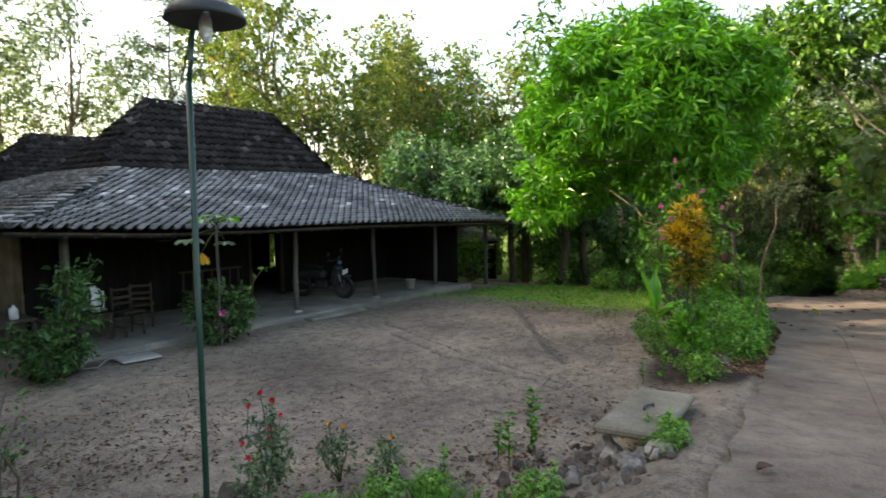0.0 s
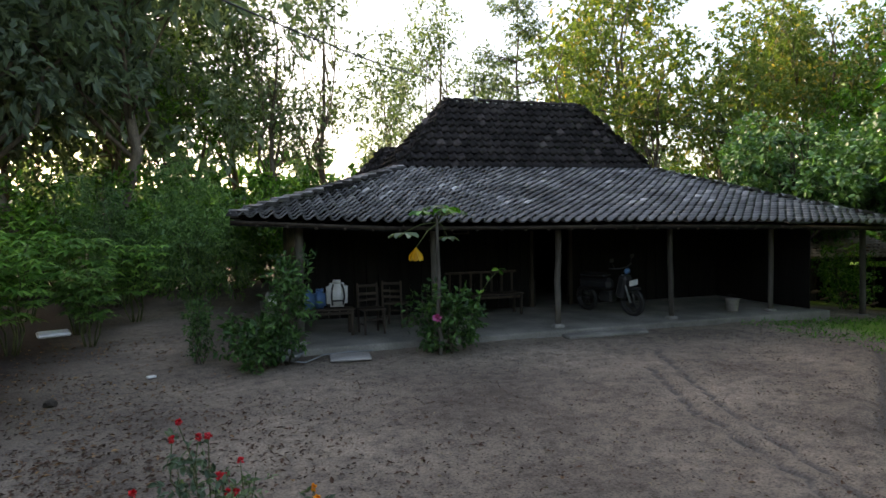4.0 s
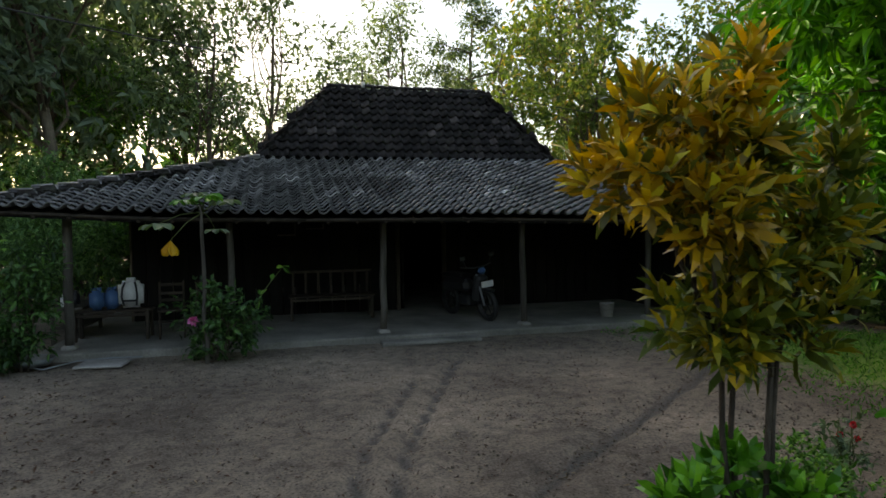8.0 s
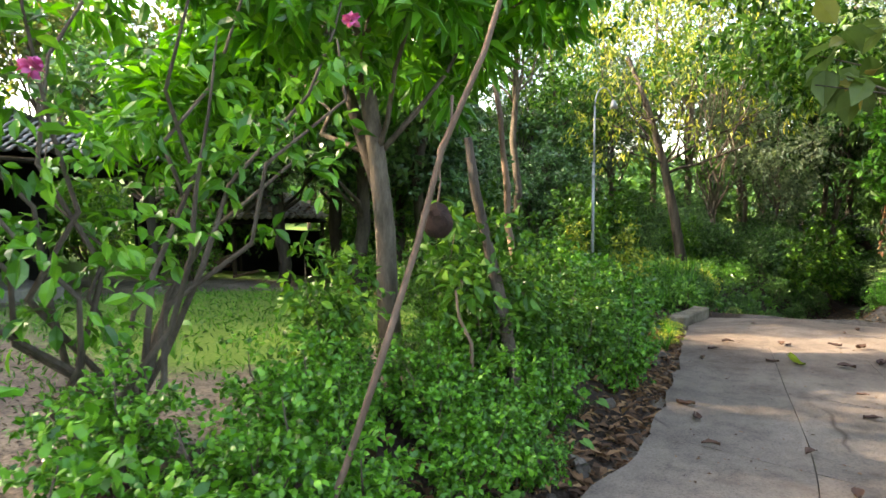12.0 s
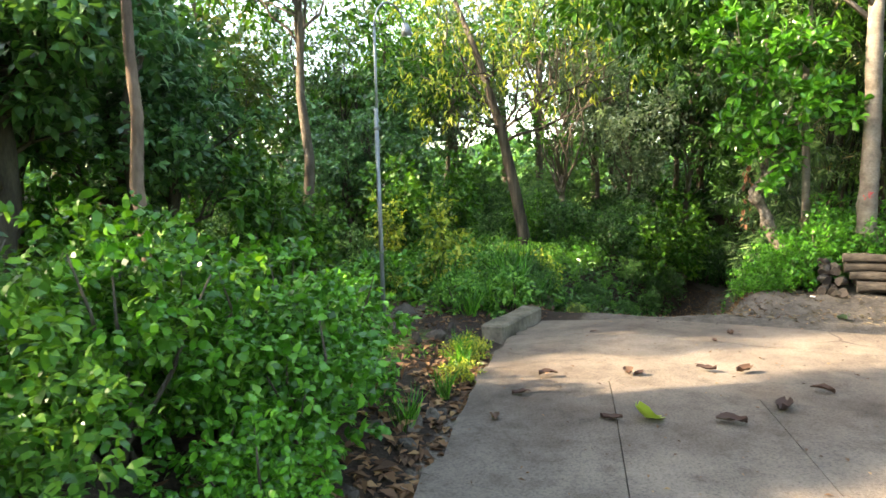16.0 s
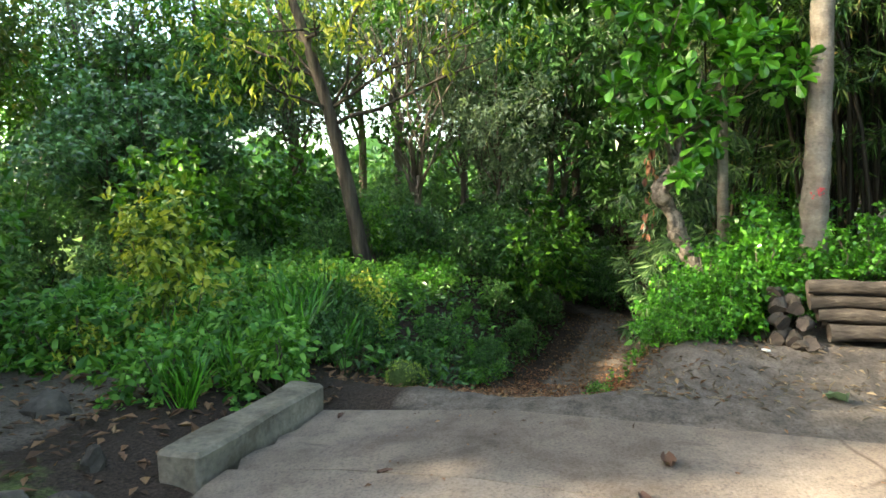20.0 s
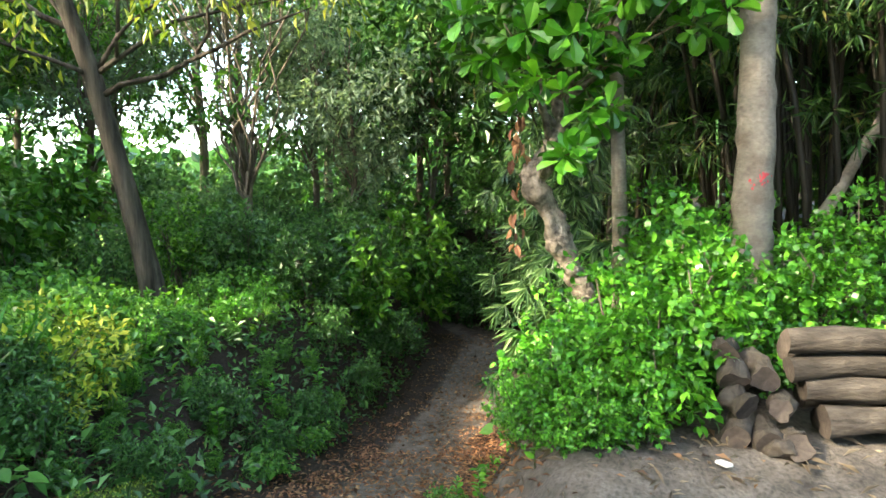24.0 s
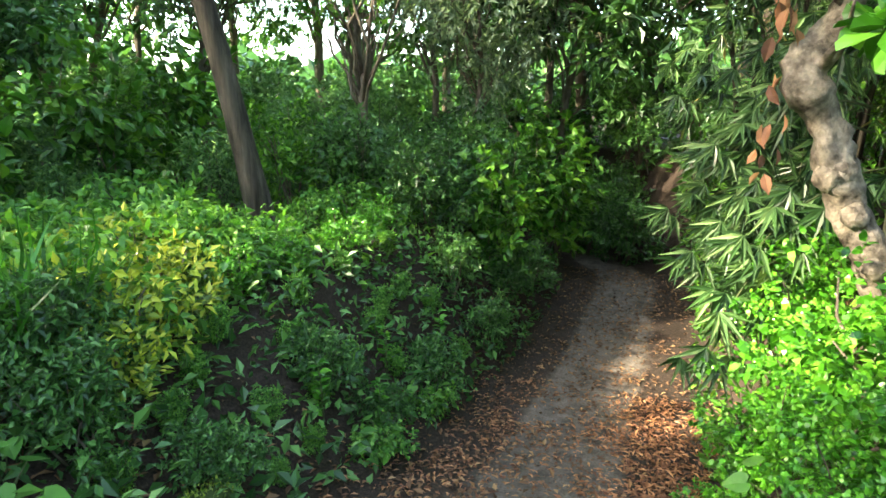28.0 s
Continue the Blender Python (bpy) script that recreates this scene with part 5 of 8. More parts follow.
# sprays of bamboo leaves that hang over the lane
def bamboo_spray(seed, length, m):
    rng = np.random.default_rng(seed)
    root = thing("bamboo_spray", "arching bamboo branch with fans of long pale leaves", "bamboo", m, "bamboo sprays")
    pts = [(0, length * t * 0.9, length * (0.35 * t - 0.75 * t * t)) for t in np.linspace(0, 1, 7)]
    put("stem", mesh_of("stem", *tube_data(pts, [0.012 - 0.0014 * i for i in range(7)], 5), M_STEM, True), root)
    pos, ax, size = [], [], []
    for k in range(20):
        t = rng.uniform(0.25, 1.0)
        p = np.array((0, length * t * 0.9, length * (0.35 * t - 0.75 * t * t))) + rng.normal(0, 0.1, 3)
        head = unit(np.array((rng.normal(-0.3, 0.5), 0.6, -0.35 - 0.3 * t)))
        side = unit(np.cross(head, np.array((-0.8, 0.3, 0.5)) + rng.normal(0, 0.25, 3)))
        for q in np.radians(np.linspace(-62, 62, 7)):
            pos.append(p)
            ax.append(head * math.cos(q) + side * math.sin(q) + rng.normal(0, 0.06, 3))
            size.append(rng.uniform(0.24, 0.34) * (0.65 + 0.35 * math.cos(q)))
    v, f = leaves_data(np.array(pos), np.array(ax), np.array(size), 0.15, LEAF_LANCE, rng, 1.6, (-0.8, 0.3, 0.5))
    put("leaves", mesh_of("leaves", v, f, M_LEAF_FAN), root)
    return root


spray = bamboo_spray(95, 1.5, pose(30.6, 2.3, 0.4, 0, 0, 20))
r = random.Random(96)
for k in range(26):
    x, y = r.uniform(29.2, 34.5), r.uniform(1.7, 2.9)
    copy_thing(spray, pose(x, y, r.uniform(-0.9, 1.9), r.uniform(-15, 15), r.uniform(-15, 15), r.uniform(-10, 80)) @ Matrix.Scale(r.uniform(0.7, 1.2), 4))

# -- undergrowth: a few grown bushes, then copies --
B_FRESH = bush_thing("bush", "bright green leafy bush", 0.75, 0.95, 330, 8, 0.068, M_LEAF_FRESH, 101, ratio=0.62, shape=LEAF_FOUR, group="roadside bushes", m=spot(27.4, 2.75))
B_MID = bush_thing("bush", "dense green bush with oval leaves", 0.85, 1.2, 520, 8, 0.068, M_LEAF_MID, 102, shape=LEAF_FOUR, group="roadside bushes", m=spot(16.9, 5.0))
B_DARK = bush_thing("shrub", "dark green woodland shrub with small leaves", 0.9, 1.2, 300, 7, 0.11, M_LEAF_DARK, 103, group="woodland shrubs", m=spot(33.6, 7.4), shape=LEAF_SIMPLE)
B_WILD = bush_thing("shrub", "tall tangled green shrub", 0.8, 1.7, 270, 7, 0.12, M_LEAF_MID, 104, group="woodland shrubs", m=spot(33.0, 9.6), shape=LEAF_SIMPLE)
B_BANK = bush_thing("shrub", "loose bright-leaved shrub on the bank", 0.85, 1.6, 330, 7, 0.13, M_LEAF_BANK, 110, group="bank shrubs", m=spot(29.0, 7.9, 0, 0.4), shape=LEAF_FOUR)
# paler copy of the tangled shrub: the grove's haze is in the leaf colour
B_HAZED = bush_thing("shrub", "tall grove shrub with haze put into pale green leaves", 0.8, 1.7, 230, 7, 0.14, M_LEAF_PALE, 109, group="woodland shrubs", m=spot(30.4, 12.0), shape=LEAF_SIMPLE)
B_LOW = bush_thing("weeds", "low patch of soft green weeds", 0.6, 0.5, 150, 6, 0.1, M_LEAF_BANK, 105, group="weeds", m=spot(24.8, 7.2), shape=LEAF_FOUR)
# the bright yellow tint paints a patch of sun on the bank
B_SUN = bush_thing("weeds", "weeds with sunlight put into their yellow-green leaves", 0.5, 0.4, 170, 6, 0.07, M_LEAF_SUNNY, 106, group="weeds", m=spot(26.4, 8.0), shape=LEAF_SIMPLE)
B_BIG = bush_thing("sapling", "young tree with large soft leaves", 0.9, 2.6, 170, 6, 0.2, M_LEAF_MID, 107, ratio=0.55, group="saplings", m=spot(23.2, 10.4), stems=4)
for proto, rows in (
    (B_FRESH, [(18.8, 5.45, 250, 1.0), (19.3, 5.6, 40, 0.75), (17.6, 5.3, 210, 1.05), (18.3, 5.6, 90, 0.95), (17.0, 5.0, 20, 1.0), (10.7, 3.35, 0, 0.8), (11.6, 3.3, 40, 0.8), (12.4, 3.7, 100, 0.7), (12.8, 3.5, 20, 0.62), (13.0, 4.3, 70, 0.6), (13.5, 4.5, 200, 0.55), (13.9, 4.1, 150, 0.62), (14.1, 3.5, 310, 0.5), (14.6, 4.4, 230, 0.62), (15.0, 3.9, 20, 0.66), (15.3, 4.4, 100, 0.72), (15.5, 4.9, 10, 0.7), (14.9, 4.9, 260, 0.55), (12.1, 4.3, 30, 0.6), (13.2, 4.1, 10, 0.5), (9.9, 3.05, 150, 0.75), (13.6, 3.6, 250, 0.62), (14.4, 3.9, 60, 0.62), (26.6, 2.45, 20, 0.95), (27.3, 2.2, 140, 1.1), (26.2, 3.0, 230, 0.6), (28.3, 3.1, 30, 0.75), (28.6, 2.0, 200, 1.05), (27.6, 1.2, 100, 0.9), (28.4, 0.6, 300, 1.0), (28.6, 2.9, 10, 0.7), (29.3, 2.8, 80, 0.8), (30.1, 2.7, 150, 0.8), (30.8, 2.9, 110, 0.6), (26.7, 2.85, 200, 0.6), (17.8, 4.7, 60, 1.0), (18.4, 5.1, 150, 0.8), (28.6, 7.3, 20, 0.45), (29.4, 7.4, 120, 0.48), (30.4, 7.3, 210, 0.48), (31.6, 7.4, 50, 0.5), (17.1, 4.3, 20, 0.7), (29.6, 1.6, 220, 1.0), (26.9, 2.0, 100, 0.75), (26.8, 2.6, 200, 0.8), (25.9, 2.85, 300, 0.4), (27.3, 3.0, 140, 0.6), (28.0, 3.1, 20, 0.55), (26.3, 3.2, 60, 0.42), (26.9, 3.3, 200, 0.45), (27.6, 3.4, 310, 0.5), (25.9, 3.0, 120, 0.36), (26.2, 2.65, 20, 0.55)]),
    (B_MID, [(15.2, 4.5, 70, 0.85), (15.9, 4.35, 130, 0.85), (16.4, 5.9, 20, 1.1), (14.2, 4.5, 160, 0.4), (17.9, 6.4, 320, 0.8), (9.3, 4.0, 30, 0.55)]),
    (B_DARK, [(26.3, 6.5, 0, 0.5), (25.4, 6.6, 60, 0.5), (26.7, 6.1, 130, 0.35), (26.9, 7.0, 50, 0.5), (32.6, 7.0, 20, 0.9), (34.2, 6.8, 300, 1.1), (25.4, 7.1, 160, 0.45), (33.4, 8.6, 70, 1.2), (35.8, 6.9, 10, 1.2), (37.5, 2.6, 40, 1.2), (35, 2.3, 100, 1.1), (39.5, 4.8, 0, 1.3), (38.8, 8.4, 220, 1.3), (41, 6.6, 80, 1.5), (36.8, 8.6, 290, 1.2), (28.3, 6.3, 80, 0.45), (31.6, 6.4, 260, 0.6), (33.2, 6.0, 100, 0.7), (29.9, 5.95, 20, 0.45), (31.4, 5.9, 200, 0.5), (34.6, 5.9, 10, 0.6), (28.4, 5.85, 300, 0.35), (31.0, 2.9, 20, 0.8), (32.2, 2.8, 70, 0.9), (36.4, 3.0, 140, 1.0), (38.6, 5.6, 60, 1.0), (26.4, 6.9, 10, 0.6), (37.6, 4.6, 50, 1.1), (38.4, 5.4, 150, 1.3), (38.8, 3.6, 230, 1.4), (39.8, 4.4, 10, 1.6), (43, 3, 0, 1.6), (43, 8, 40, 1.6), (40, 1, 90, 1.5), (42, 6.2, 10, 1.8), (44.5, 5.2, 70, 1.9), (45.5, 8.5, 130, 2.0), (43.5, 10.2, 200, 1.9), (47, 6.8, 250, 2.2), (41.2, 9.4, 60, 1.6)]),
    (B_WILD, [(33.0, 2.9, 20, 0.8), (33, -2, 10, 1.6), (31, -3.5, 80, 1.7), (35.5, -1, 200, 1.6), (29, -4.5, 20, 1.7), (36.5, 0.8, 70, 1.5), (21.2, 13.6, 100, 0.9)]),
    (B_BANK, [(29.9, 7.0, 100, 0.38), (31.0, 7.0, 200, 0.4), (28.9, 6.9, 240, 0.45), (27.8, 6.9, 0, 0.42), (27.3, 6.7, 90, 0.4), (29.4, 6.2, 60, 0.42), (27.6, 6.0, 200, 0.3), (28.6, 6.0, 20, 0.32), (30.7, 6.0, 120, 0.4), (32.3, 5.9, 70, 0.42), (27.0, 6.2, 10, 0.3), (28.3, 6.6, 170, 0.42), (30.0, 6.6, 20, 0.45), (26.6, 6.7, 120, 0.35), (30.5, 6.6, 10, 0.45), (28.3, 8.3, 30, 0.4), (29.6, 8.0, 130, 0.42), (30.6, 7.6, 220, 0.4), (27.2, 8.9, 60, 0.5), (27.4, 7.8, 30, 0.4), (26.2, 7.3, 80, 0.4), (29.2, 7.4, 10, 0.45), (26.9, 6.5, 40, 0.4), (27.5, 6.3, 150, 0.38), (28.1, 6.25, 260, 0.4), (28.8, 6.35, 70, 0.42), (29.6, 6.5, 190, 0.42), (26.3, 6.3, 320, 0.36), (27.1, 5.95, 110, 0.26), (28.0, 5.85, 30, 0.25), (29.0, 5.9, 220, 0.28), (30.2, 6.1, 300, 0.38), (30.9, 6.4, 10, 0.45), (26.5, 7.0, 230, 0.42), (27.9, 7.3, 140, 0.45)]),
    (B_HAZED, [(32.8, 10.8, 120, 0.8), (30.2, 11.0, 20, 0.6), (37.6, 13, 100, 1.2), (35.5, 9.2, 60, 0.9), (34.6, 10.4, 200, 1.2), (28.2, 11.2, 300, 0.7), (31.8, 12.2, 80, 1.1), (36.4, 11.6, 10, 1.2), (26.0, 12.6, 50, 0.9), (38.5, 13.5, 20, 1.6), (41.5, 11.5, 140, 1.7), (40.5, 15.5, 250, 1.8), (36.8, 16.2, 60, 1.7), (44, 13.6, 10, 1.9), (33.4, 18.2, 100, 1.7), (30.0, 17.4, 210, 1.6), (38.6, 19.5, 300, 1.9), (24.4, 12.8, 230, 1.0), (29.8, 13.8, 150, 1.2), (39.2, 11.4, 60, 1.4), (27.2, 11.4, 30, 0.7), (31.2, 12.6, 110, 0.9), (33.6, 14.4, 200, 1.1), (29.0, 15.2, 20, 1.1)]),
    (B_LOW, [(23.6, 7.0, 30, 0.9), (24.2, 6.4, 60, 1.0), (26.2, 7.6, 20, 1.1), (25.4, 8.4, 200, 1.2), (24.2, 8.8, 80, 1.1), (23.0, 9.0, 150, 1.0), (26.9, 9.2, 10, 1.2), (28.6, 9.6, 300, 1.1), (28.8, 7.8, 100, 0.9), (29.6, 7.9, 160, 0.9), (30.4, 8.0, 200, 0.55), (28.6, 8.7, 20, 0.95), (29.6, 9.0, 70, 1.0), (27.2, 7.2, 90, 0.9), (28.1, 5.75, 200, 0.45), (29.3, 5.8, 10, 0.45), (31.6, 8.4, 30, 0.8), (32.6, 8.2, 130, 1.0), (27.6, 10.2, 80, 1.3), (30.6, 10.2, 0, 1.3), (20.6, 9.4, 100, 1.2), (18.6, 9.0, 40, 1.0), (21.6, 11.4, 220, 1.3), (19.4, 11.2, 60, 1.2), (30.2, 8.6, 60, 0.5), (27.0, 3.9, 20, 0.4), (9.6, 2.9, 0, 0.7), (7.9, 3.0, 90, 0.6), (1.0, 4.6, 60, 0.6), (2.0, 3.6, 10, 0.55), (3.6, 3.0, 40, 0.5)]),
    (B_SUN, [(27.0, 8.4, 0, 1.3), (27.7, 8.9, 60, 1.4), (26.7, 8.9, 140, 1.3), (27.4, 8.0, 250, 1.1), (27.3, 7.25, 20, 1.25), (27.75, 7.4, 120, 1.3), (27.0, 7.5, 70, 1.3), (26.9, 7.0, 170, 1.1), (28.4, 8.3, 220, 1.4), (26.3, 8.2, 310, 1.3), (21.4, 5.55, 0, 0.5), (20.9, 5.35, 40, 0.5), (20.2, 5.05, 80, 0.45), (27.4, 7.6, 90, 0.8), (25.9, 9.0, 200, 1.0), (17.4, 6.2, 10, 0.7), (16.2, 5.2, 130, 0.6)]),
    (B_BIG, [(14.75, 4.3, 10, 0.55), (13.6, 4.7, 80, 0.4), (27.6, 10.6, 50, 0.9), (20.6, 11.9, 120, 0.9), (24.3, 10.4, 200, 0.75), (31.0, 11.2, 20, 1.0), (34.0, 12.6, 90, 1.2), (33.2, 6.2, 240, 0.8), (36.4, 5.9, 30, 1.0), (29.0, 11.4, 300, 1.1), (37.8, 6.8, 70, 1.1), (35.2, 3.0, 20, 0.9)]),
):
    for x, y, t, s in rows:
        copy_thing(proto, spot(x, y, t, s))
r = random.Random(105)
for k in range(46):
    copy_thing(B_LOW if k % 4 else B_SUN, spot(r.uniform(24.2, 29.4), r.uniform(7.9, 11.0), r.uniform(0, 360), r.uniform(0.8, 1.2)))
# cassava and shrubs at the far side of the yard
def cassava(m, seed):
    """A leggy shrub: thin stems, each with an umbrella of fingered leaves on long stalks."""
    rng = np.random.default_rng(seed)
    root = thing("cassava", "leggy cassava shrub with fingered leaves", "shrub", m, "cassava")
    pos, ax = [], []
    for k in range(6):
        a, d, h = k * 1.05 + rng.uniform(-0.4, 0.4), rng.uniform(0.1, 0.55), rng.uniform(1.3, 2.1)
        tip = Vector((math.cos(a) * d, math.sin(a) * d, h))
        line = bent((math.cos(a) * 0.08, math.sin(a) * 0.08, -0.05), tip, 5, 0.04, seed + k)
        put("stem", mesh_of("stem", *tube_data(line, [0.016, 0.015, 0.014, 0.012, 0.01, 0.008], 6), M_STEM, True), root)
        for j in range(22):
            t, b = rng.uniform(0.35, 1.0), rng.uniform(0, 6.3)
            at = Vector(line[0]).lerp(tip, t)
            out = np.array((math.cos(b), math.sin(b), 0.35)) * rng.uniform(0.18, 0.38)
            c = np.array(at) + out
            for q in np.linspace(-2.2, 2.2, 7):
                pos.append(c)
                ax.append((math.cos(b + q), math.sin(b + q), -0.22 + rng.normal(0, 0.08)))
    v, f = leaves_data(np.array(pos), np.array(ax), rng.uniform(0.17, 0.27, len(pos)), 0.36, LEAF_LANCE, rng, 3.0)
    put("leaves", mesh_of("leaves", v, f, M_LEAF_CASSAVA), root)
    return root


CASSAVA = cassava(spot(-1.6, 11.0), 111)
CASSAVA_TWO = cassava(spot(-0.7, 9.6), 114)
for k, (x, y, t, s) in enumerate([(-2.6, 12.4, 40, 1.1), (-0.9, 13.2, 100, 1.0), (-3.4, 10.2, 200, 1.0), (-2.2, 14.6, 20, 1.1), (-0.3, 15.0, 150, 1.1), (-3.8, 13.2, 250, 1.15), (0.5, 16.4, 60, 1.0), (-1.8, 17.2, 120, 1.2), (-4.6, 8.6, 0, 1.0), (-0.2, 8.2, 30, 1.0), (-1.3, 8.4, 170, 1.1), (-2.2, 9.6, 280, 1.15), (0.2, 13.4, 220, 0.8), (-1.4, 12.2, 310, 1.05), (-2.9, 8.0, 90, 1.1)]):
    copy_thing((CASSAVA, CASSAVA_TWO)[k % 2], spot(x, y, t, s))
MOUND = bush_thing("feathery_tree", "rounded feathery pale green small tree", 1.7, 3.9, 700, 8, 0.16, M_LEAF_PALE, 112, ratio=0.3, category="tree", m=spot(1.7, 18.4), stems=6, droop=0.5, shape=LEAF_SIMPLE)
copy_thing(MOUND, spot(-0.4, 19.4, 90, 0.85))
bush_thing("round_tree", "rounded dense green small tree behind the house", 2.2, 5.2, 1500, 8, 0.15, M_LEAF_PALE, 115, ratio=0.5, category="tree", m=spot(20.3, 17.6), stems=6, droop=0.3, shape=LEAF_SIMPLE)

# a teak that leans its yellowing leaves over the road
over_lobes = [(-1.2, 3.7, 3.2, 0.45, 0.6, 0.3), (-0.6, 2.8, 3.8, 0.7, 0.7, 0.4), (-0.9, 3.0, 4.6, 0.8, 0.8, 0.5), (0.2, 1.5, 5.0, 1.0, 1.0, 0.7), (-0.8, 0.6, 5.8, 1.1, 1.1, 0.8), (0.6, -0.4, 6.6, 1.2, 1.2, 0.9), (-0.6, -1.0, 5.2, 1.0, 1.0, 0.8), (0.9, 0.8, 4.2, 0.8, 0.8, 0.6), (-1.6, -0.2, 4.4, 0.9, 0.9, 0.6)]
tree_thing("overhanging_teak", "teak tree leaning yellow-green leaves over the road", "tree", bent((0, 0, -0.3), (0.1, 0.2, 6.0), 6, 0.02, 19), [0.14, 0.13, 0.12, 0.1, 0.08, 0.06, 0.03], over_lobes, crown_data(19, over_lobes, 260, 6, 0.32, 0.6, 0.45, LEAF_OVAL, 0.3, 0.2), M_LEAF_TEAK, M_BARK, 19, 9, 0.4, spot(18.9, -1.2))

# ---- things in the yard ----
def lamp_post():
    root = thing("lamp_post", "thin dark green yard lamp post with a round hood", "lamp post", pose(0.99, 3.34, gz(0.99, 3.34)))
    z = 3.36 - gz(0.99, 3.34)
    tube("pole", [(0.0, 0, -0.1), (0.0, 0, z * 0.5), (0.0, 0, z - 0.3)], 0.0155, M_POLE, root, 10)
    tube("upper_pole", [(0.0, 0, z - 0.32), (0.03, 0, z - 0.06)], 0.012, M_POLE, root, 10)
    prof = [(0.03, 0.09), (0.1, 0.085), (0.17, 0.05), (0.19, 0.0), (0.18, -0.005), (0.1, 0.04), (0.02, 0.05)]
    v, f, n = [], [], 24
    for rad, h in prof:
        v += [(0.1 + rad * math.cos(2 * math.pi * k / n), rad * math.sin(2 * math.pi * k / n), z + h) for k in range(n)]
    for i in range(len(prof) - 1):
        f += [(i * n + k, i * n + (k + 1) % n, (i + 1) * n + (k + 1) % n, (i + 1) * n + k) for k in range(n)]
    put("hood", mesh_of("hood", v, f, M_DARK, True), root, "round dark hood")
    tube("bulb", [(0.1, 0, z + 0.04), (0.1, 0, z - 0.01), (0.1, 0, z - 0.07), (0.1, 0, z - 0.1)], [0.02, 0.032, 0.032, 0.015], M_GLASS, root, 10, label="unlit white bulb")


lamp_post()


def street_lamp():
    root = thing("street_lamp", "slim galvanised street lamp with a curved arm", "street lamp", pose(22.64, 7.61, gz(22.64, 7.61)))
    h = 2.95
    tube("pole", [(0, 0, -0.1), (0.0, 0, h)], [0.033, 0.03], M_GALV, root, 10)
    tube("upper_pole", [(0.02, 0, h - 0.35), (0.03, 0, h + 1.1)], [0.02, 0.02], M_GALV, root, 8)
    arc = [(0.03 + 0.42 * (1 - math.cos(a)), 0, h + 1.1 + 0.42 * math.sin(a)) for a in np.linspace(0, math.pi * 0.88, 9)]
    tube("arm", arc, 0.014, M_GALV, root, 8)
    e = arc[-1]
    tube("lamp_head", [(e[0] - 0.02, 0, e[2] + 0.06), (e[0], 0, e[2] - 0.02), (e[0] + 0.02, 0, e[2] - 0.12)], [0.03, 0.07, 0.085], M_GALV, root, 12, label="dish-shaped lamp head")
    part("clamp", box(0.09, 0.07, 0.05, 0.01, 0, h - 0.3), M_GALV, root)


street_lamp()


def slab_thing(name, label, sx, sy, sz, m, mat, handle=False, seed=0):
    root = thing(name, label, "slab", m)
    bm = box(sx, sy, sz, 0, 0, 0, 0.02)
    part("plate", bm, mat, root)
    if handle:
        tube("lifting_eye", [(-0.12, 0.02, sz + 0.005), (-0.09, 0.02, sz + 0.03), (0.08, -0.02, sz + 0.03), (0.11, -0.02, sz + 0.005)], 0.012, M_DARK, root, 6)


slab_thing("cover_slab", "thick concrete drain cover with a rusty lifting eye", 1.75, 0.6, 0.075, pose(5.4, 2.75, 0.35, 0, 4, 8), M_KHAKI, True)
slab_thing("stepping_slab", "thin pale paving slab lying on the earth", 0.62, 0.5, 0.04, pose(4.28, 10.7, 0.01, 0, 0, -6), M_CEMENT)


def rock(seed, s, m, mat=None, name="rock", label="rough dark field stone"):
    bm = bmesh.new()
    bmesh.ops.create_icosphere(bm, subdivisions=2, radius=s)
    for v in bm.verts:
        v.co *= 1 + 0.5 * noise.noise(v.co * (1.3 / s) + Vector((seed * 3.1, 0, 0))) + 0.22 * noise.noise(v.co * (4.0 / s) + Vector((0, seed * 2.3, 0)))
        v.co.z *= 0.7
    me = bpy.data.meshes.new(name)
    bm.to_mesh(me)
    bm.free()
    me.materials.append(mat or M_ROCK)
    return tagged(put(name, me, None, label, m, category="rock"), group="stones")


stones = [rock(k, 0.1, pose(4.3 + 0.2 * k, 3.1, gz(4.3 + 0.2 * k, 3.1) + 0.03)) for k in range(4)]
pale_stones = [rock(k + 9, 0.1, pose(4.2 + 0.25 * k, 2.45, gz(4.2 + 0.25 * k, 2.45) + 0.03), M_ROCK_PALE, label="pale grey broken stone") for k in range(3)]
r = random.Random(17)
for k in range(150):
    x, y = r.gauss(4.4, 0.45), r.gauss(2.65, 0.36)
    if y < 2.05 or (x > 4.75 and y < 2.95):
        continue
    s = r.uniform(0.22, 0.75)
    copy_thing((stones + pale_stones)[k % 7], pose(x, y, gz(x, y) + 0.03 * s, r.uniform(0, 360), r.uniform(0, 360), r.uniform(0, 360)) @ Matrix.Scale(s, 4))
for x, y, s in [(4.85, 2.95, 1.5), (4.62, 2.8, 1.1), (4.3, 2.55, 1.0), (4.5, 2.35, 1.2), (4.05, 2.9, 0.9), (4.72, 2.45, 0.9)]:
    copy_thing(pale_stones[int(x * 10) % 3], pose(x, y, gz(x, y) + 0.05, r.uniform(0, 360), 0, r.uniform(0, 360)) @ Matrix.Scale(s, 4))
for k in range(40):
    x = r.uniform(2.4, 6.8)
    y = 3.3 + abs(r.gauss(0, 0.5))
    s = r.uniform(0.15, 0.45)
    copy_thing(stones[k % 4], pose(x, y, gz(x, y) + 0.02 * s, r.uniform(0, 360), r.uniform(0, 360), r.uniform(0, 360)) @ Matrix.Scale(s, 4))
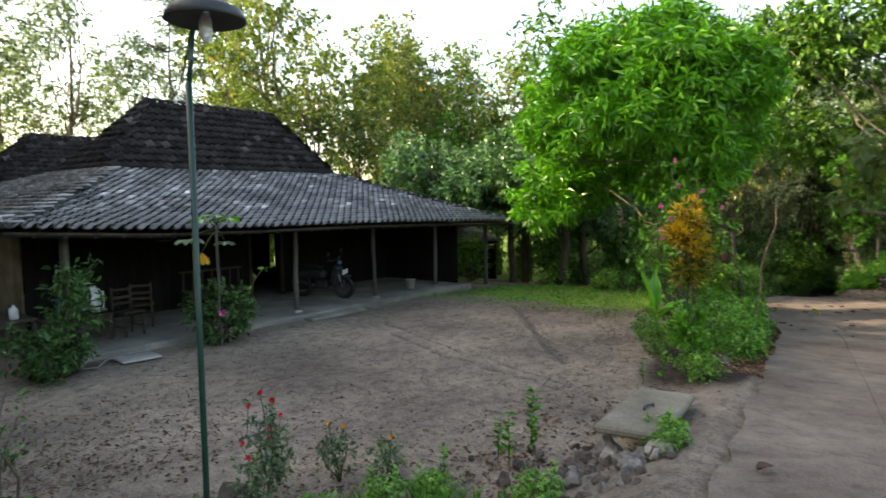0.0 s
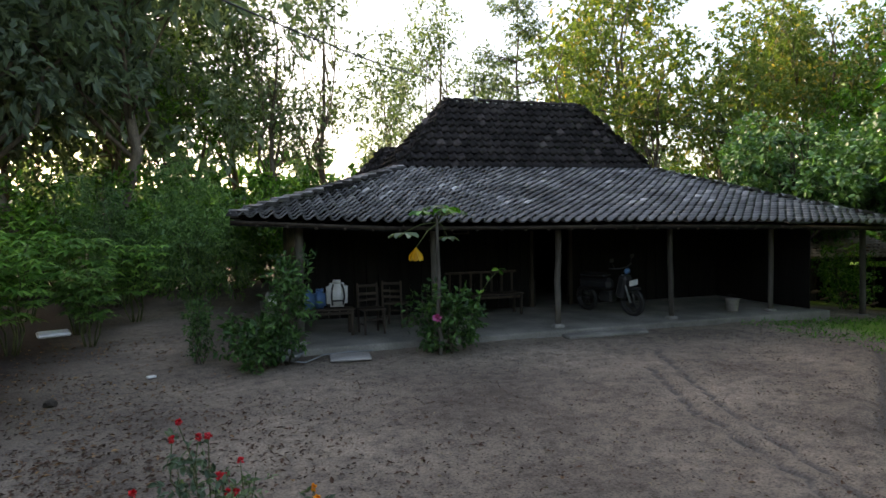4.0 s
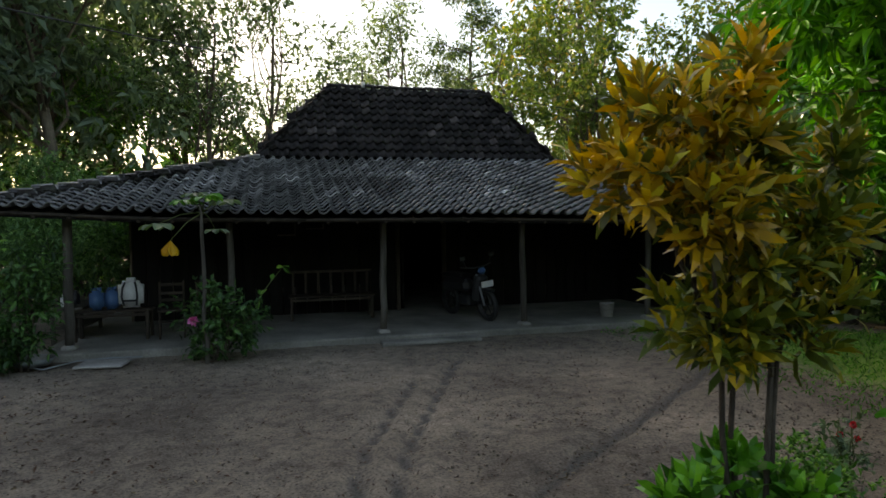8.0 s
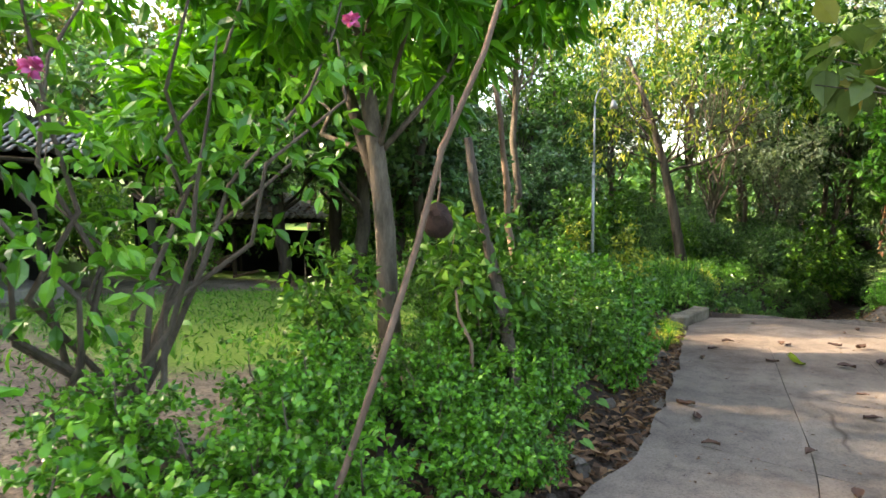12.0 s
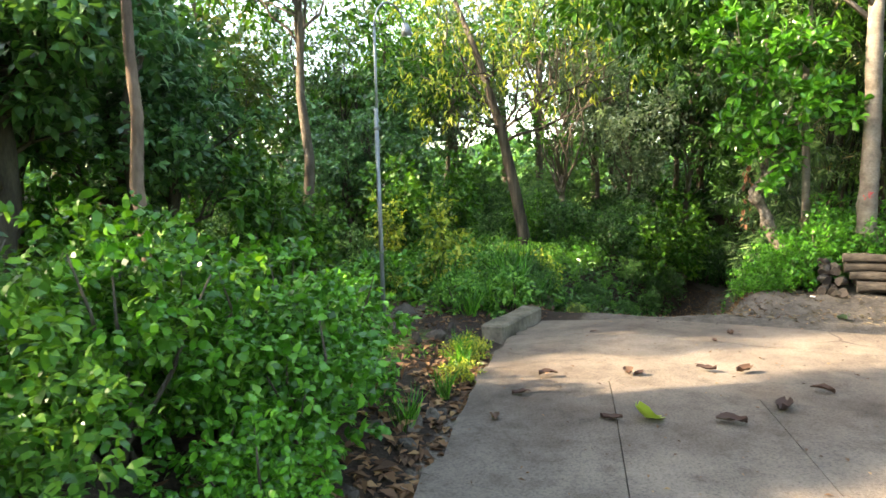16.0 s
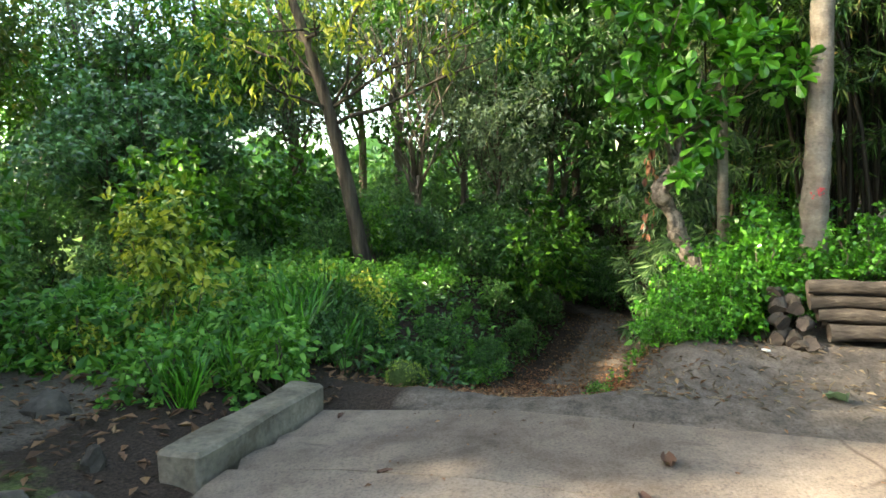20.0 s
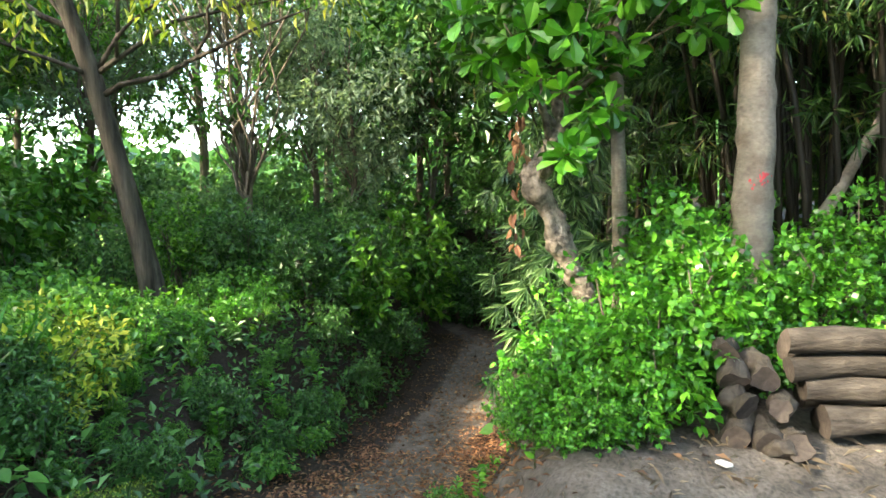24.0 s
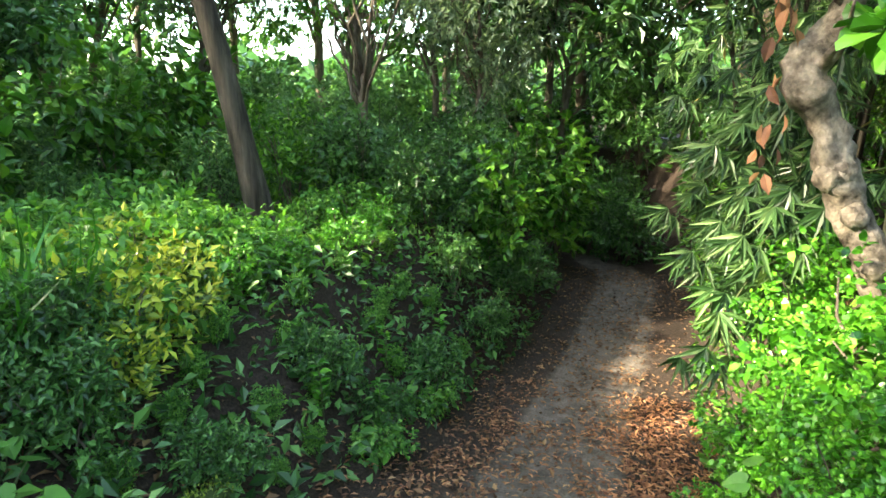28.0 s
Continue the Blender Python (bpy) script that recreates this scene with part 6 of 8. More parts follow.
copy_thing(stones[1], pose(2.3, 5.1, gz(2.3, 5.1) + 0.05, 0, 0, 40) @ Matrix.Scale(1.7, 4))
copy_thing(stones[2], pose(0.6, 9.4, gz(0.6, 9.4) + 0.03, 0, 0, 140) @ Matrix.Scale(0.7, 4))
for k in range(14):
    x = r.uniform(11.5, 19.5)
    y = float(np.interp(x, EDGE_X, EDGE_Y)) + r.uniform(0.1, 0.5)
    s = r.uniform(0.3, 0.8)
    copy_thing(stones[k % 4], pose(x, y, gz(x, y) + 0.02, r.uniform(0, 360), r.uniform(0, 360), r.uniform(0, 360)) @ Matrix.Scale(s, 4))
for x, y, s in [(8.9, 2.95, 1.3), (9.3, 3.1, 1.0), (6.6, 3.0, 0.9), (7.0, 3.15, 1.1), (21.6, 6.1, 1.3), (21.9, 6.0, 1.0), (21.3, 6.5, 0.9), (22.9, 7.4, 1.5), (21.0, 6.0, 0.8), (22.3, 6.3, 0.9)]:
    copy_thing(stones[0], pose(x, y, gz(x, y) + 0.03, r.uniform(0, 360), 0, r.uniform(0, 360)) @ Matrix.Scale(s, 4))

# kerb block at the end of the road
kerb = thing("kerb_block", "mossy weathered concrete kerb block", "kerb", pose(23.2, 5.84, -1.19, 0, 1.6, 4.5))
bm = box(1.62, 0.3, 0.28, 0, 0, 0, 0.025)
bmesh.ops.subdivide_edges(bm, edges=bm.edges[:], cuts=3, use_grid_fill=True)
for v in bm.verts:
    v.co += Vector((0, 0.012, 0.012)) * noise.noise(v.co * 5)
part("block", bm, M_KERB, kerb)


def log_thing(a, b, rad, seed, name="log", label="cut log with rough grey-brown bark", mat=None, group="log pile"):
    root = thing(name, label, "log", pose(*a), group)
    r = random.Random(seed)
    d = Vector(b) - Vector(a)
    pts = [d * t + Vector((0, 0, r.uniform(-0.01, 0.01))) for t in np.linspace(0, 1, 7)]
    v, f = tube_data(pts, [rad * r.uniform(0.9, 1.1) for _ in pts], 12, 0.05, r, False)
    rough = 0.55 if name == "stump_piece" else 0.3
    v = [q + (q - pts[i // 12]) * rough * (noise.noise(q * 11 + Vector((seed, 0, 0))) + 0.5 * noise.noise(q * 31)) for i, q in enumerate(v)]
    put("bark", mesh_of("bark", v, f, mat or M_BARK, True), root)
    n = len(v)
    put("cut_face", mesh_of("cut_face", [q * 1.0 for q in v[:12]], [tuple(range(11, -1, -1))], M_LOG_END), root, "cut end grain")
    put("cut_face", mesh_of("cut_face", [q * 1.0 for q in v[n - 12:]], [tuple(range(12))], M_LOG_END), root, "cut end grain")
    return root


LOGS = [(26.08, 1.94, -0.33, 0.066), (26.1, 1.92, -0.46, 0.064), (26.1, 1.85, -0.585, 0.066), (26.08, 1.76, -0.73, 0.078), (26.26, 1.9, -0.4, 0.06), (26.27, 1.85, -0.53, 0.066), (26.28, 1.8, -0.66, 0.066), (26.3, 1.7, -0.79, 0.075)]
for k, (x, y, z, rad) in enumerate(LOGS):
    log_thing((x, y, z), (x + 0.1 + 0.01 * k, y - 1.5 - 0.05 * (k % 3), z + 0.012), rad, k, mat=M_BARK_LOG)
r = random.Random(23)
for k, (x, y, z) in enumerate([(26.0, 2.2, -0.8), (25.96, 2.05, -0.82), (25.92, 1.94, -0.82), (26.05, 2.12, -0.67), (26.0, 1.98, -0.66), (26.12, 2.16, -0.54), (26.1, 2.02, -0.53), (26.2, 2.2, -0.42)]):
    log_thing((x, y, z), (x + r.uniform(0.12, 0.25), y - r.uniform(-0.08, 0.12), z + r.uniform(-0.02, 0.05)), r.uniform(0.06, 0.085), 50 + k, "stump_piece", "short split piece of dark stump wood", M_BARK_DARK)


def mossy_log():
    a, b = Vector((25.35, 5.68, gz(25.35, 5.68) + 0.12)), Vector((26.55, 5.92, gz(26.55, 5.92) + 0.1))
    root = thing("mossy_log", "lumpy rotting log covered in bright moss", "log", pose(*a))
    r = random.Random(31)
    d = b - a
    pts = [d * t + Vector((0, 0, 0.03 * math.sin(7 * t))) for t in np.linspace(-0.05, 1, 15)]
    v, f = tube_data(pts, [0.13 * (0.7 + 0.35 * math.sin(math.pi * min(1, 0.15 + 0.9 * t)) + 0.08 * math.sin(17 * t)) for t in np.linspace(0, 1, 15)], 16, 0.13, r)
    put("wood", mesh_of("wood", v, f, M_MOSS, True), root)
    rng = np.random.default_rng(8)
    base = np.array([tuple(q) for q in v])[rng.integers(0, len(v), 2600)]
    ax = rng.normal(0, 0.6, base.shape) + (0, 0, 0.8)
    mv, mf = leaves_data(base + rng.normal(0, 0.015, base.shape), ax, rng.uniform(0.012, 0.035, len(base)), 0.4, LEAF_SIMPLE, rng)
    put("moss", mesh_of("moss", mv, mf, M_LEAF_MOSS), root, "bright yellow-green moss")


mossy_log()

# stakes, sticks and trunks along the hedge
tube("leaning_stick", bent((12.45, 3.43, -0.2), (13.75, 3.02, 3.2), 8, 0.02, 4), [0.016, 0.015, 0.015, 0.015, 0.014, 0.013, 0.012, 0.011, 0.008], M_STICK, None, 7, 0.1, 4)
tagged(bpy.data.objects["leaning_stick"], "long dead branch leaning over the hedge", "stick")
tube("pale_stake", bent((18.0, 6.2, -0.5), (18.42, 6.92, 2.9), 7, 0.012, 6), [0.055, 0.052, 0.05, 0.05, 0.046, 0.042, 0.04, 0.036], M_STICK, None, 8, 0.08, 5)
tagged(bpy.data.objects["pale_stake"], "pale barkless stake standing in the weeds", "stake")
for k, (x, y, lean, h) in enumerate([(14.5, 4.1, -0.2, 0.9)]):
    ob = tube("dry_stem", bent((x, y, gz(x, y) - 0.05), (x + lean, y + 0.1, gz(x, y) + h), 5, 0.04, k), [0.02, 0.018, 0.016, 0.014, 0.012, 0.008], M_STICK, None, 6, 0.1, k)
    tagged(ob, "dry broken stem in the hedge", "stick", "dry stems")
stump = tube("hedge_trunk", bent((14.78, 3.98, -0.75), (14.5, 4.25, 1.7), 7, 0.02, 9), [0.065, 0.055, 0.05, 0.048, 0.045, 0.04, 0.035, 0.03], M_BARK_DARK, None, 9, 0.14, 9)
tagged(stump, "dark gnarled trunk standing in the hedge", "trunk")
nest = bmesh.new()
bmesh.ops.create_icosphere(nest, subdivisions=3, radius=0.12)
for v in nest.verts:
    v.co *= 1 + 0.18 * noise.noise(v.co * 12) + 0.08 * noise.noise(v.co * 45)
    v.co.x *= 0.75
tagged(part("hanging_husk", nest, M_HUSK, None, "dark brown dried husk hanging from a twig", pose(14.2, 4.28, 1.13)), category="husk")
tagged(tube("hanging_twig", bent((14.2, 4.28, 1.2), (14.45, 4.35, 2.0), 4, 0.05, 2), [0.008, 0.008, 0.009, 0.01, 0.012], M_STICK, None, 5), "thin dead twig holding a husk", "stick")

# overhead cables
def cable(a, b, sag, name):
    a, b = Vector(a), Vector(b)
    pts = [a.lerp(b, t) - Vector((0, 0, sag * 4 * t * (1 - t))) for t in np.linspace(0, 1, 17)]
    tagged(tube(name, pts, 0.009, M_CABLE, None, 5), "thin black overhead cable", "cable")


cable((8.66, RIDGE_Y, RIDGE_Z + 0.44), (1.05, 3.34, 3.46), 0.25, "cable")
cable((8.66, RIDGE_Y, RIDGE_Z + 0.44), (26.0, 12.4, 2.9), 0.3, "cable")

# ---- garden plants ----
def croton():
    root = thing("croton_shrub", "tall croton shrub with golden upper leaves on bare dark stems", "shrub", pose(8.23, 3.2, gz(8.23, 3.2)) @ Matrix.Scale(0.94, 4))
    r = random.Random(5)
    gold = [(-0.5, 0.0, 2.05, 0.25, 0.25, 0.16), (-0.35, 0.02, 2.3, 0.22, 0.22, 0.2), (-0.15, 0.0, 2.15, 0.25, 0.22, 0.22), (-0.05, 0, 2.45, 0.14, 0.14, 0.14), (-0.3, -0.1, 1.95, 0.22, 0.22, 0.15)]
    green = [(0.0, 0.0, 1.75, 0.3, 0.28, 0.26), (0.25, 0.0, 1.9, 0.22, 0.22, 0.25), (-0.12, 0.05, 1.5, 0.28, 0.26, 0.2), (0.2, 0.05, 1.55, 0.26, 0.25, 0.22), (0.32, -0.05, 2.15, 0.1, 0.1, 0.18), (0.02, 0, 2.1, 0.16, 0.16, 0.25)]
    low = [(0.0, 0, 0.6, 0.28, 0.28, 0.2), (-0.22, 0.05, 0.75, 0.18, 0.18, 0.15), (0.18, 0, 0.8, 0.16, 0.16, 0.14), (-0.05, 0.05, 0.9, 0.15, 0.15, 0.12), (0.05, -0.1, 0.3, 0.3, 0.3, 0.2)]
    gold, green = ([(x * 0.95, y, z, a, b, c) for x, y, z, a, b, c in q] for q in (gold, green))
    pieces = []
    forks = []
    for k in range(4):
        tip = Vector((-0.13 + 0.085 * k, r.uniform(-0.05, 0.05), 1.3 + 0.1 * r.random()))
        forks.append(tip)
        pieces.append(tube_data(bent((-0.06 + 0.05 * k, r.uniform(-0.05, 0.05), -0.1), tip, 5, 0.012, k), [0.015, 0.014, 0.0135, 0.013, 0.012, 0.011], 6))
    for k, l in enumerate(gold + green):
        a = min(forks, key=lambda q: abs(q.x - 0.4 * l[0])) - Vector((0, 0, 0.02 * (k % 4)))
        pieces.append(tube_data(bent(a, (l[0], l[1], l[2] + 0.1), 4, 0.05, k), [0.011, 0.01, 0.008, 0.006, 0.004], 5))
    for v, f in pieces:
        if v:
            put("stem", mesh_of("stem", v, f, M_BARK_DARK, True), root, "bare dark stem")
    put("gold_foliage", mesh_of("gold_foliage", *rosette_data(6, gold, 105, 13, 0.125, 0.27, 15, 80, -0.1, LEAF_FOUR, 0.6, 0.3, 0.4), M_LEAF_YELLOW), root, "golden yellow leaves")
    put("foliage", mesh_of("foliage", *rosette_data(7, green, 150, 13, 0.125, 0.27, 15, 80, -0.1, LEAF_FOUR, 0.6, 0.3, 0.4), M_LEAF_CROTON), root)
    put("low_foliage", mesh_of("low_foliage", *rosette_data(8, low, 75, 12, 0.12, 0.36, 20, 85, -0.1, LEAF_FOUR, 0.6, 0.3, 0.4), M_LEAF_FRESH), root, "fresh green lower leaves")


croton()


def coconut_seedling(m):
    root = thing("coconut_seedling", "young coconut palm with broad pleated leaves", "palm", m)
    r = random.Random(3)
    for k in range(7):
        a = k * 0.9 + r.uniform(-0.3, 0.3)
        out, h = (0.28, 1.12) if k < 3 else (0.75, 0.8)
        verts, faces, n = [], [], 9
        d, s = Vector((math.cos(a), math.sin(a), 0)), Vector((-math.sin(a), math.cos(a), 0))
        for i in range(n):
            t = i / (n - 1)
            c = d * out * t ** 1.3 + Vector((0, 0, h * (1.35 * t - 0.42 * t * t * (1 if k < 3 else 1.7))))
            w = 0.015 + 0.1 * math.sin(math.pi * min(1, t * 0.98 + 0.02) ** 1.3)
            for j in range(7):
                u = (j - 3) / 3
                verts.append(c + s * (u * w) + Vector((0, 0, (0.025 if j % 2 else -0.005) + 0.25 * w * abs(u))) - d * (0.05 * abs(u)))
        for i in range(n - 1):
            for j in range(6):
                q = i * 7 + j
                faces.append((q, q + 1, q + 8, q + 7))
        put("frond", mesh_of("frond", verts, faces, M_LEAF_MANGO, False), root)
    tube("sheath", [(0, 0, -0.05), (0, 0, 0.3)], [0.06, 0.04], M_STEM, root, 8)


coconut_seedling(pose(11.15, 4.75, gz(11.15, 4.75), 0, 0, 30))


def flower_head(root, p, s, mat, seed, name="blossom", label=""):
    rng = np.random.default_rng(seed)
    n = 34
    ax = unit(rng.normal(0, 1, (n, 3)) + (0, 0, 0.5))
    v, f = leaves_data(np.array(p) + ax * s * 0.15, ax, s * rng.uniform(0.5, 0.9, n), 0.8, LEAF_OVAL, rng)
    put(name, mesh_of(name, v, f, mat), root, label)


def pink_bush():
    root = thing("flowering_shrub", "tall arching shrub with pink pompon blossoms", "shrub", pose(12.35, 4.84, gz(12.35, 4.84)) @ Matrix.Scale(1.13, 4))
    r = random.Random(12)
    tips = [(-1.2, -0.1, 1.75), (-0.85, 0.1, 2.35), (-0.5, -0.3, 2.2), (-0.1, 0.0, 2.7), (0.4, -0.3, 2.5), (0.9, 0.0, 2.75), (1.4, -0.2, 2.5), (1.7, 0.2, 2.1), (-0.7, -0.4, 1.5), (0.2, -0.6, 1.8), (0.9, -0.6, 1.9), (-0.2, 0.3, 1.4), (0.5, 0.1, 1.2), (-1.0, 0.2, 1.3)]
    pieces, lobes = [], []
    for k, tip in enumerate(tips):
        line = bent((r.uniform(-0.15, 0.15), r.uniform(-0.1, 0.1), -0.05), (tip[0] * 0.9, tip[1], tip[2]), 6, 0.07, k)
        pieces.append(tube_data(line, [0.02, 0.018, 0.015, 0.012, 0.01, 0.007, 0.004], 5))
        for j in (3, 4, 5, 6):
            lobes.append((*line[j], 0.26, 0.26, 0.16))
    v, f = joined(pieces)
    put("woody_frame", mesh_of("woody_frame", v, f, M_BARK, True), root)
    put("foliage", mesh_of("foliage", *crown_data(13, lobes, 210, 7, 0.1, 0.5, 0.2, LEAF_OVAL, 0.18, 0.2, 0.9, 0.9), M_LEAF_FRESH), root)
    for k, p in enumerate([(-1.3, -0.25, 1.68), (-1.22, -0.25, 1.55), (-1.0, -0.3, 1.85), (-0.9, -0.1, 2.05), (-0.62, -0.6, 2.2), (-0.6, -0.3, 2.38), (0.05, -0.5, 2.3), (-0.45, -0.45, 1.6), (0.9, -0.6, 2.0), (0.1, 0, 2.85)]):
        flower_head(root, p, 0.055, M_PINK, 20 + k, "blossom", "pink pompon blossom")


pink_bush()


def papaya():
    root = thing("papaya_tree", "young papaya tree with a yellowed hanging leaf", "tree", pose(5.62, 10.4, 0.0))
    tube("trunk", bent((0, 0, -0.1), (-0.02, 0, 2.15), 6, 0.01, 2), [0.035, 0.033, 0.03, 0.028, 0.026, 0.024, 0.02], M_POST, root, 8)
    rng = np.random.default_rng(4)
    for k, (a, out, dz, size, mat) in enumerate([(3.2, 0.55, -0.2, 0.34, M_LEAF_GREY), (3.5, 0.42, -0.42, 0.3, M_LEAF_WILT), (0.1, 0.15, -0.28, 0.26, M_LEAF_GREY), (2.6, 0.25, 0.12, 0.3, M_LEAF_FRESH), (1.4, 0.2, 0.2, 0.3, M_LEAF_FRESH), (0.4, 0.3, 0.12, 0.32, M_LEAF_GREY), (5.0, 0.25, 0.15, 0.3, M_LEAF_FRESH), (4.2, 0.15, 0.2, 0.26, M_LEAF_GREY)]):
        e = Vector((math.cos(a) * out, math.sin(a) * out, 2.1 + dz))
        stalk = tube("stalk", [(0, 0, 2.05), e * 0.5 + Vector((0, 0, 1.07)), e], [0.009, 0.008, 0.006], M_STEM, root, 5)
        fan = np.linspace(-2.3, 2.3, 7)
        low = -0.9 if mat is M_LEAF_WILT else -0.25
        ax = np.stack([np.cos(a + fan) * (1 if low > -0.5 else 0.5), np.sin(a + fan) * (1 if low > -0.5 else 0.5), np.full(7, low)], -1)
        v, f = leaves_data(np.tile(np.array(e), (7, 1)), ax, size * 0.75, 0.5, LEAF_BROAD, rng, 1.5)
        put("leaf", mesh_of("leaf", v, f, mat), stalk, "wilted bright yellow leaf" if mat is M_LEAF_WILT else "")


papaya()
DOOR_BUSH = bush_thing("veranda_bush", "dark bush with a pink blossom at the veranda edge", 0.62, 0.95, 190, 7, 0.11, M_LEAF_DARK, 121, m=pose(5.8, 10.62, 0))
flower_head(DOOR_BUSH, (-0.3, -0.5, 0.62), 0.09, M_PINK, 3, "blossom", "pink blossom")
rng = np.random.default_rng(31)
line = bent((0.2, -0.05, 0.3), (0.85, -0.1, 1.28), 5, 0.05, 3)
put("long_shoot", mesh_of("long_shoot", *tube_data(line, [0.012, 0.011, 0.009, 0.007, 0.006, 0.004], 5), M_STEM, True), DOOR_BUSH)
v, f = leaves_data(np.array([tuple(line[i]) for i in (2, 3, 3, 4, 4, 5, 5, 5)]), rng.normal(0, 0.6, (8, 3)) + (0.5, 0, 0.3), 0.13, 0.45, LEAF_OVAL, rng)
put("shoot_leaves", mesh_of("shoot_leaves", v, f, M_LEAF_MID), DOOR_BUSH)
bush_thing("corner_bush", "low rounded bush at the veranda corner", 0.48, 0.75, 230, 7, 0.1, M_LEAF_DARK, 122, m=pose(2.95, 10.6, 0))
up = bush_thing("upright_croton", "upright dark green shrub at the veranda post", 0.42, 1.95, 150, 7, 0.12, M_LEAF_DARK, 123, m=pose(3.35, 10.8, 0), stems=5, ratio=0.35)
copy_thing(up, pose(2.1, 11.2, 0.0, 0, 0, 60) @ Matrix.Scale(0.6, 4))


def rose(m, seed, tall, blooms, mat, label):
    root = thing("rose_bush", label, "flower", m, "garden flowers")
    r = random.Random(seed)
    pieces, lobes = [], []
    for k in range(6):
        tip = (r.uniform(-0.18, 0.18), r.uniform(-0.15, 0.15), tall * r.uniform(0.6, 1.0))
        pieces.append(tube_data(bent((0, 0, -0.03), tip, 4, 0.06, seed + k), [0.007, 0.006, 0.005, 0.004, 0.003], 5))
        lobes += [(tip[0] * 0.8, tip[1] * 0.8, tip[2] * q, 0.09, 0.09, 0.08) for q in (0.45, 0.65, 0.85)]
        if k < blooms:
            flower_head(root, (tip[0], tip[1], tip[2] + 0.02), 0.029, mat, seed * 7 + k, "bloom", "red bloom" if mat is M_RED else "orange bloom")
    v, f = joined(pieces)
    put("stalk", mesh_of("stalk", v, f, M_STEM, True), root)
    put("foliage", mesh_of("foliage", *crown_data(seed, lobes, 60, 5, 0.055, 0.5, 0.1, LEAF_OVAL, 0.05, 0.2), M_LEAF_GREY), root)


for k, (x, y, h, n, mat) in enumerate([(2.5, 4.9, 0.95, 5, M_RED), (2.75, 5.1, 0.65, 4, M_RED), (3.1, 4.7, 0.5, 2, M_ORANGE), (3.4, 4.35, 0.4, 1, M_ORANGE), (2.2, 4.7, 0.6, 2, M_RED), (10.1, 4.6, 0.6, 3, M_RED)]):
    rose(spot(x, y, k * 50), 130 + k, h, n, mat, "thin rose bush with small red blooms" if mat is M_RED else "small marigold with orange blooms")


def weed(m, seed, h, mat=None):
    root = thing("weed", "upright leafy weed growing from the earth", "weed", m, "garden weeds")
    r = np.random.default_rng(seed)
    tube("stem", [(0, 0, -0.03), (0.01, 0, h * 0.5), (0.02, 0.01, h)], [0.008, 0.006, 0.003], M_STEM, root, 5)
    n = int(38 * h / 0.5)
    t = r.uniform(0.2, 1, n)
    a = r.uniform(0, 6.3, n)
    ax = np.stack([np.cos(a), np.sin(a), 0.5 - 0.5 * t + 0.3], -1)
    v, f = leaves_data(np.stack([0.02 * t, 0.01 * t, h * t], -1), ax, 0.085 * r.uniform(0.6, 1.2, n), 0.5, LEAF_OVAL, r)
    put("leaves", mesh_of("leaves", v, f, mat or M_LEAF_FRESH), root)
    return root


w0 = weed(spot(4.25, 3.65), 141, 0.5)
w1 = weed(spot(9.5, 3.55), 142, 1.0)
for x, y, s in [(9.75, 3.45, 1.05), (9.3, 3.4, 0.75), (10.0, 4.0, 0.8), (10.3, 4.4, 0.7), (18.9, 5.3, 0.7)]:
    copy_thing(w1, spot(x, y, x * 99 % 360, s))
r = random.Random(19)
for x, y, s in [(4.75, 3.7, 1.2), (4.3, 3.8, 0.8), (4.6, 3.6, 0.8), (8.7, 3.5, 0.8), (9.0, 3.2, 1.0), (7.5, 3.6, 0.7), (7.7, 3.4, 0.9), (3.0, 4.2, 0.6), (3.6, 3.9, 0.7), (2.8, 3.9, 0.6), (12.2, 3.0, 0.7), (13.1, 3.2, 0.8), (26.0, 3.5, 0.6), (25.9, 3.2, 0.7), (26.5, 3.7, 0.6), (28.4, 5.9, 0.9), (27.9, 6.1, 1.0), (29.2, 6.2, 1.0), (30.4, 6.1, 1.1)]:
    copy_thing(w0, spot(x, y, r.uniform(0, 360), s))
sunny = bush_thing("sunlit_sapling", "slender sapling with sunlight put into its yellow-green leaves", 0.6, 2.3, 120, 6, 0.15, M_LEAF_SUNNY, 108, ratio=0.5, m=spot(24.6, 7.75, 0, 0.8), stems=4)
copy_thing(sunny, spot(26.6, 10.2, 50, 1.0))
# wispy shrub beside the garden path
bush_thing("wispy_shrub", "thin upright shrub with small sparse leaves", 0.42, 2.2, 80, 6, 0.06, M_LEAF_DARK, 124, m=spot(0.66, 5.56), stems=5)
for x, y, t, s in [(2.4, 4.3, 0, 0.4), (2.9, 4.0, 60, 0.45), (3.3, 3.8, 120, 0.4), (2.0, 4.4, 200, 0.4), (1.5, 4.2, 30, 0.5), (4.9, 2.4, 60, 0.4), (4.6, 2.3, 10, 0.35), (-0.7, 8.6, 20, 0.9), (-1.4, 9.6, 90, 1.1), (-0.6, 9.8, 200, 0.8), (-1.8, 8.0, 20, 1.0), (-1.2, 7.0, 80, 0.9), (-0.3, 6.8, 0, 0.7)]:
    copy_thing(B_LOW, spot(x, y, t, s))
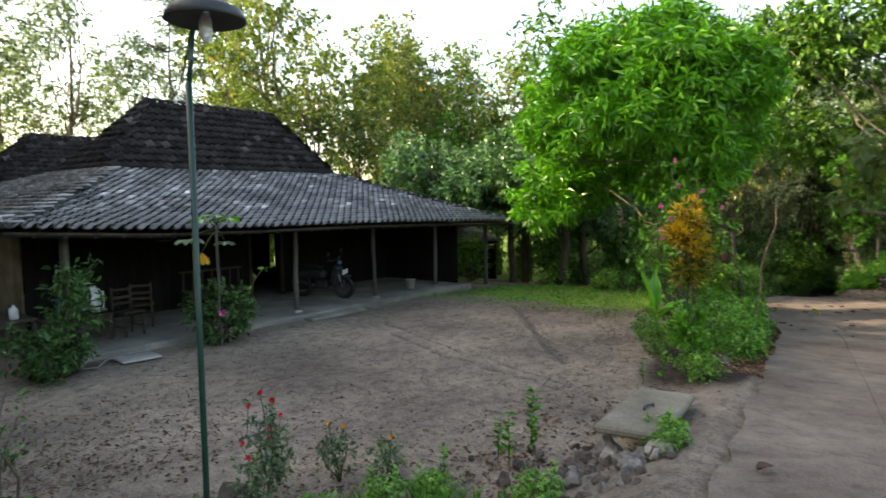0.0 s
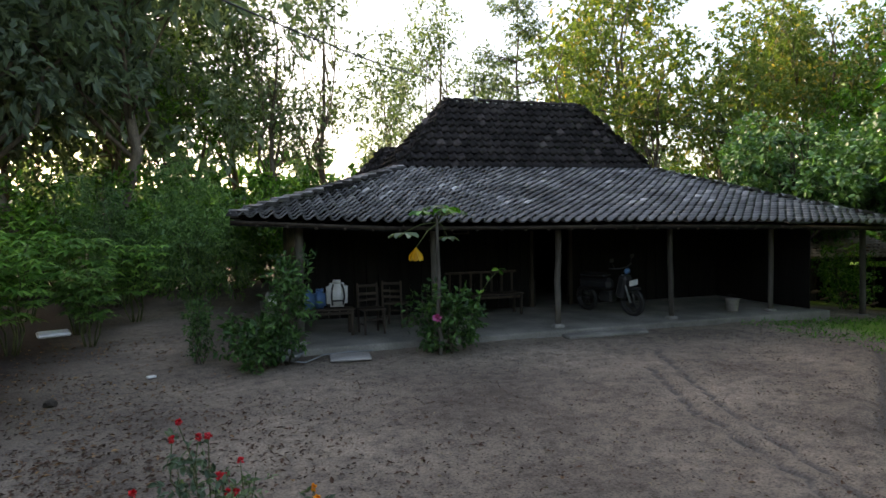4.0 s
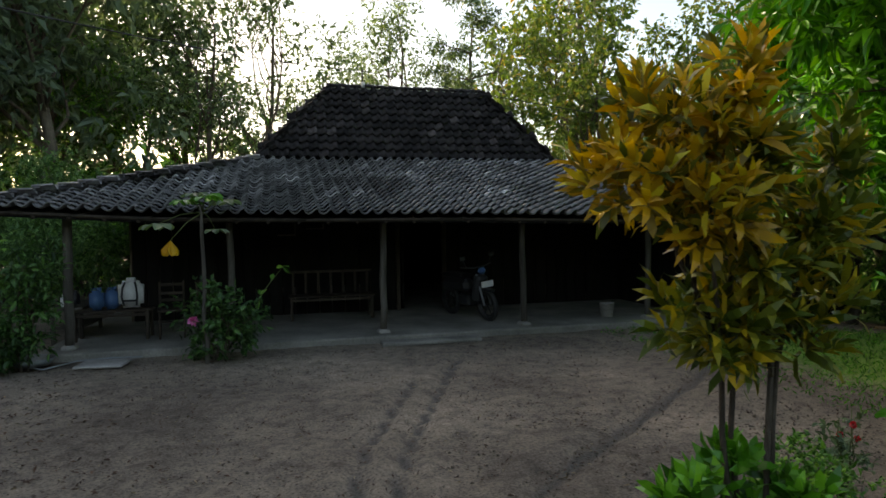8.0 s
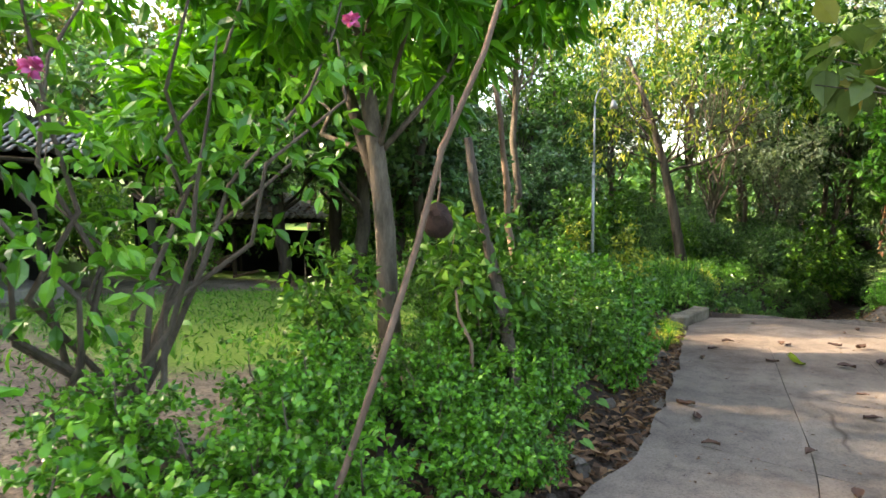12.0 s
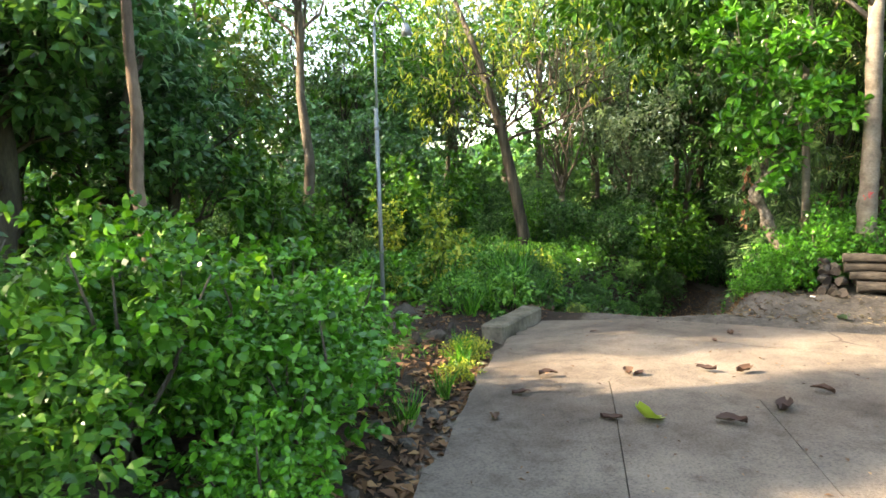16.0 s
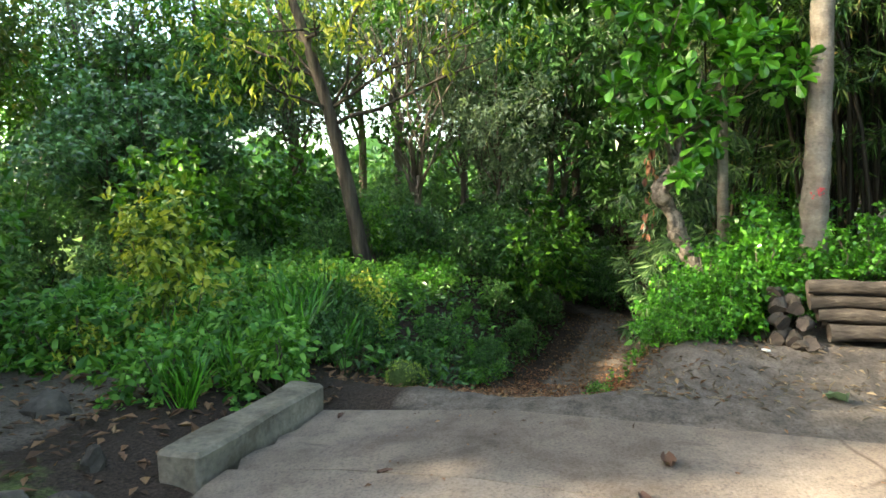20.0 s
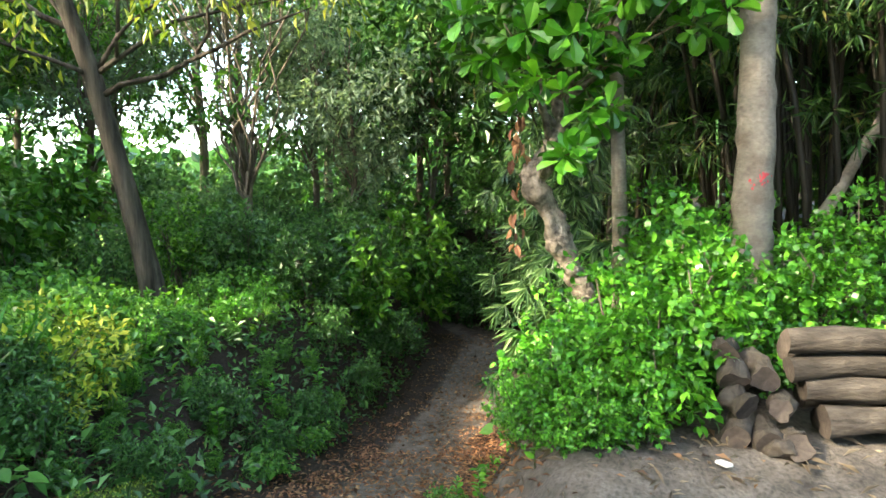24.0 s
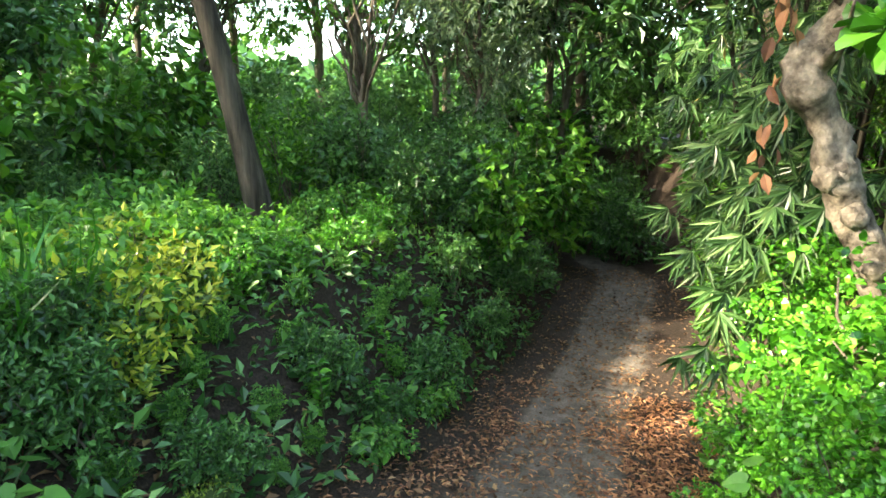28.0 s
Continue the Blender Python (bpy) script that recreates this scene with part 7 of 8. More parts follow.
for x, y, t, s in [(17.0, 13.2, 0, 0.9), (15.6, 17.5, 40, 1.2), (17.2, 19.0, 90, 1.3), (23.4, 16.6, 140, 1.0), (16.2, 21.5, 20, 1.4), (19, 22, 200, 1.5), (22, 20, 60, 1.4), (-5.0, 16.0, 10, 1.4), (-3.0, 24.0, 80, 1.5), (0.0, 24.5, 20, 1.4), (-6.5, 11.0, 60, 1.3), (3.0, 26.5, 10, 1.5), (25, 18.5, 60, 1.4), (27, 17.0, 160, 1.4), (16.6, 24.5, 60, 1.5), (13.5, 26.5, 120, 1.5), (-6, 6.0, 20, 1.3), (-8, 8, 90, 1.6), (20, 25, 10, 1.5), (24, 23, 200, 1.5), (1.5, 21, 20, 1.3), (2.6, 22.5, 90, 1.5), (0.4, 22.5, 200, 1.5), (-1, 24.2, 10, 2.2), (1.5, 24.6, 80, 2.2), (3.6, 25, 150, 2.2), (-3.2, 22.6, 220, 2.0), (5.2, 26.4, 300, 2.2)]:
    copy_thing(B_WILD, spot(x, y, t, s))


# ---- loose leaves and grit ----
def curled_leaf(seed, size, m, mat=None, label="dry curled brown leaf on the concrete"):
    r = random.Random(seed)
    v, f, n = [], [], 6
    for i in range(n):
        t = i / (n - 1)
        w = size * 0.36 * math.sin(math.pi * (0.08 + 0.88 * t)) ** 0.8
        for j in range(5):
            u = (j - 2) / 2
            v.append((u * w * (1 - 0.25 * abs(u)), size * (t - 0.5), size * (0.16 * u * u * (0.3 + t) + 0.07 * math.sin(4 * t + seed) + r.uniform(0, 0.1)) + 0.012))
    for i in range(n - 1):
        for j in range(4):
            q = i * 5 + j
            f.append((q, q + 1, q + 6, q + 5))
    return tagged(put("fallen_leaf", mesh_of("fallen_leaf", v, f, mat or M_FALLEN, True), None, label, m, category="leaf"), group="fallen leaves")


def road_z(x):
    return float(np.interp(x, ROAD_X, ROAD_Z)) + 0.01


dry = [curled_leaf(k, 0.17, pose(20.5 + 0.4 * k, 4.3 - 0.6 * k, road_z(20.5 + 0.4 * k), 0, 0, 40 + 70 * k)) for k in range(3)]
for x, y, t, s in [(19.9, 4.3, 30, 0.9), (19.3, 4.25, 120, 0.8), (19.65, 3.5, 10, 0.9), (20.45, 2.45, 80, 1.3), (19.95, 2.75, 200, 1.2), (21.4, 2.8, 60, 1.2), (23.13, 3.1, 100, 0.9), (21.0, 2.2, 150, 1.1), (17.8, 2.2, 20, 0.9), (16.3, 2.4, 70, 0.8), (15.9, 3.0, 200, 0.8), (17.0, 3.6, 10, 1.0), (16.6, 3.35, 300, 0.9), (15.6, 2.0, 100, 0.8), (22.5, 4.5, 30, 0.5), (23.3, 5.2, 90, 0.5), (4.35, 1.5, 60, 0.95), (18.7, 2.4, 0, 0.7), (20.9, 3.6, 60, 0.7), (22.6, 3.2, 120, 0.6)]:
    copy_thing(dry[int(x * 7) % 3], pose(x, y, road_z(x), 0, 0, t) @ Matrix.Scale(s, 4))
curled_leaf(9, 0.3, pose(19.75, 3.27, road_z(19.75) + 0.02, 25, 0, 60), M_LEAF_SUNNY, "large fallen yellow leaf on the concrete")
curled_leaf(10, 0.26, pose(24.84, 1.95, gz(24.84, 1.95) + 0.02, 0, 0, 110), M_LEAF_GREY, "pale green fallen leaf on the dirt")


def scatter(name, label, n, place, size, mat, seed, lift=0.012, shape=LEAF_SIMPLE, ratio=0.5, steep=0.25, flat=3.0, rise=0.0):
    rng = np.random.default_rng(seed)
    pos = place(rng, n)
    pos = np.column_stack([pos, land(pos[:, 0], pos[:, 1]) + lift + rise * rng.uniform(0, 1, len(pos)) ** 2])
    ax = np.column_stack([rng.normal(0, 1, (len(pos), 2)), rng.normal(0, steep, len(pos))])
    v, f = leaves_data(pos, ax, size * rng.uniform(0.5, 1.4, len(pos)), ratio, shape, rng, flat)
    put(name, mesh_of(name, v, f, mat), None, label, kind="stuff", category="litter")


def lane_spots(rng, n):
    x = rng.uniform(24.6, 37, n)
    return np.column_stack([x, np.interp(x, MID_X, MID_Y) + rng.normal(0, 1.0, n)])


def verge_spots(rng, n):
    x = rng.uniform(8.5, 21.5, n)
    return np.column_stack([x, np.interp(x, EDGE_X, EDGE_Y) + np.abs(rng.normal(0.25, 0.4, n))])


scatter("lane_litter", "brown leaf litter strewn over the lane", 9000, lane_spots, 0.06, M_LEAF_DRY, 1)
scatter("bank_litter", "rust-brown bamboo leaves along the lane edge", 4200, lambda g, n: (lambda x: np.column_stack([x, np.interp(x, MID_X, MID_Y) - np.abs(g.normal(0.75, 0.3, n))]))(g.uniform(25.6, 31, n)), 0.062, M_RUST, 11, 0.02, LEAF_SIMPLE, 0.35)
scatter("far_litter", "rust-brown leaves on the lane's other side", 1800, lambda g, n: (lambda x: np.column_stack([x, np.interp(x, MID_X, MID_Y) + np.abs(g.normal(0.7, 0.35, n))]))(g.uniform(25.4, 31, n)), 0.055, M_RUST, 12, 0.02, LEAF_SIMPLE, 0.35)
scatter("right_bank_creeper", "dark ground cover on the bamboo bank", 4500, lambda g, n: (lambda x: np.column_stack([x, np.interp(x, MID_X, MID_Y) - g.uniform(1.1, 3.2, n)]))(g.uniform(27, 37, n)), 0.1, M_LEAF_MID, 15, 0.04, LEAF_SIMPLE, 0.5, 0.7, 0.8, 0.3)
scatter("bank_creeper", "low dark creeper on the steep bank", 3500, lambda g, n: (lambda x: np.column_stack([x, np.interp(x, MID_X, MID_Y) + g.uniform(1.05, 2.9, n)]))(g.uniform(25.6, 35, n)), 0.11, M_LEAF_DARK, 14, 0.04, LEAF_SIMPLE, 0.5, 0.7, 0.8, 0.35)
scatter("straw", "pale straw and chips on the trodden dirt", 500, lambda g, n: np.column_stack([g.uniform(24.5, 26.1, n), g.uniform(0.8, 3.6, n)]), 0.09, M_STRAW, 13, 0.012, LEAF_SIMPLE, 0.1)
scatter("verge_litter", "dead leaves along the road verge", 3200, verge_spots, 0.11, M_LEAF_DRY, 2, 0.02)
scatter("yard_litter", "dark crumbs of leaf and bark on the yard", 11000, lambda g, n: np.column_stack([g.uniform(-1.5, 13, n), g.uniform(3.0, 10.8, n)]), 0.032, M_FALLEN, 3, 0.008)
scatter("yard_straw", "pale straw bits and chips on the yard", 2600, lambda g, n: np.column_stack([g.uniform(-1.5, 13, n), g.uniform(3.0, 10.8, n)]), 0.04, M_STRAW, 21, 0.008, LEAF_SIMPLE, 0.3)
scatter("side_litter", "dark fallen leaves on the purple-grey side ground", 3200, lambda g, n: np.column_stack([g.normal(1.6, 1.5, n), g.normal(6.2, 1.6, n)]), 0.055, M_FALLEN, 22, 0.01)
scatter("garden_litter", "leaf mould and chips in the garden bed", 1500, lambda g, n: np.column_stack([g.normal(4.2, 1.8, n), g.normal(3.7, 0.6, n)]), 0.06, M_LEAF_DRY, 4)
scatter("grove_litter", "brown leaves under the fruit trees", 3500, lambda g, n: np.column_stack([g.uniform(18.5, 27, n), g.uniform(5.8, 12, n)]), 0.1, M_LEAF_DRY, 5, 0.02)
scatter("path_litter", "dark leaf crumbs on the side path", 1800, lambda g, n: np.column_stack([g.normal(0.2, 1.1, n), g.uniform(5, 14, n)]), 0.06, M_LEAF_DRY, 6, 0.01)
scatter("lawn_grass", "short mown lawn grass", 16000, lambda g, n: np.column_stack([g.uniform(11.8, 21, n), g.uniform(5.6, 11.2, n)]), 0.07, M_LEAF_FRESH, 7, 0.0, LEAF_SIMPLE, 0.16, 1.6, 0.3)
scatter("undergrowth", "green ground cover below the trees", 9000, lambda g, n: np.column_stack([g.uniform(23.5, 40, n), 6.6 + np.abs(g.normal(0, 3.5, n)) + np.clip((g.uniform(0, 1, n)), 0, 1)]), 0.16, M_LEAF_MID, 8, 0.1, LEAF_SIMPLE, 0.45, 0.9, 0.8)
scatter("road_crumbs", "small leaf crumbs on the concrete", 700, lambda g, n: np.column_stack([g.uniform(15, 26, n), g.uniform(1.0, 5.2, n)]), 0.035, M_LEAF_DRY, 9, 0.07)


def grass_clump(m, seed):
    root = thing("grass_clump", "tall arching grass clump", "grass", m, "grass clumps")
    rng = np.random.default_rng(seed)
    n = 60
    a = rng.uniform(0, 6.3, n)
    ax = np.stack([np.cos(a) * 0.45, np.sin(a) * 0.45, np.ones(n)], -1)
    v, f = leaves_data(rng.normal(0, 0.07, (n, 3)) * (1, 1, 0), ax, rng.uniform(0.4, 0.95, n), 0.03, LEAF_BLADE, rng, 0.1)
    put("tuft", mesh_of("tuft", v, f, M_LEAF_FRESH), root)
    return root


g0 = grass_clump(spot(25.4, 6.9), 3)
for x, y, s in [(25.9, 7.1, 1.1), (24.6, 6.5, 0.9), (25.0, 6.8, 1.0), (26.3, 7.2, 1.2), (24.0, 6.6, 0.7), (25.6, 6.5, 0.8), (26.9, 7.3, 1.1), (20.8, 5.3, 0.35), (20.3, 5.1, 0.4), (19.7, 4.9, 0.35), (21.3, 5.6, 0.35), (18.9, 4.75, 0.4), (24.2, 7.4, 0.8), (23.4, 6.6, 0.6)]:
    copy_thing(g0, spot(x, y, x * 77 % 360, s))

r = random.Random(31)
for k in range(26):
    x = r.uniform(1.6, 3.5)
    y = 5.2 - (x - 1.6) * 0.95 + r.uniform(-0.35, 0.2)
    copy_thing(g0, spot(x, y, r.uniform(0, 360), r.uniform(0.16, 0.3)))


def broad_weed(m, seed):
    root = thing("broad_leaved_weed", "low weed with a few large heart-shaped leaves", "weed", m, "broad weeds")
    rng = np.random.default_rng(seed)
    for k in range(6):
        a, o, h = k * 1.05 + rng.uniform(-0.3, 0.3), rng.uniform(0.1, 0.22), rng.uniform(0.16, 0.36)
        e = np.array((math.cos(a) * o, math.sin(a) * o, h))
        tube("stalk", [(0, 0, -0.02), tuple(e * (0.5, 0.5, 0.7)), tuple(e)], [0.006, 0.005, 0.004], M_STEM, root, 5)
        v, f = leaves_data(e[None], np.array([(math.cos(a), math.sin(a), -0.35)]), rng.uniform(0.12, 0.17), 0.9, LEAF_HEART, rng, 1.5)
        put("leaf", mesh_of("leaf", v, f, M_LEAF_BANK), root)
    return root


bw = broad_weed(spot(25.7, 6.3), 5)
for x, y, s in [(25.95, 6.55, 0.8), (28.1, 5.75, 0.8), (29.2, 5.9, 0.8), (26.7, 3.35, 0.7), (27.0, 3.5, 0.6), (15.55, 3.95, 0.9), (14.7, 3.6, 0.8), (13.7, 3.3, 0.7), (16.6, 4.4, 0.8), (17.4, 4.9, 0.8), (25.2, 6.2, 1.0)]:
    copy_thing(bw, spot(x, y, x * 91 % 360, s))
rng = np.random.default_rng(77)
n = 26
v, f = leaves_data(np.column_stack([rng.normal(-0.12, 0.03, n), rng.normal(0.66, 0.04, n), rng.uniform(0.75, 1.9, n)]), np.column_stack([rng.normal(0, 0.3, (n, 2)), np.full(n, -1.0)]), rng.uniform(0.08, 0.15, n), 0.5, LEAF_OVAL, rng)
put("dead_leaves", mesh_of("dead_leaves", v, f, M_RUST), bpy.data.objects["cashew_tree"], "dead brown leaves caught on the branch")


def gravel():
    """A spread of small stones trodden into the yard."""
    rng = np.random.default_rng(55)
    n = 1500
    x, y = rng.normal(10.0, 1.3, n), rng.normal(5.4, 0.75, n)
    z = land(x, y)
    s = rng.uniform(0.006, 0.02, n)
    octa = np.array([(1, 0, 0), (0, 1, 0), (-1, 0, 0), (0, -1, 0), (0, 0, 0.7), (0, 0, -0.7)])
    v = (octa[None] * rng.uniform(0.6, 1.3, (n, 6, 1)) * s[:, None, None] + np.stack([x, y, z + s * 0.3], -1)[:, None]).reshape(-1, 3)
    tri = [(0, 1, 4), (1, 2, 4), (2, 3, 4), (3, 0, 4), (1, 0, 5), (2, 1, 5), (3, 2, 5), (0, 3, 5)]
    put("gravel", mesh_of("gravel", v, [tuple(6 * i + k for k in t) for i in range(n) for t in tri], M_PEBBLE), None, "loose small stones on the bare yard", kind="stuff", category="gravel")


gravel()

# ---- things on the veranda ----
def chair(m, label):
    root = thing("wooden_chair", label, "chair", m, "veranda chairs")
    part("seat", box(0.42, 0.4, 0.035, 0, 0, 0.42), M_WOOD, root)
    for x in (-0.18, 0.18):
        part("leg", box(0.035, 0.035, 0.42, x, -0.17, 0), M_WOOD, root)
        part("back_leg", box(0.035, 0.035, 0.88, x, 0.18, 0, rx=-3), M_WOOD, root)
        part("stretcher", box(0.025, 0.34, 0.025, x, 0, 0.16), M_WOOD, root)
    for z in (0.55, 0.66, 0.8):
        part("back_slat", box(0.36, 0.02, 0.05, 0, 0.2 + 0.05 * (z - 0.4), z), M_WOOD, root)
    part("front_rail", box(0.34, 0.025, 0.03, 0, -0.17, 0.25), M_WOOD, root)
    return root


c0 = chair(pose(4.92, 12.25, 0.1, 0, 0, 8), "plain old wooden chair on the veranda")
copy_thing(c0, pose(5.5, 12.9, 0.1, 0, 0, 150))


def bench(m, w, d, h, label, back=0.0):
    root = thing("bench", label, "bench", m, "veranda benches")
    for k in range(3):
        part("seat_board", box(w, d / 3 - 0.012, 0.03, 0, (k - 1) * d / 3, h - 0.03), M_WOOD, root)
    for x in (-w / 2 + 0.06, w / 2 - 0.06):
        for y in (-d / 2 + 0.04, d / 2 - 0.04):
            part("leg", box(0.05, 0.05, h - 0.03, x, y, 0), M_WOOD, root)
    part("rail", box(w - 0.12, 0.03, 0.05, 0, -d / 2 + 0.04, h - 0.1), M_WOOD, root)
    if back:
        for k in range(7):
            part("back_slat", box(0.05, 0.02, back, -w / 2 + 0.1 + k * (w - 0.2) / 6, d / 2 - 0.02, h), M_WOOD, root)
        part("back_rail", box(w, 0.03, 0.05, 0, d / 2 - 0.02, h + back), M_WOOD, root)


bench(pose(4.05, 12.35, 0.1), 1.15, 0.42, 0.47, "rough wooden bench holding cans and a sprayer")
bench(pose(7.55, 13.5, 0.1), 1.6, 0.45, 0.45, "long slatted wooden bench against the wall", 0.4)


def sprayer(m):
    root = thing("knapsack_sprayer", "white plastic knapsack sprayer with dark straps", "sprayer", m)
    bm = bmesh.new()
    bmesh.ops.create_cube(bm, size=1.0)
    bmesh.ops.scale(bm, vec=(0.36, 0.2, 0.42), verts=bm.verts[:])
    bmesh.ops.bevel(bm, geom=bm.edges[:], offset=0.06, segments=3, affect="EDGES")
    for v in bm.verts:
        v.co.x *= 1.06 - 0.35 * abs(v.co.z - 0.05)
    part("tank", bm, M_WHITE, root, m=pose(0, 0, 0.23), smooth=True)
    tube("cap", [(0, 0, 0.43), (0, 0, 0.49)], 0.07, M_WHITE, root, 12)
    for x in (-0.09, 0.09):
        tube("strap", [(x, -0.1, 0.06), (x * 1.25, -0.15, 0.2), (x * 1.1, -0.14, 0.34), (x * 0.8, -0.09, 0.42)], 0.016, M_RUBBER, root, 5, label="black strap")
    part("belt", box(0.2, 0.02, 0.03, 0, -0.115, 0.12, 0.004), M_RUBBER, root)


sprayer(pose(4.32, 12.3, 0.58))


def jerrycan(m):
    root = thing("jerrycan", "blue plastic jerrycan on the bench", "can", m, "jerrycans")
    bm = bmesh.new()
    bmesh.ops.create_cube(bm, size=1.0)
    bmesh.ops.scale(bm, vec=(0.2, 0.2, 0.3), verts=bm.verts[:])
    bmesh.ops.bevel(bm, geom=bm.edges[:], offset=0.04, segments=2, affect="EDGES")
    part("body", bm, M_BLUE, root, m=pose(0, 0, 0.15), smooth=True)
    tube("neck", [(0.04, 0, 0.29), (0.04, 0, 0.35)], 0.03, M_BLUE, root, 10)
    tube("handle", [(-0.06, 0, 0.29), (-0.06, 0, 0.33), (0.0, 0, 0.33), (0.01, 0, 0.29)], 0.012, M_BLUE, root, 6)
    return root


j0 = jerrycan(pose(3.82, 12.3, 0.58, 0, 0, 10))
copy_thing(j0, pose(4.03, 12.36, 0.58, 0, 0, -15))


def bucket(m):
    root = thing("bucket", "pale grey plastic bucket on the veranda floor", "bucket", m)
    v, f, n = [], [], 18
    for rad, z in ((0.0, 0.0), (0.11, 0.0), (0.14, 0.25), (0.15, 0.255), (0.13, 0.25), (0.1, 0.02), (0.0, 0.02)):
        v += [(rad * math.cos(2 * math.pi * k / n), rad * math.sin(2 * math.pi * k / n), z) for k in range(n)]
    for i in range(6):
        f += [(i * n + k, i * n + (k + 1) % n, (i + 1) * n + (k + 1) % n, (i + 1) * n + k) for k in range(n)]
    put("pail", mesh_of("pail", v, f, M_CEMENT, True), root)
    tube("bail", [(0.14 * math.cos(a), 0.02, 0.24 + 0.1 * math.sin(a)) for a in np.linspace(0, math.pi, 9)], 0.004, M_DARK, root, 5, label="wire bail")


bucket(pose(12.45, 11.95, 0.1))


def motorbike(m):
    root = thing("motorbike", "dark underbone motorbike parked on the veranda", "motorbike", m)
    for y, name in ((-0.6, "front_wheel"), (0.6, "rear_wheel")):
        ring = [(0, y + 0.25 * math.cos(a), 0.28 + 0.25 * math.sin(a)) for a in np.linspace(0, 2 * math.pi, 21)]
        wheel = tube(name, ring, 0.045, M_RUBBER, root, 8)
        tube("rim", [(0, y + 0.19 * math.cos(a), 0.28 + 0.19 * math.sin(a)) for a in np.linspace(0, 2 * math.pi, 21)], 0.015, M_DARK, wheel, 6)
        for k in range(6):
            a = k * math.pi / 3
            tube("spoke", [(0, y, 0.28), (0, y + 0.19 * math.cos(a), 0.28 + 0.19 * math.sin(a))], 0.008, M_DARK, wheel, 4)
    for x in (-0.07, 0.07):
        tube("fork", [(x, -0.6, 0.28), (x, -0.45, 0.85)], 0.022, M_GALV, root, 6)
    bm = box(0.26, 0.2, 0.5, 0, -0.33, 0.35, 0.05, rx=18)
    part("leg_shield", bm, M_DARK, root)
    part("body", box(0.24, 0.85, 0.26, 0, 0.3, 0.48, 0.08), M_DARK, root)
    part("saddle", box(0.25, 0.7, 0.09, 0, 0.32, 0.74, 0.035), M_RUBBER, root)
    part("engine", box(0.22, 0.35, 0.22, 0, 0.02, 0.24, 0.04), M_DARK, root)
    part("headlamp", box(0.16, 0.1, 0.11, 0, -0.52, 0.85, 0.04), M_BLUE, root, "dull bluish headlamp")
    tube("handlebar", [(-0.34, -0.36, 1.0), (-0.1, -0.44, 0.97), (0.1, -0.44, 0.97), (0.34, -0.36, 1.0)], 0.014, M_DARK, root, 6)
    for x in (-0.32, 0.32):
        tube("mirror_stalk", [(x * 0.75, -0.4, 1.0), (x, -0.42, 1.14)], 0.007, M_DARK, root, 5)
        part("mirror", box(0.12, 0.02, 0.07, x, -0.42, 1.13, 0.008), M_DARK, root)
    part("number_plate", box(0.26, 0.01, 0.11, 0, -0.66, 0.62, 0.004), M_WHITE, root, "pale number plate")
    part("front_mudguard", box(0.12, 0.42, 0.05, 0, -0.6, 0.54, 0.02), M_DARK, root)
    tube("exhaust", [(0.12, 0.0, 0.25), (0.14, 0.4, 0.28), (0.15, 0.8, 0.36)], [0.025, 0.035, 0.045], M_GALV, root, 8)


motorbike(pose(10.05, 12.75, 0.1, 0, -6, 18))
# hose lying by the slab
tagged(tube("hose", [(3.3, 10.75, 0.04), (3.6, 10.55, 0.03), (3.9, 10.9, 0.05), (4.3, 11.05, 0.04), (4.7, 11.0, 0.04)], 0.01, M_GALV, None, 6), "pale garden hose lying on the earth", "hose")
basin = thing("basin", "shallow grey basin beside the bush", "basin", pose(3.35, 10.95, 0.02))
bv, bf, n = [], [], 16
for rad, z in ((0.0, 0.0), (0.2, 0.0), (0.28, 0.1), (0.26, 0.1), (0.19, 0.02), (0.0, 0.02)):
    bv += [(rad * math.cos(2 * math.pi * k / n), rad * math.sin(2 * math.pi * k / n), z) for k in range(n)]
for i in range(5):
    bf += [(i * n + k, i * n + (k + 1) % n, (i + 1) * n + (k + 1) % n, (i + 1) * n + k) for k in range(n)]
put("bowl", mesh_of("bowl", bv, bf, M_GALV, True), basin)
husk = bmesh.new()
bmesh.ops.create_icosphere(husk, subdivisions=3, radius=0.15)
for v in husk.verts:
    v.co *= 1 + 0.12 * noise.noise(v.co * 25)
    v.co.z *= 0.85
tagged(part("coconut_husk", husk, M_BARK_DARK, None, "brown fibrous coconut husk on the earth", spot(2.2, 4.85, dz=0.1)), category="husk")
tagged(part("white_sack", box(0.5, 0.3, 0.06, -0.32, 13.3, gz(-0.32, 13.3) + 0.25, 0.03, rz=20, rx=8), M_WHITE, None, "white plastic sack among the weeds"), category="sack")
tagged(part("white_scrap", box(0.12, 0.08, 0.03, 1.55, 10.4, 0.02, 0.01, rz=30), M_WHITE, None, "white scrap of plastic on the ground"), category="scrap")


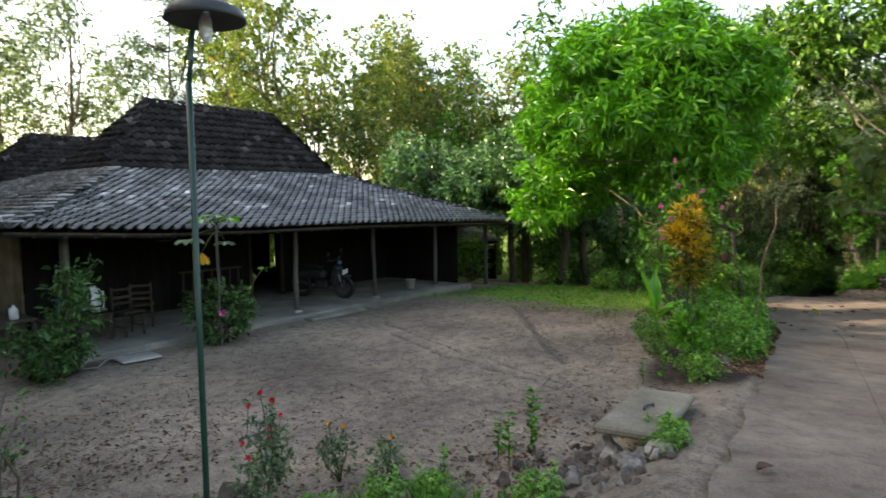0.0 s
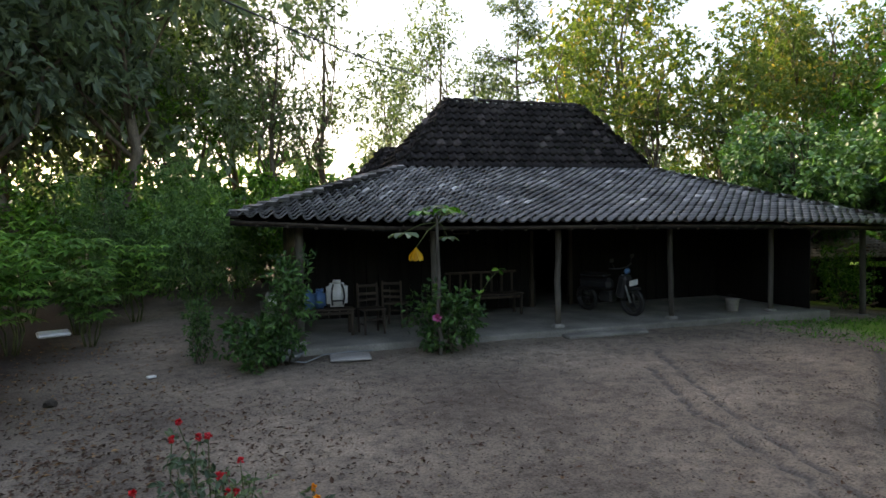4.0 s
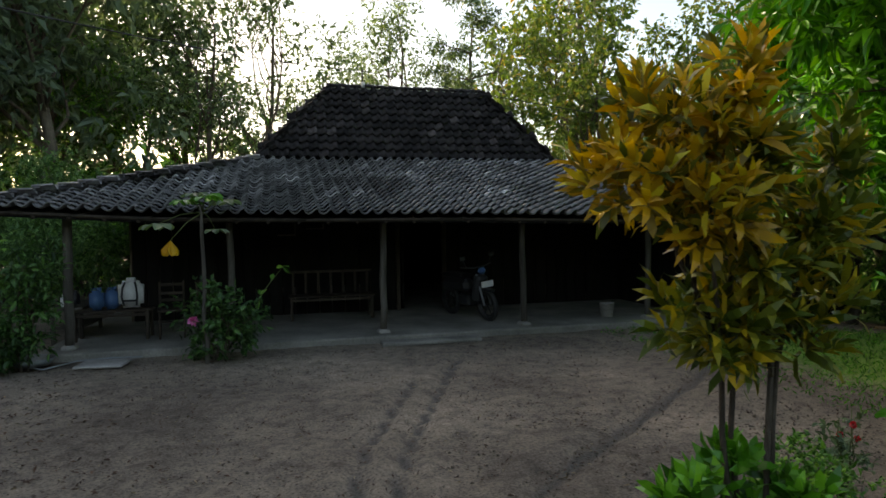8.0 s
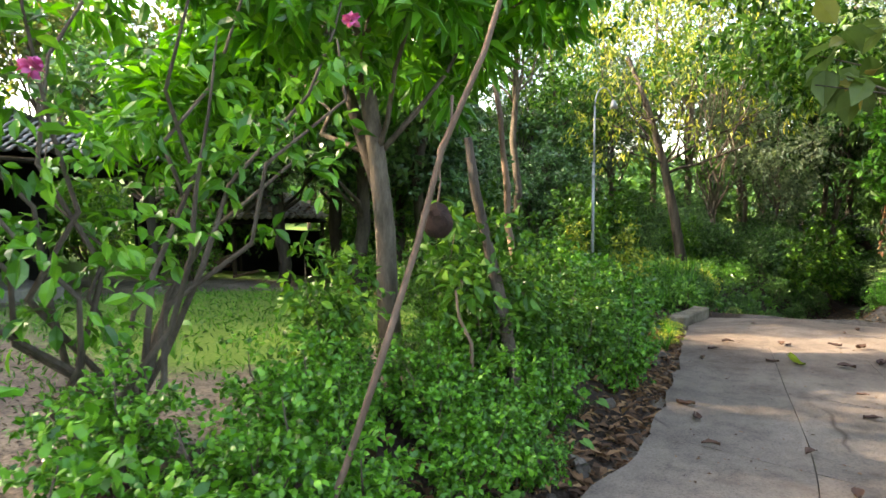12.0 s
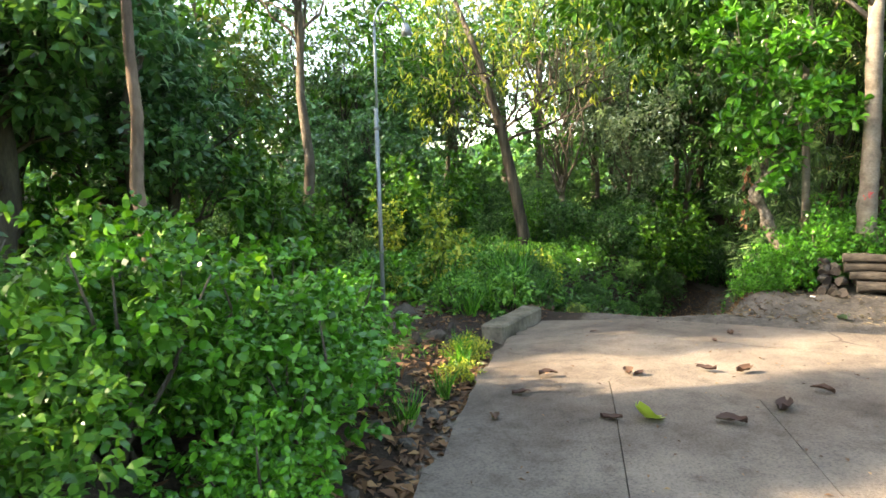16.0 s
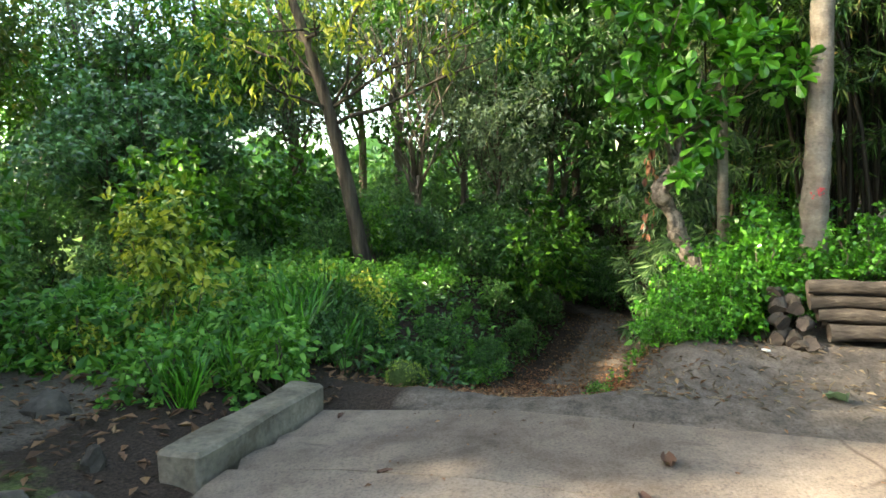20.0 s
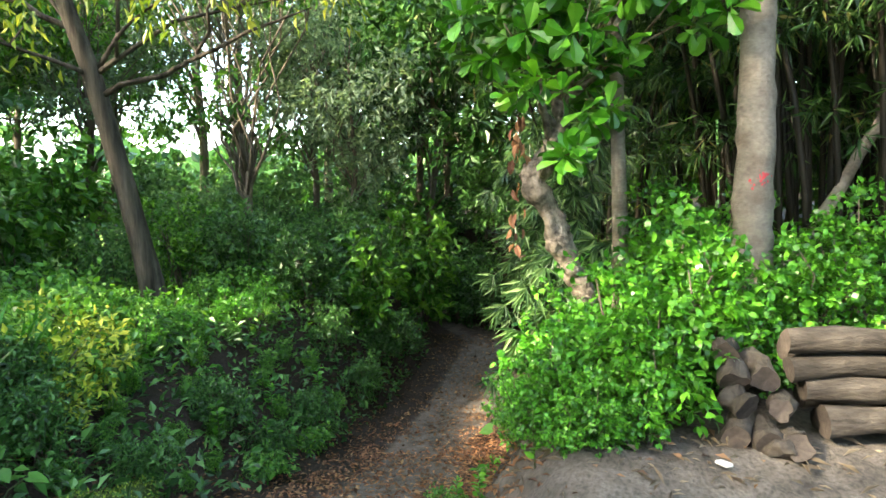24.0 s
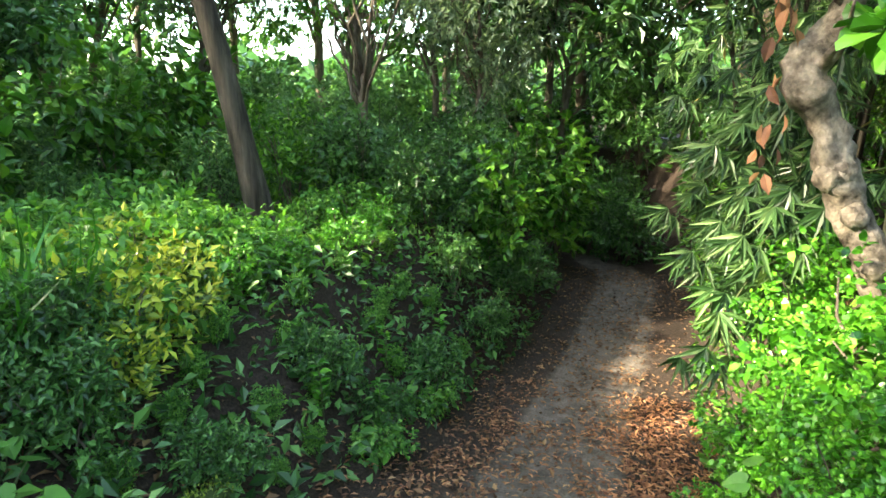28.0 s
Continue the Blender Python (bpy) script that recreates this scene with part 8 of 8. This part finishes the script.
# ---- outbuildings ----
def shed():
    root = thing("shed", "low open shed with a leaf-strewn red tile roof", "shed", pose(0, 0, 0))
    tiled_slope((17.8, 15.3, 0.8), (22.1, 15.3, 0.74), (17.8, 17.6, 1.55), (22.1, 17.6, 1.5), root, None, 0, 12, mat=M_TILE_RED)
    underside([(17.8, 15.35, 0.78), (22.1, 15.35, 0.72), (22.1, 17.6, 1.47), (17.8, 17.6, 1.52)], root, M_BOARD_SHADED)
    for x in (17.95, 19.3, 20.7, 22.0):
        for y, h in ((15.45, 0.75), (17.5, 1.42)):
            part("post", box(0.08, 0.08, h - gz(x, y) + 0.05, x, y, gz(x, y) - 0.1), M_TIMBER, root)
    part("back_wall", box(4.2, 0.05, 2.3, 19.95, 17.55, -0.85), M_BOARD_SHADED, root)
    part("side_wall", box(0.05, 2.0, 1.4, 22.05, 16.5, -1.0), M_BOARD_SHADED, root)
    rng = np.random.default_rng(2)
    n = 500
    u, w = rng.uniform(17.9, 22, n), rng.uniform(0, 1, n)
    v, f = leaves_data(np.stack([u, 15.3 + 2.3 * w, 0.86 + 0.74 * w], -1), rng.normal(0, 1, (n, 3)) * (1, 1, 0.2), 0.14 * rng.uniform(0.5, 1.3, n), 0.5, LEAF_SIMPLE, rng, 2.0)
    put("roof_leaves", mesh_of("roof_leaves", v, f, M_LEAF_DRY), root, "dead leaves lying on the roof")
    tagged(bpy.data.objects["roof_leaves"], kind="stuff")


shed()
r = random.Random(77)
for k in range(7):
    x, y = r.uniform(17.2, 18.6), r.uniform(13.4, 14.8)
    ob = tube("firewood", bent((x, y, gz(x, y) + 0.05 + 0.05 * k), (x + r.uniform(0.6, 1.4), y + r.uniform(-0.3, 0.3), gz(x, y) + 0.1 + 0.06 * k), 4, 0.04, k), 0.03, M_STICK, None, 6, 0.1, k)
    tagged(ob, "pale dry branch on the firewood heap", "firewood", "firewood")


def back_house():
    root = thing("back_house", "second dark-roofed house behind the first", "house", pose(0, 0, 0))
    tiled_slope((6.3, 23.4, 3.1), (13.7, 23.4, 3.1), (8.0, 25.0, 4.85), (12.0, 25.0, 4.85), root, None, 0, 21, mat=M_TILE_OLD)
    tiled_slope((6.3, 26.6, 3.1), (6.3, 23.4, 3.1), (8.0, 25.02, 4.85), (8.0, 25.0, 4.85), root, None, 0, 22, mat=M_TILE_OLD)
    underside([(6.3, 26.6, 3.1), (13.7, 26.6, 3.1), (12.0, 25.0, 4.83), (8.0, 25.0, 4.83)], root, M_TILE_OLD, 0.0, "roof_back")
    underside([(6.3, 23.4, 3.1), (13.7, 23.4, 3.1), (12.0, 25.0, 4.8), (8.0, 25.0, 4.8)], root, M_BOARD_SHADED)
    underside([(13.7, 23.4, 3.1), (13.7, 26.6, 3.1), (12.0, 25.0, 4.83)], root, M_TILE_OLD, 0.0, "roof_end")
    part("wall", box(7.0, 3.0, 3.1, 10.0, 25.0, 0.0), M_BOARD_SHADED, root)
    cap_row((8.0, 25.0, 4.9), (12.0, 25.0, 4.9), root, 0.3, 3)


back_house()


# clutter at the end of the veranda
def low_rack():
    root = thing("low_rack", "low wooden rack beside the house end", "rack", pose(3.3, 13.2, 0.0))
    part("top", box(0.5, 1.3, 0.05, 0, 0, 0.55), M_POST, root)
    part("shelf", box(0.46, 1.26, 0.03, 0, 0, 0.25), M_POST, root)
    for x in (-0.2, 0.2):
        for y in (-0.58, 0.58):
            part("leg", box(0.06, 0.06, 0.55, x, y, -0.02), M_POST, root)


low_rack()


def jug(x, y, z, rad, h, mat, label):
    v, f, n = [], [], 14
    prof = [(0.85, 0), (1.0, 0.12), (1.0, 0.6), (0.75, 0.78), (0.38, 0.86), (0.38, 1.0)]
    for q, u in prof:
        v += [(q * rad * math.cos(2 * math.pi * k / n), q * rad * math.sin(2 * math.pi * k / n), u * h) for k in range(n)]
    for i in range(len(prof) - 1):
        f += [(i * n + k, i * n + (k + 1) % n, (i + 1) * n + (k + 1) % n, (i + 1) * n + k) for k in range(n)]
    f += [tuple(range(n - 1, -1, -1)), tuple(range(len(v) - n, len(v)))]
    tagged(put("jug", mesh_of("jug", v, f, mat, True), None, label, pose(x, y, z), category="jug"), group="rack jugs")


jug(3.25, 12.75, 0.6, 0.07, 0.24, M_WHITE, "white plastic jug on the rack")
jug(3.3, 13.1, 0.6, 0.07, 0.22, M_DARK, "small dark pot on the rack")
jug(3.2, 13.5, 0.6, 0.06, 0.2, M_CEMENT, "small grey jar on the rack")

# slanting stem behind the pale tree, and scraps at the foot of the log pile
tagged(tube("slanting_stem", bent((29.5, 1.0, -0.75), (29.5, -0.5, 1.9), 7, 0.02, 33), [0.07, 0.066, 0.062, 0.058, 0.054, 0.05, 0.046, 0.04], M_BARK_PALE, None, 8), "bare grey stem slanting out of the bamboo", "stem")
copy_thing(stones[2], pose(25.95, 2.0, gz(25.95, 2.0) + 0.04, 0, 0, 50) @ Matrix.Scale(0.7, 4))
tagged(part("scrap", box(0.08, 0.05, 0.02, 0, 0, 0, 0.008), M_WHITE, None, m=pose(25.8, 2.3, gz(25.8, 2.3) + 0.01, 6, 4, 30)), "crumpled white scrap lying on the earth", "litter")
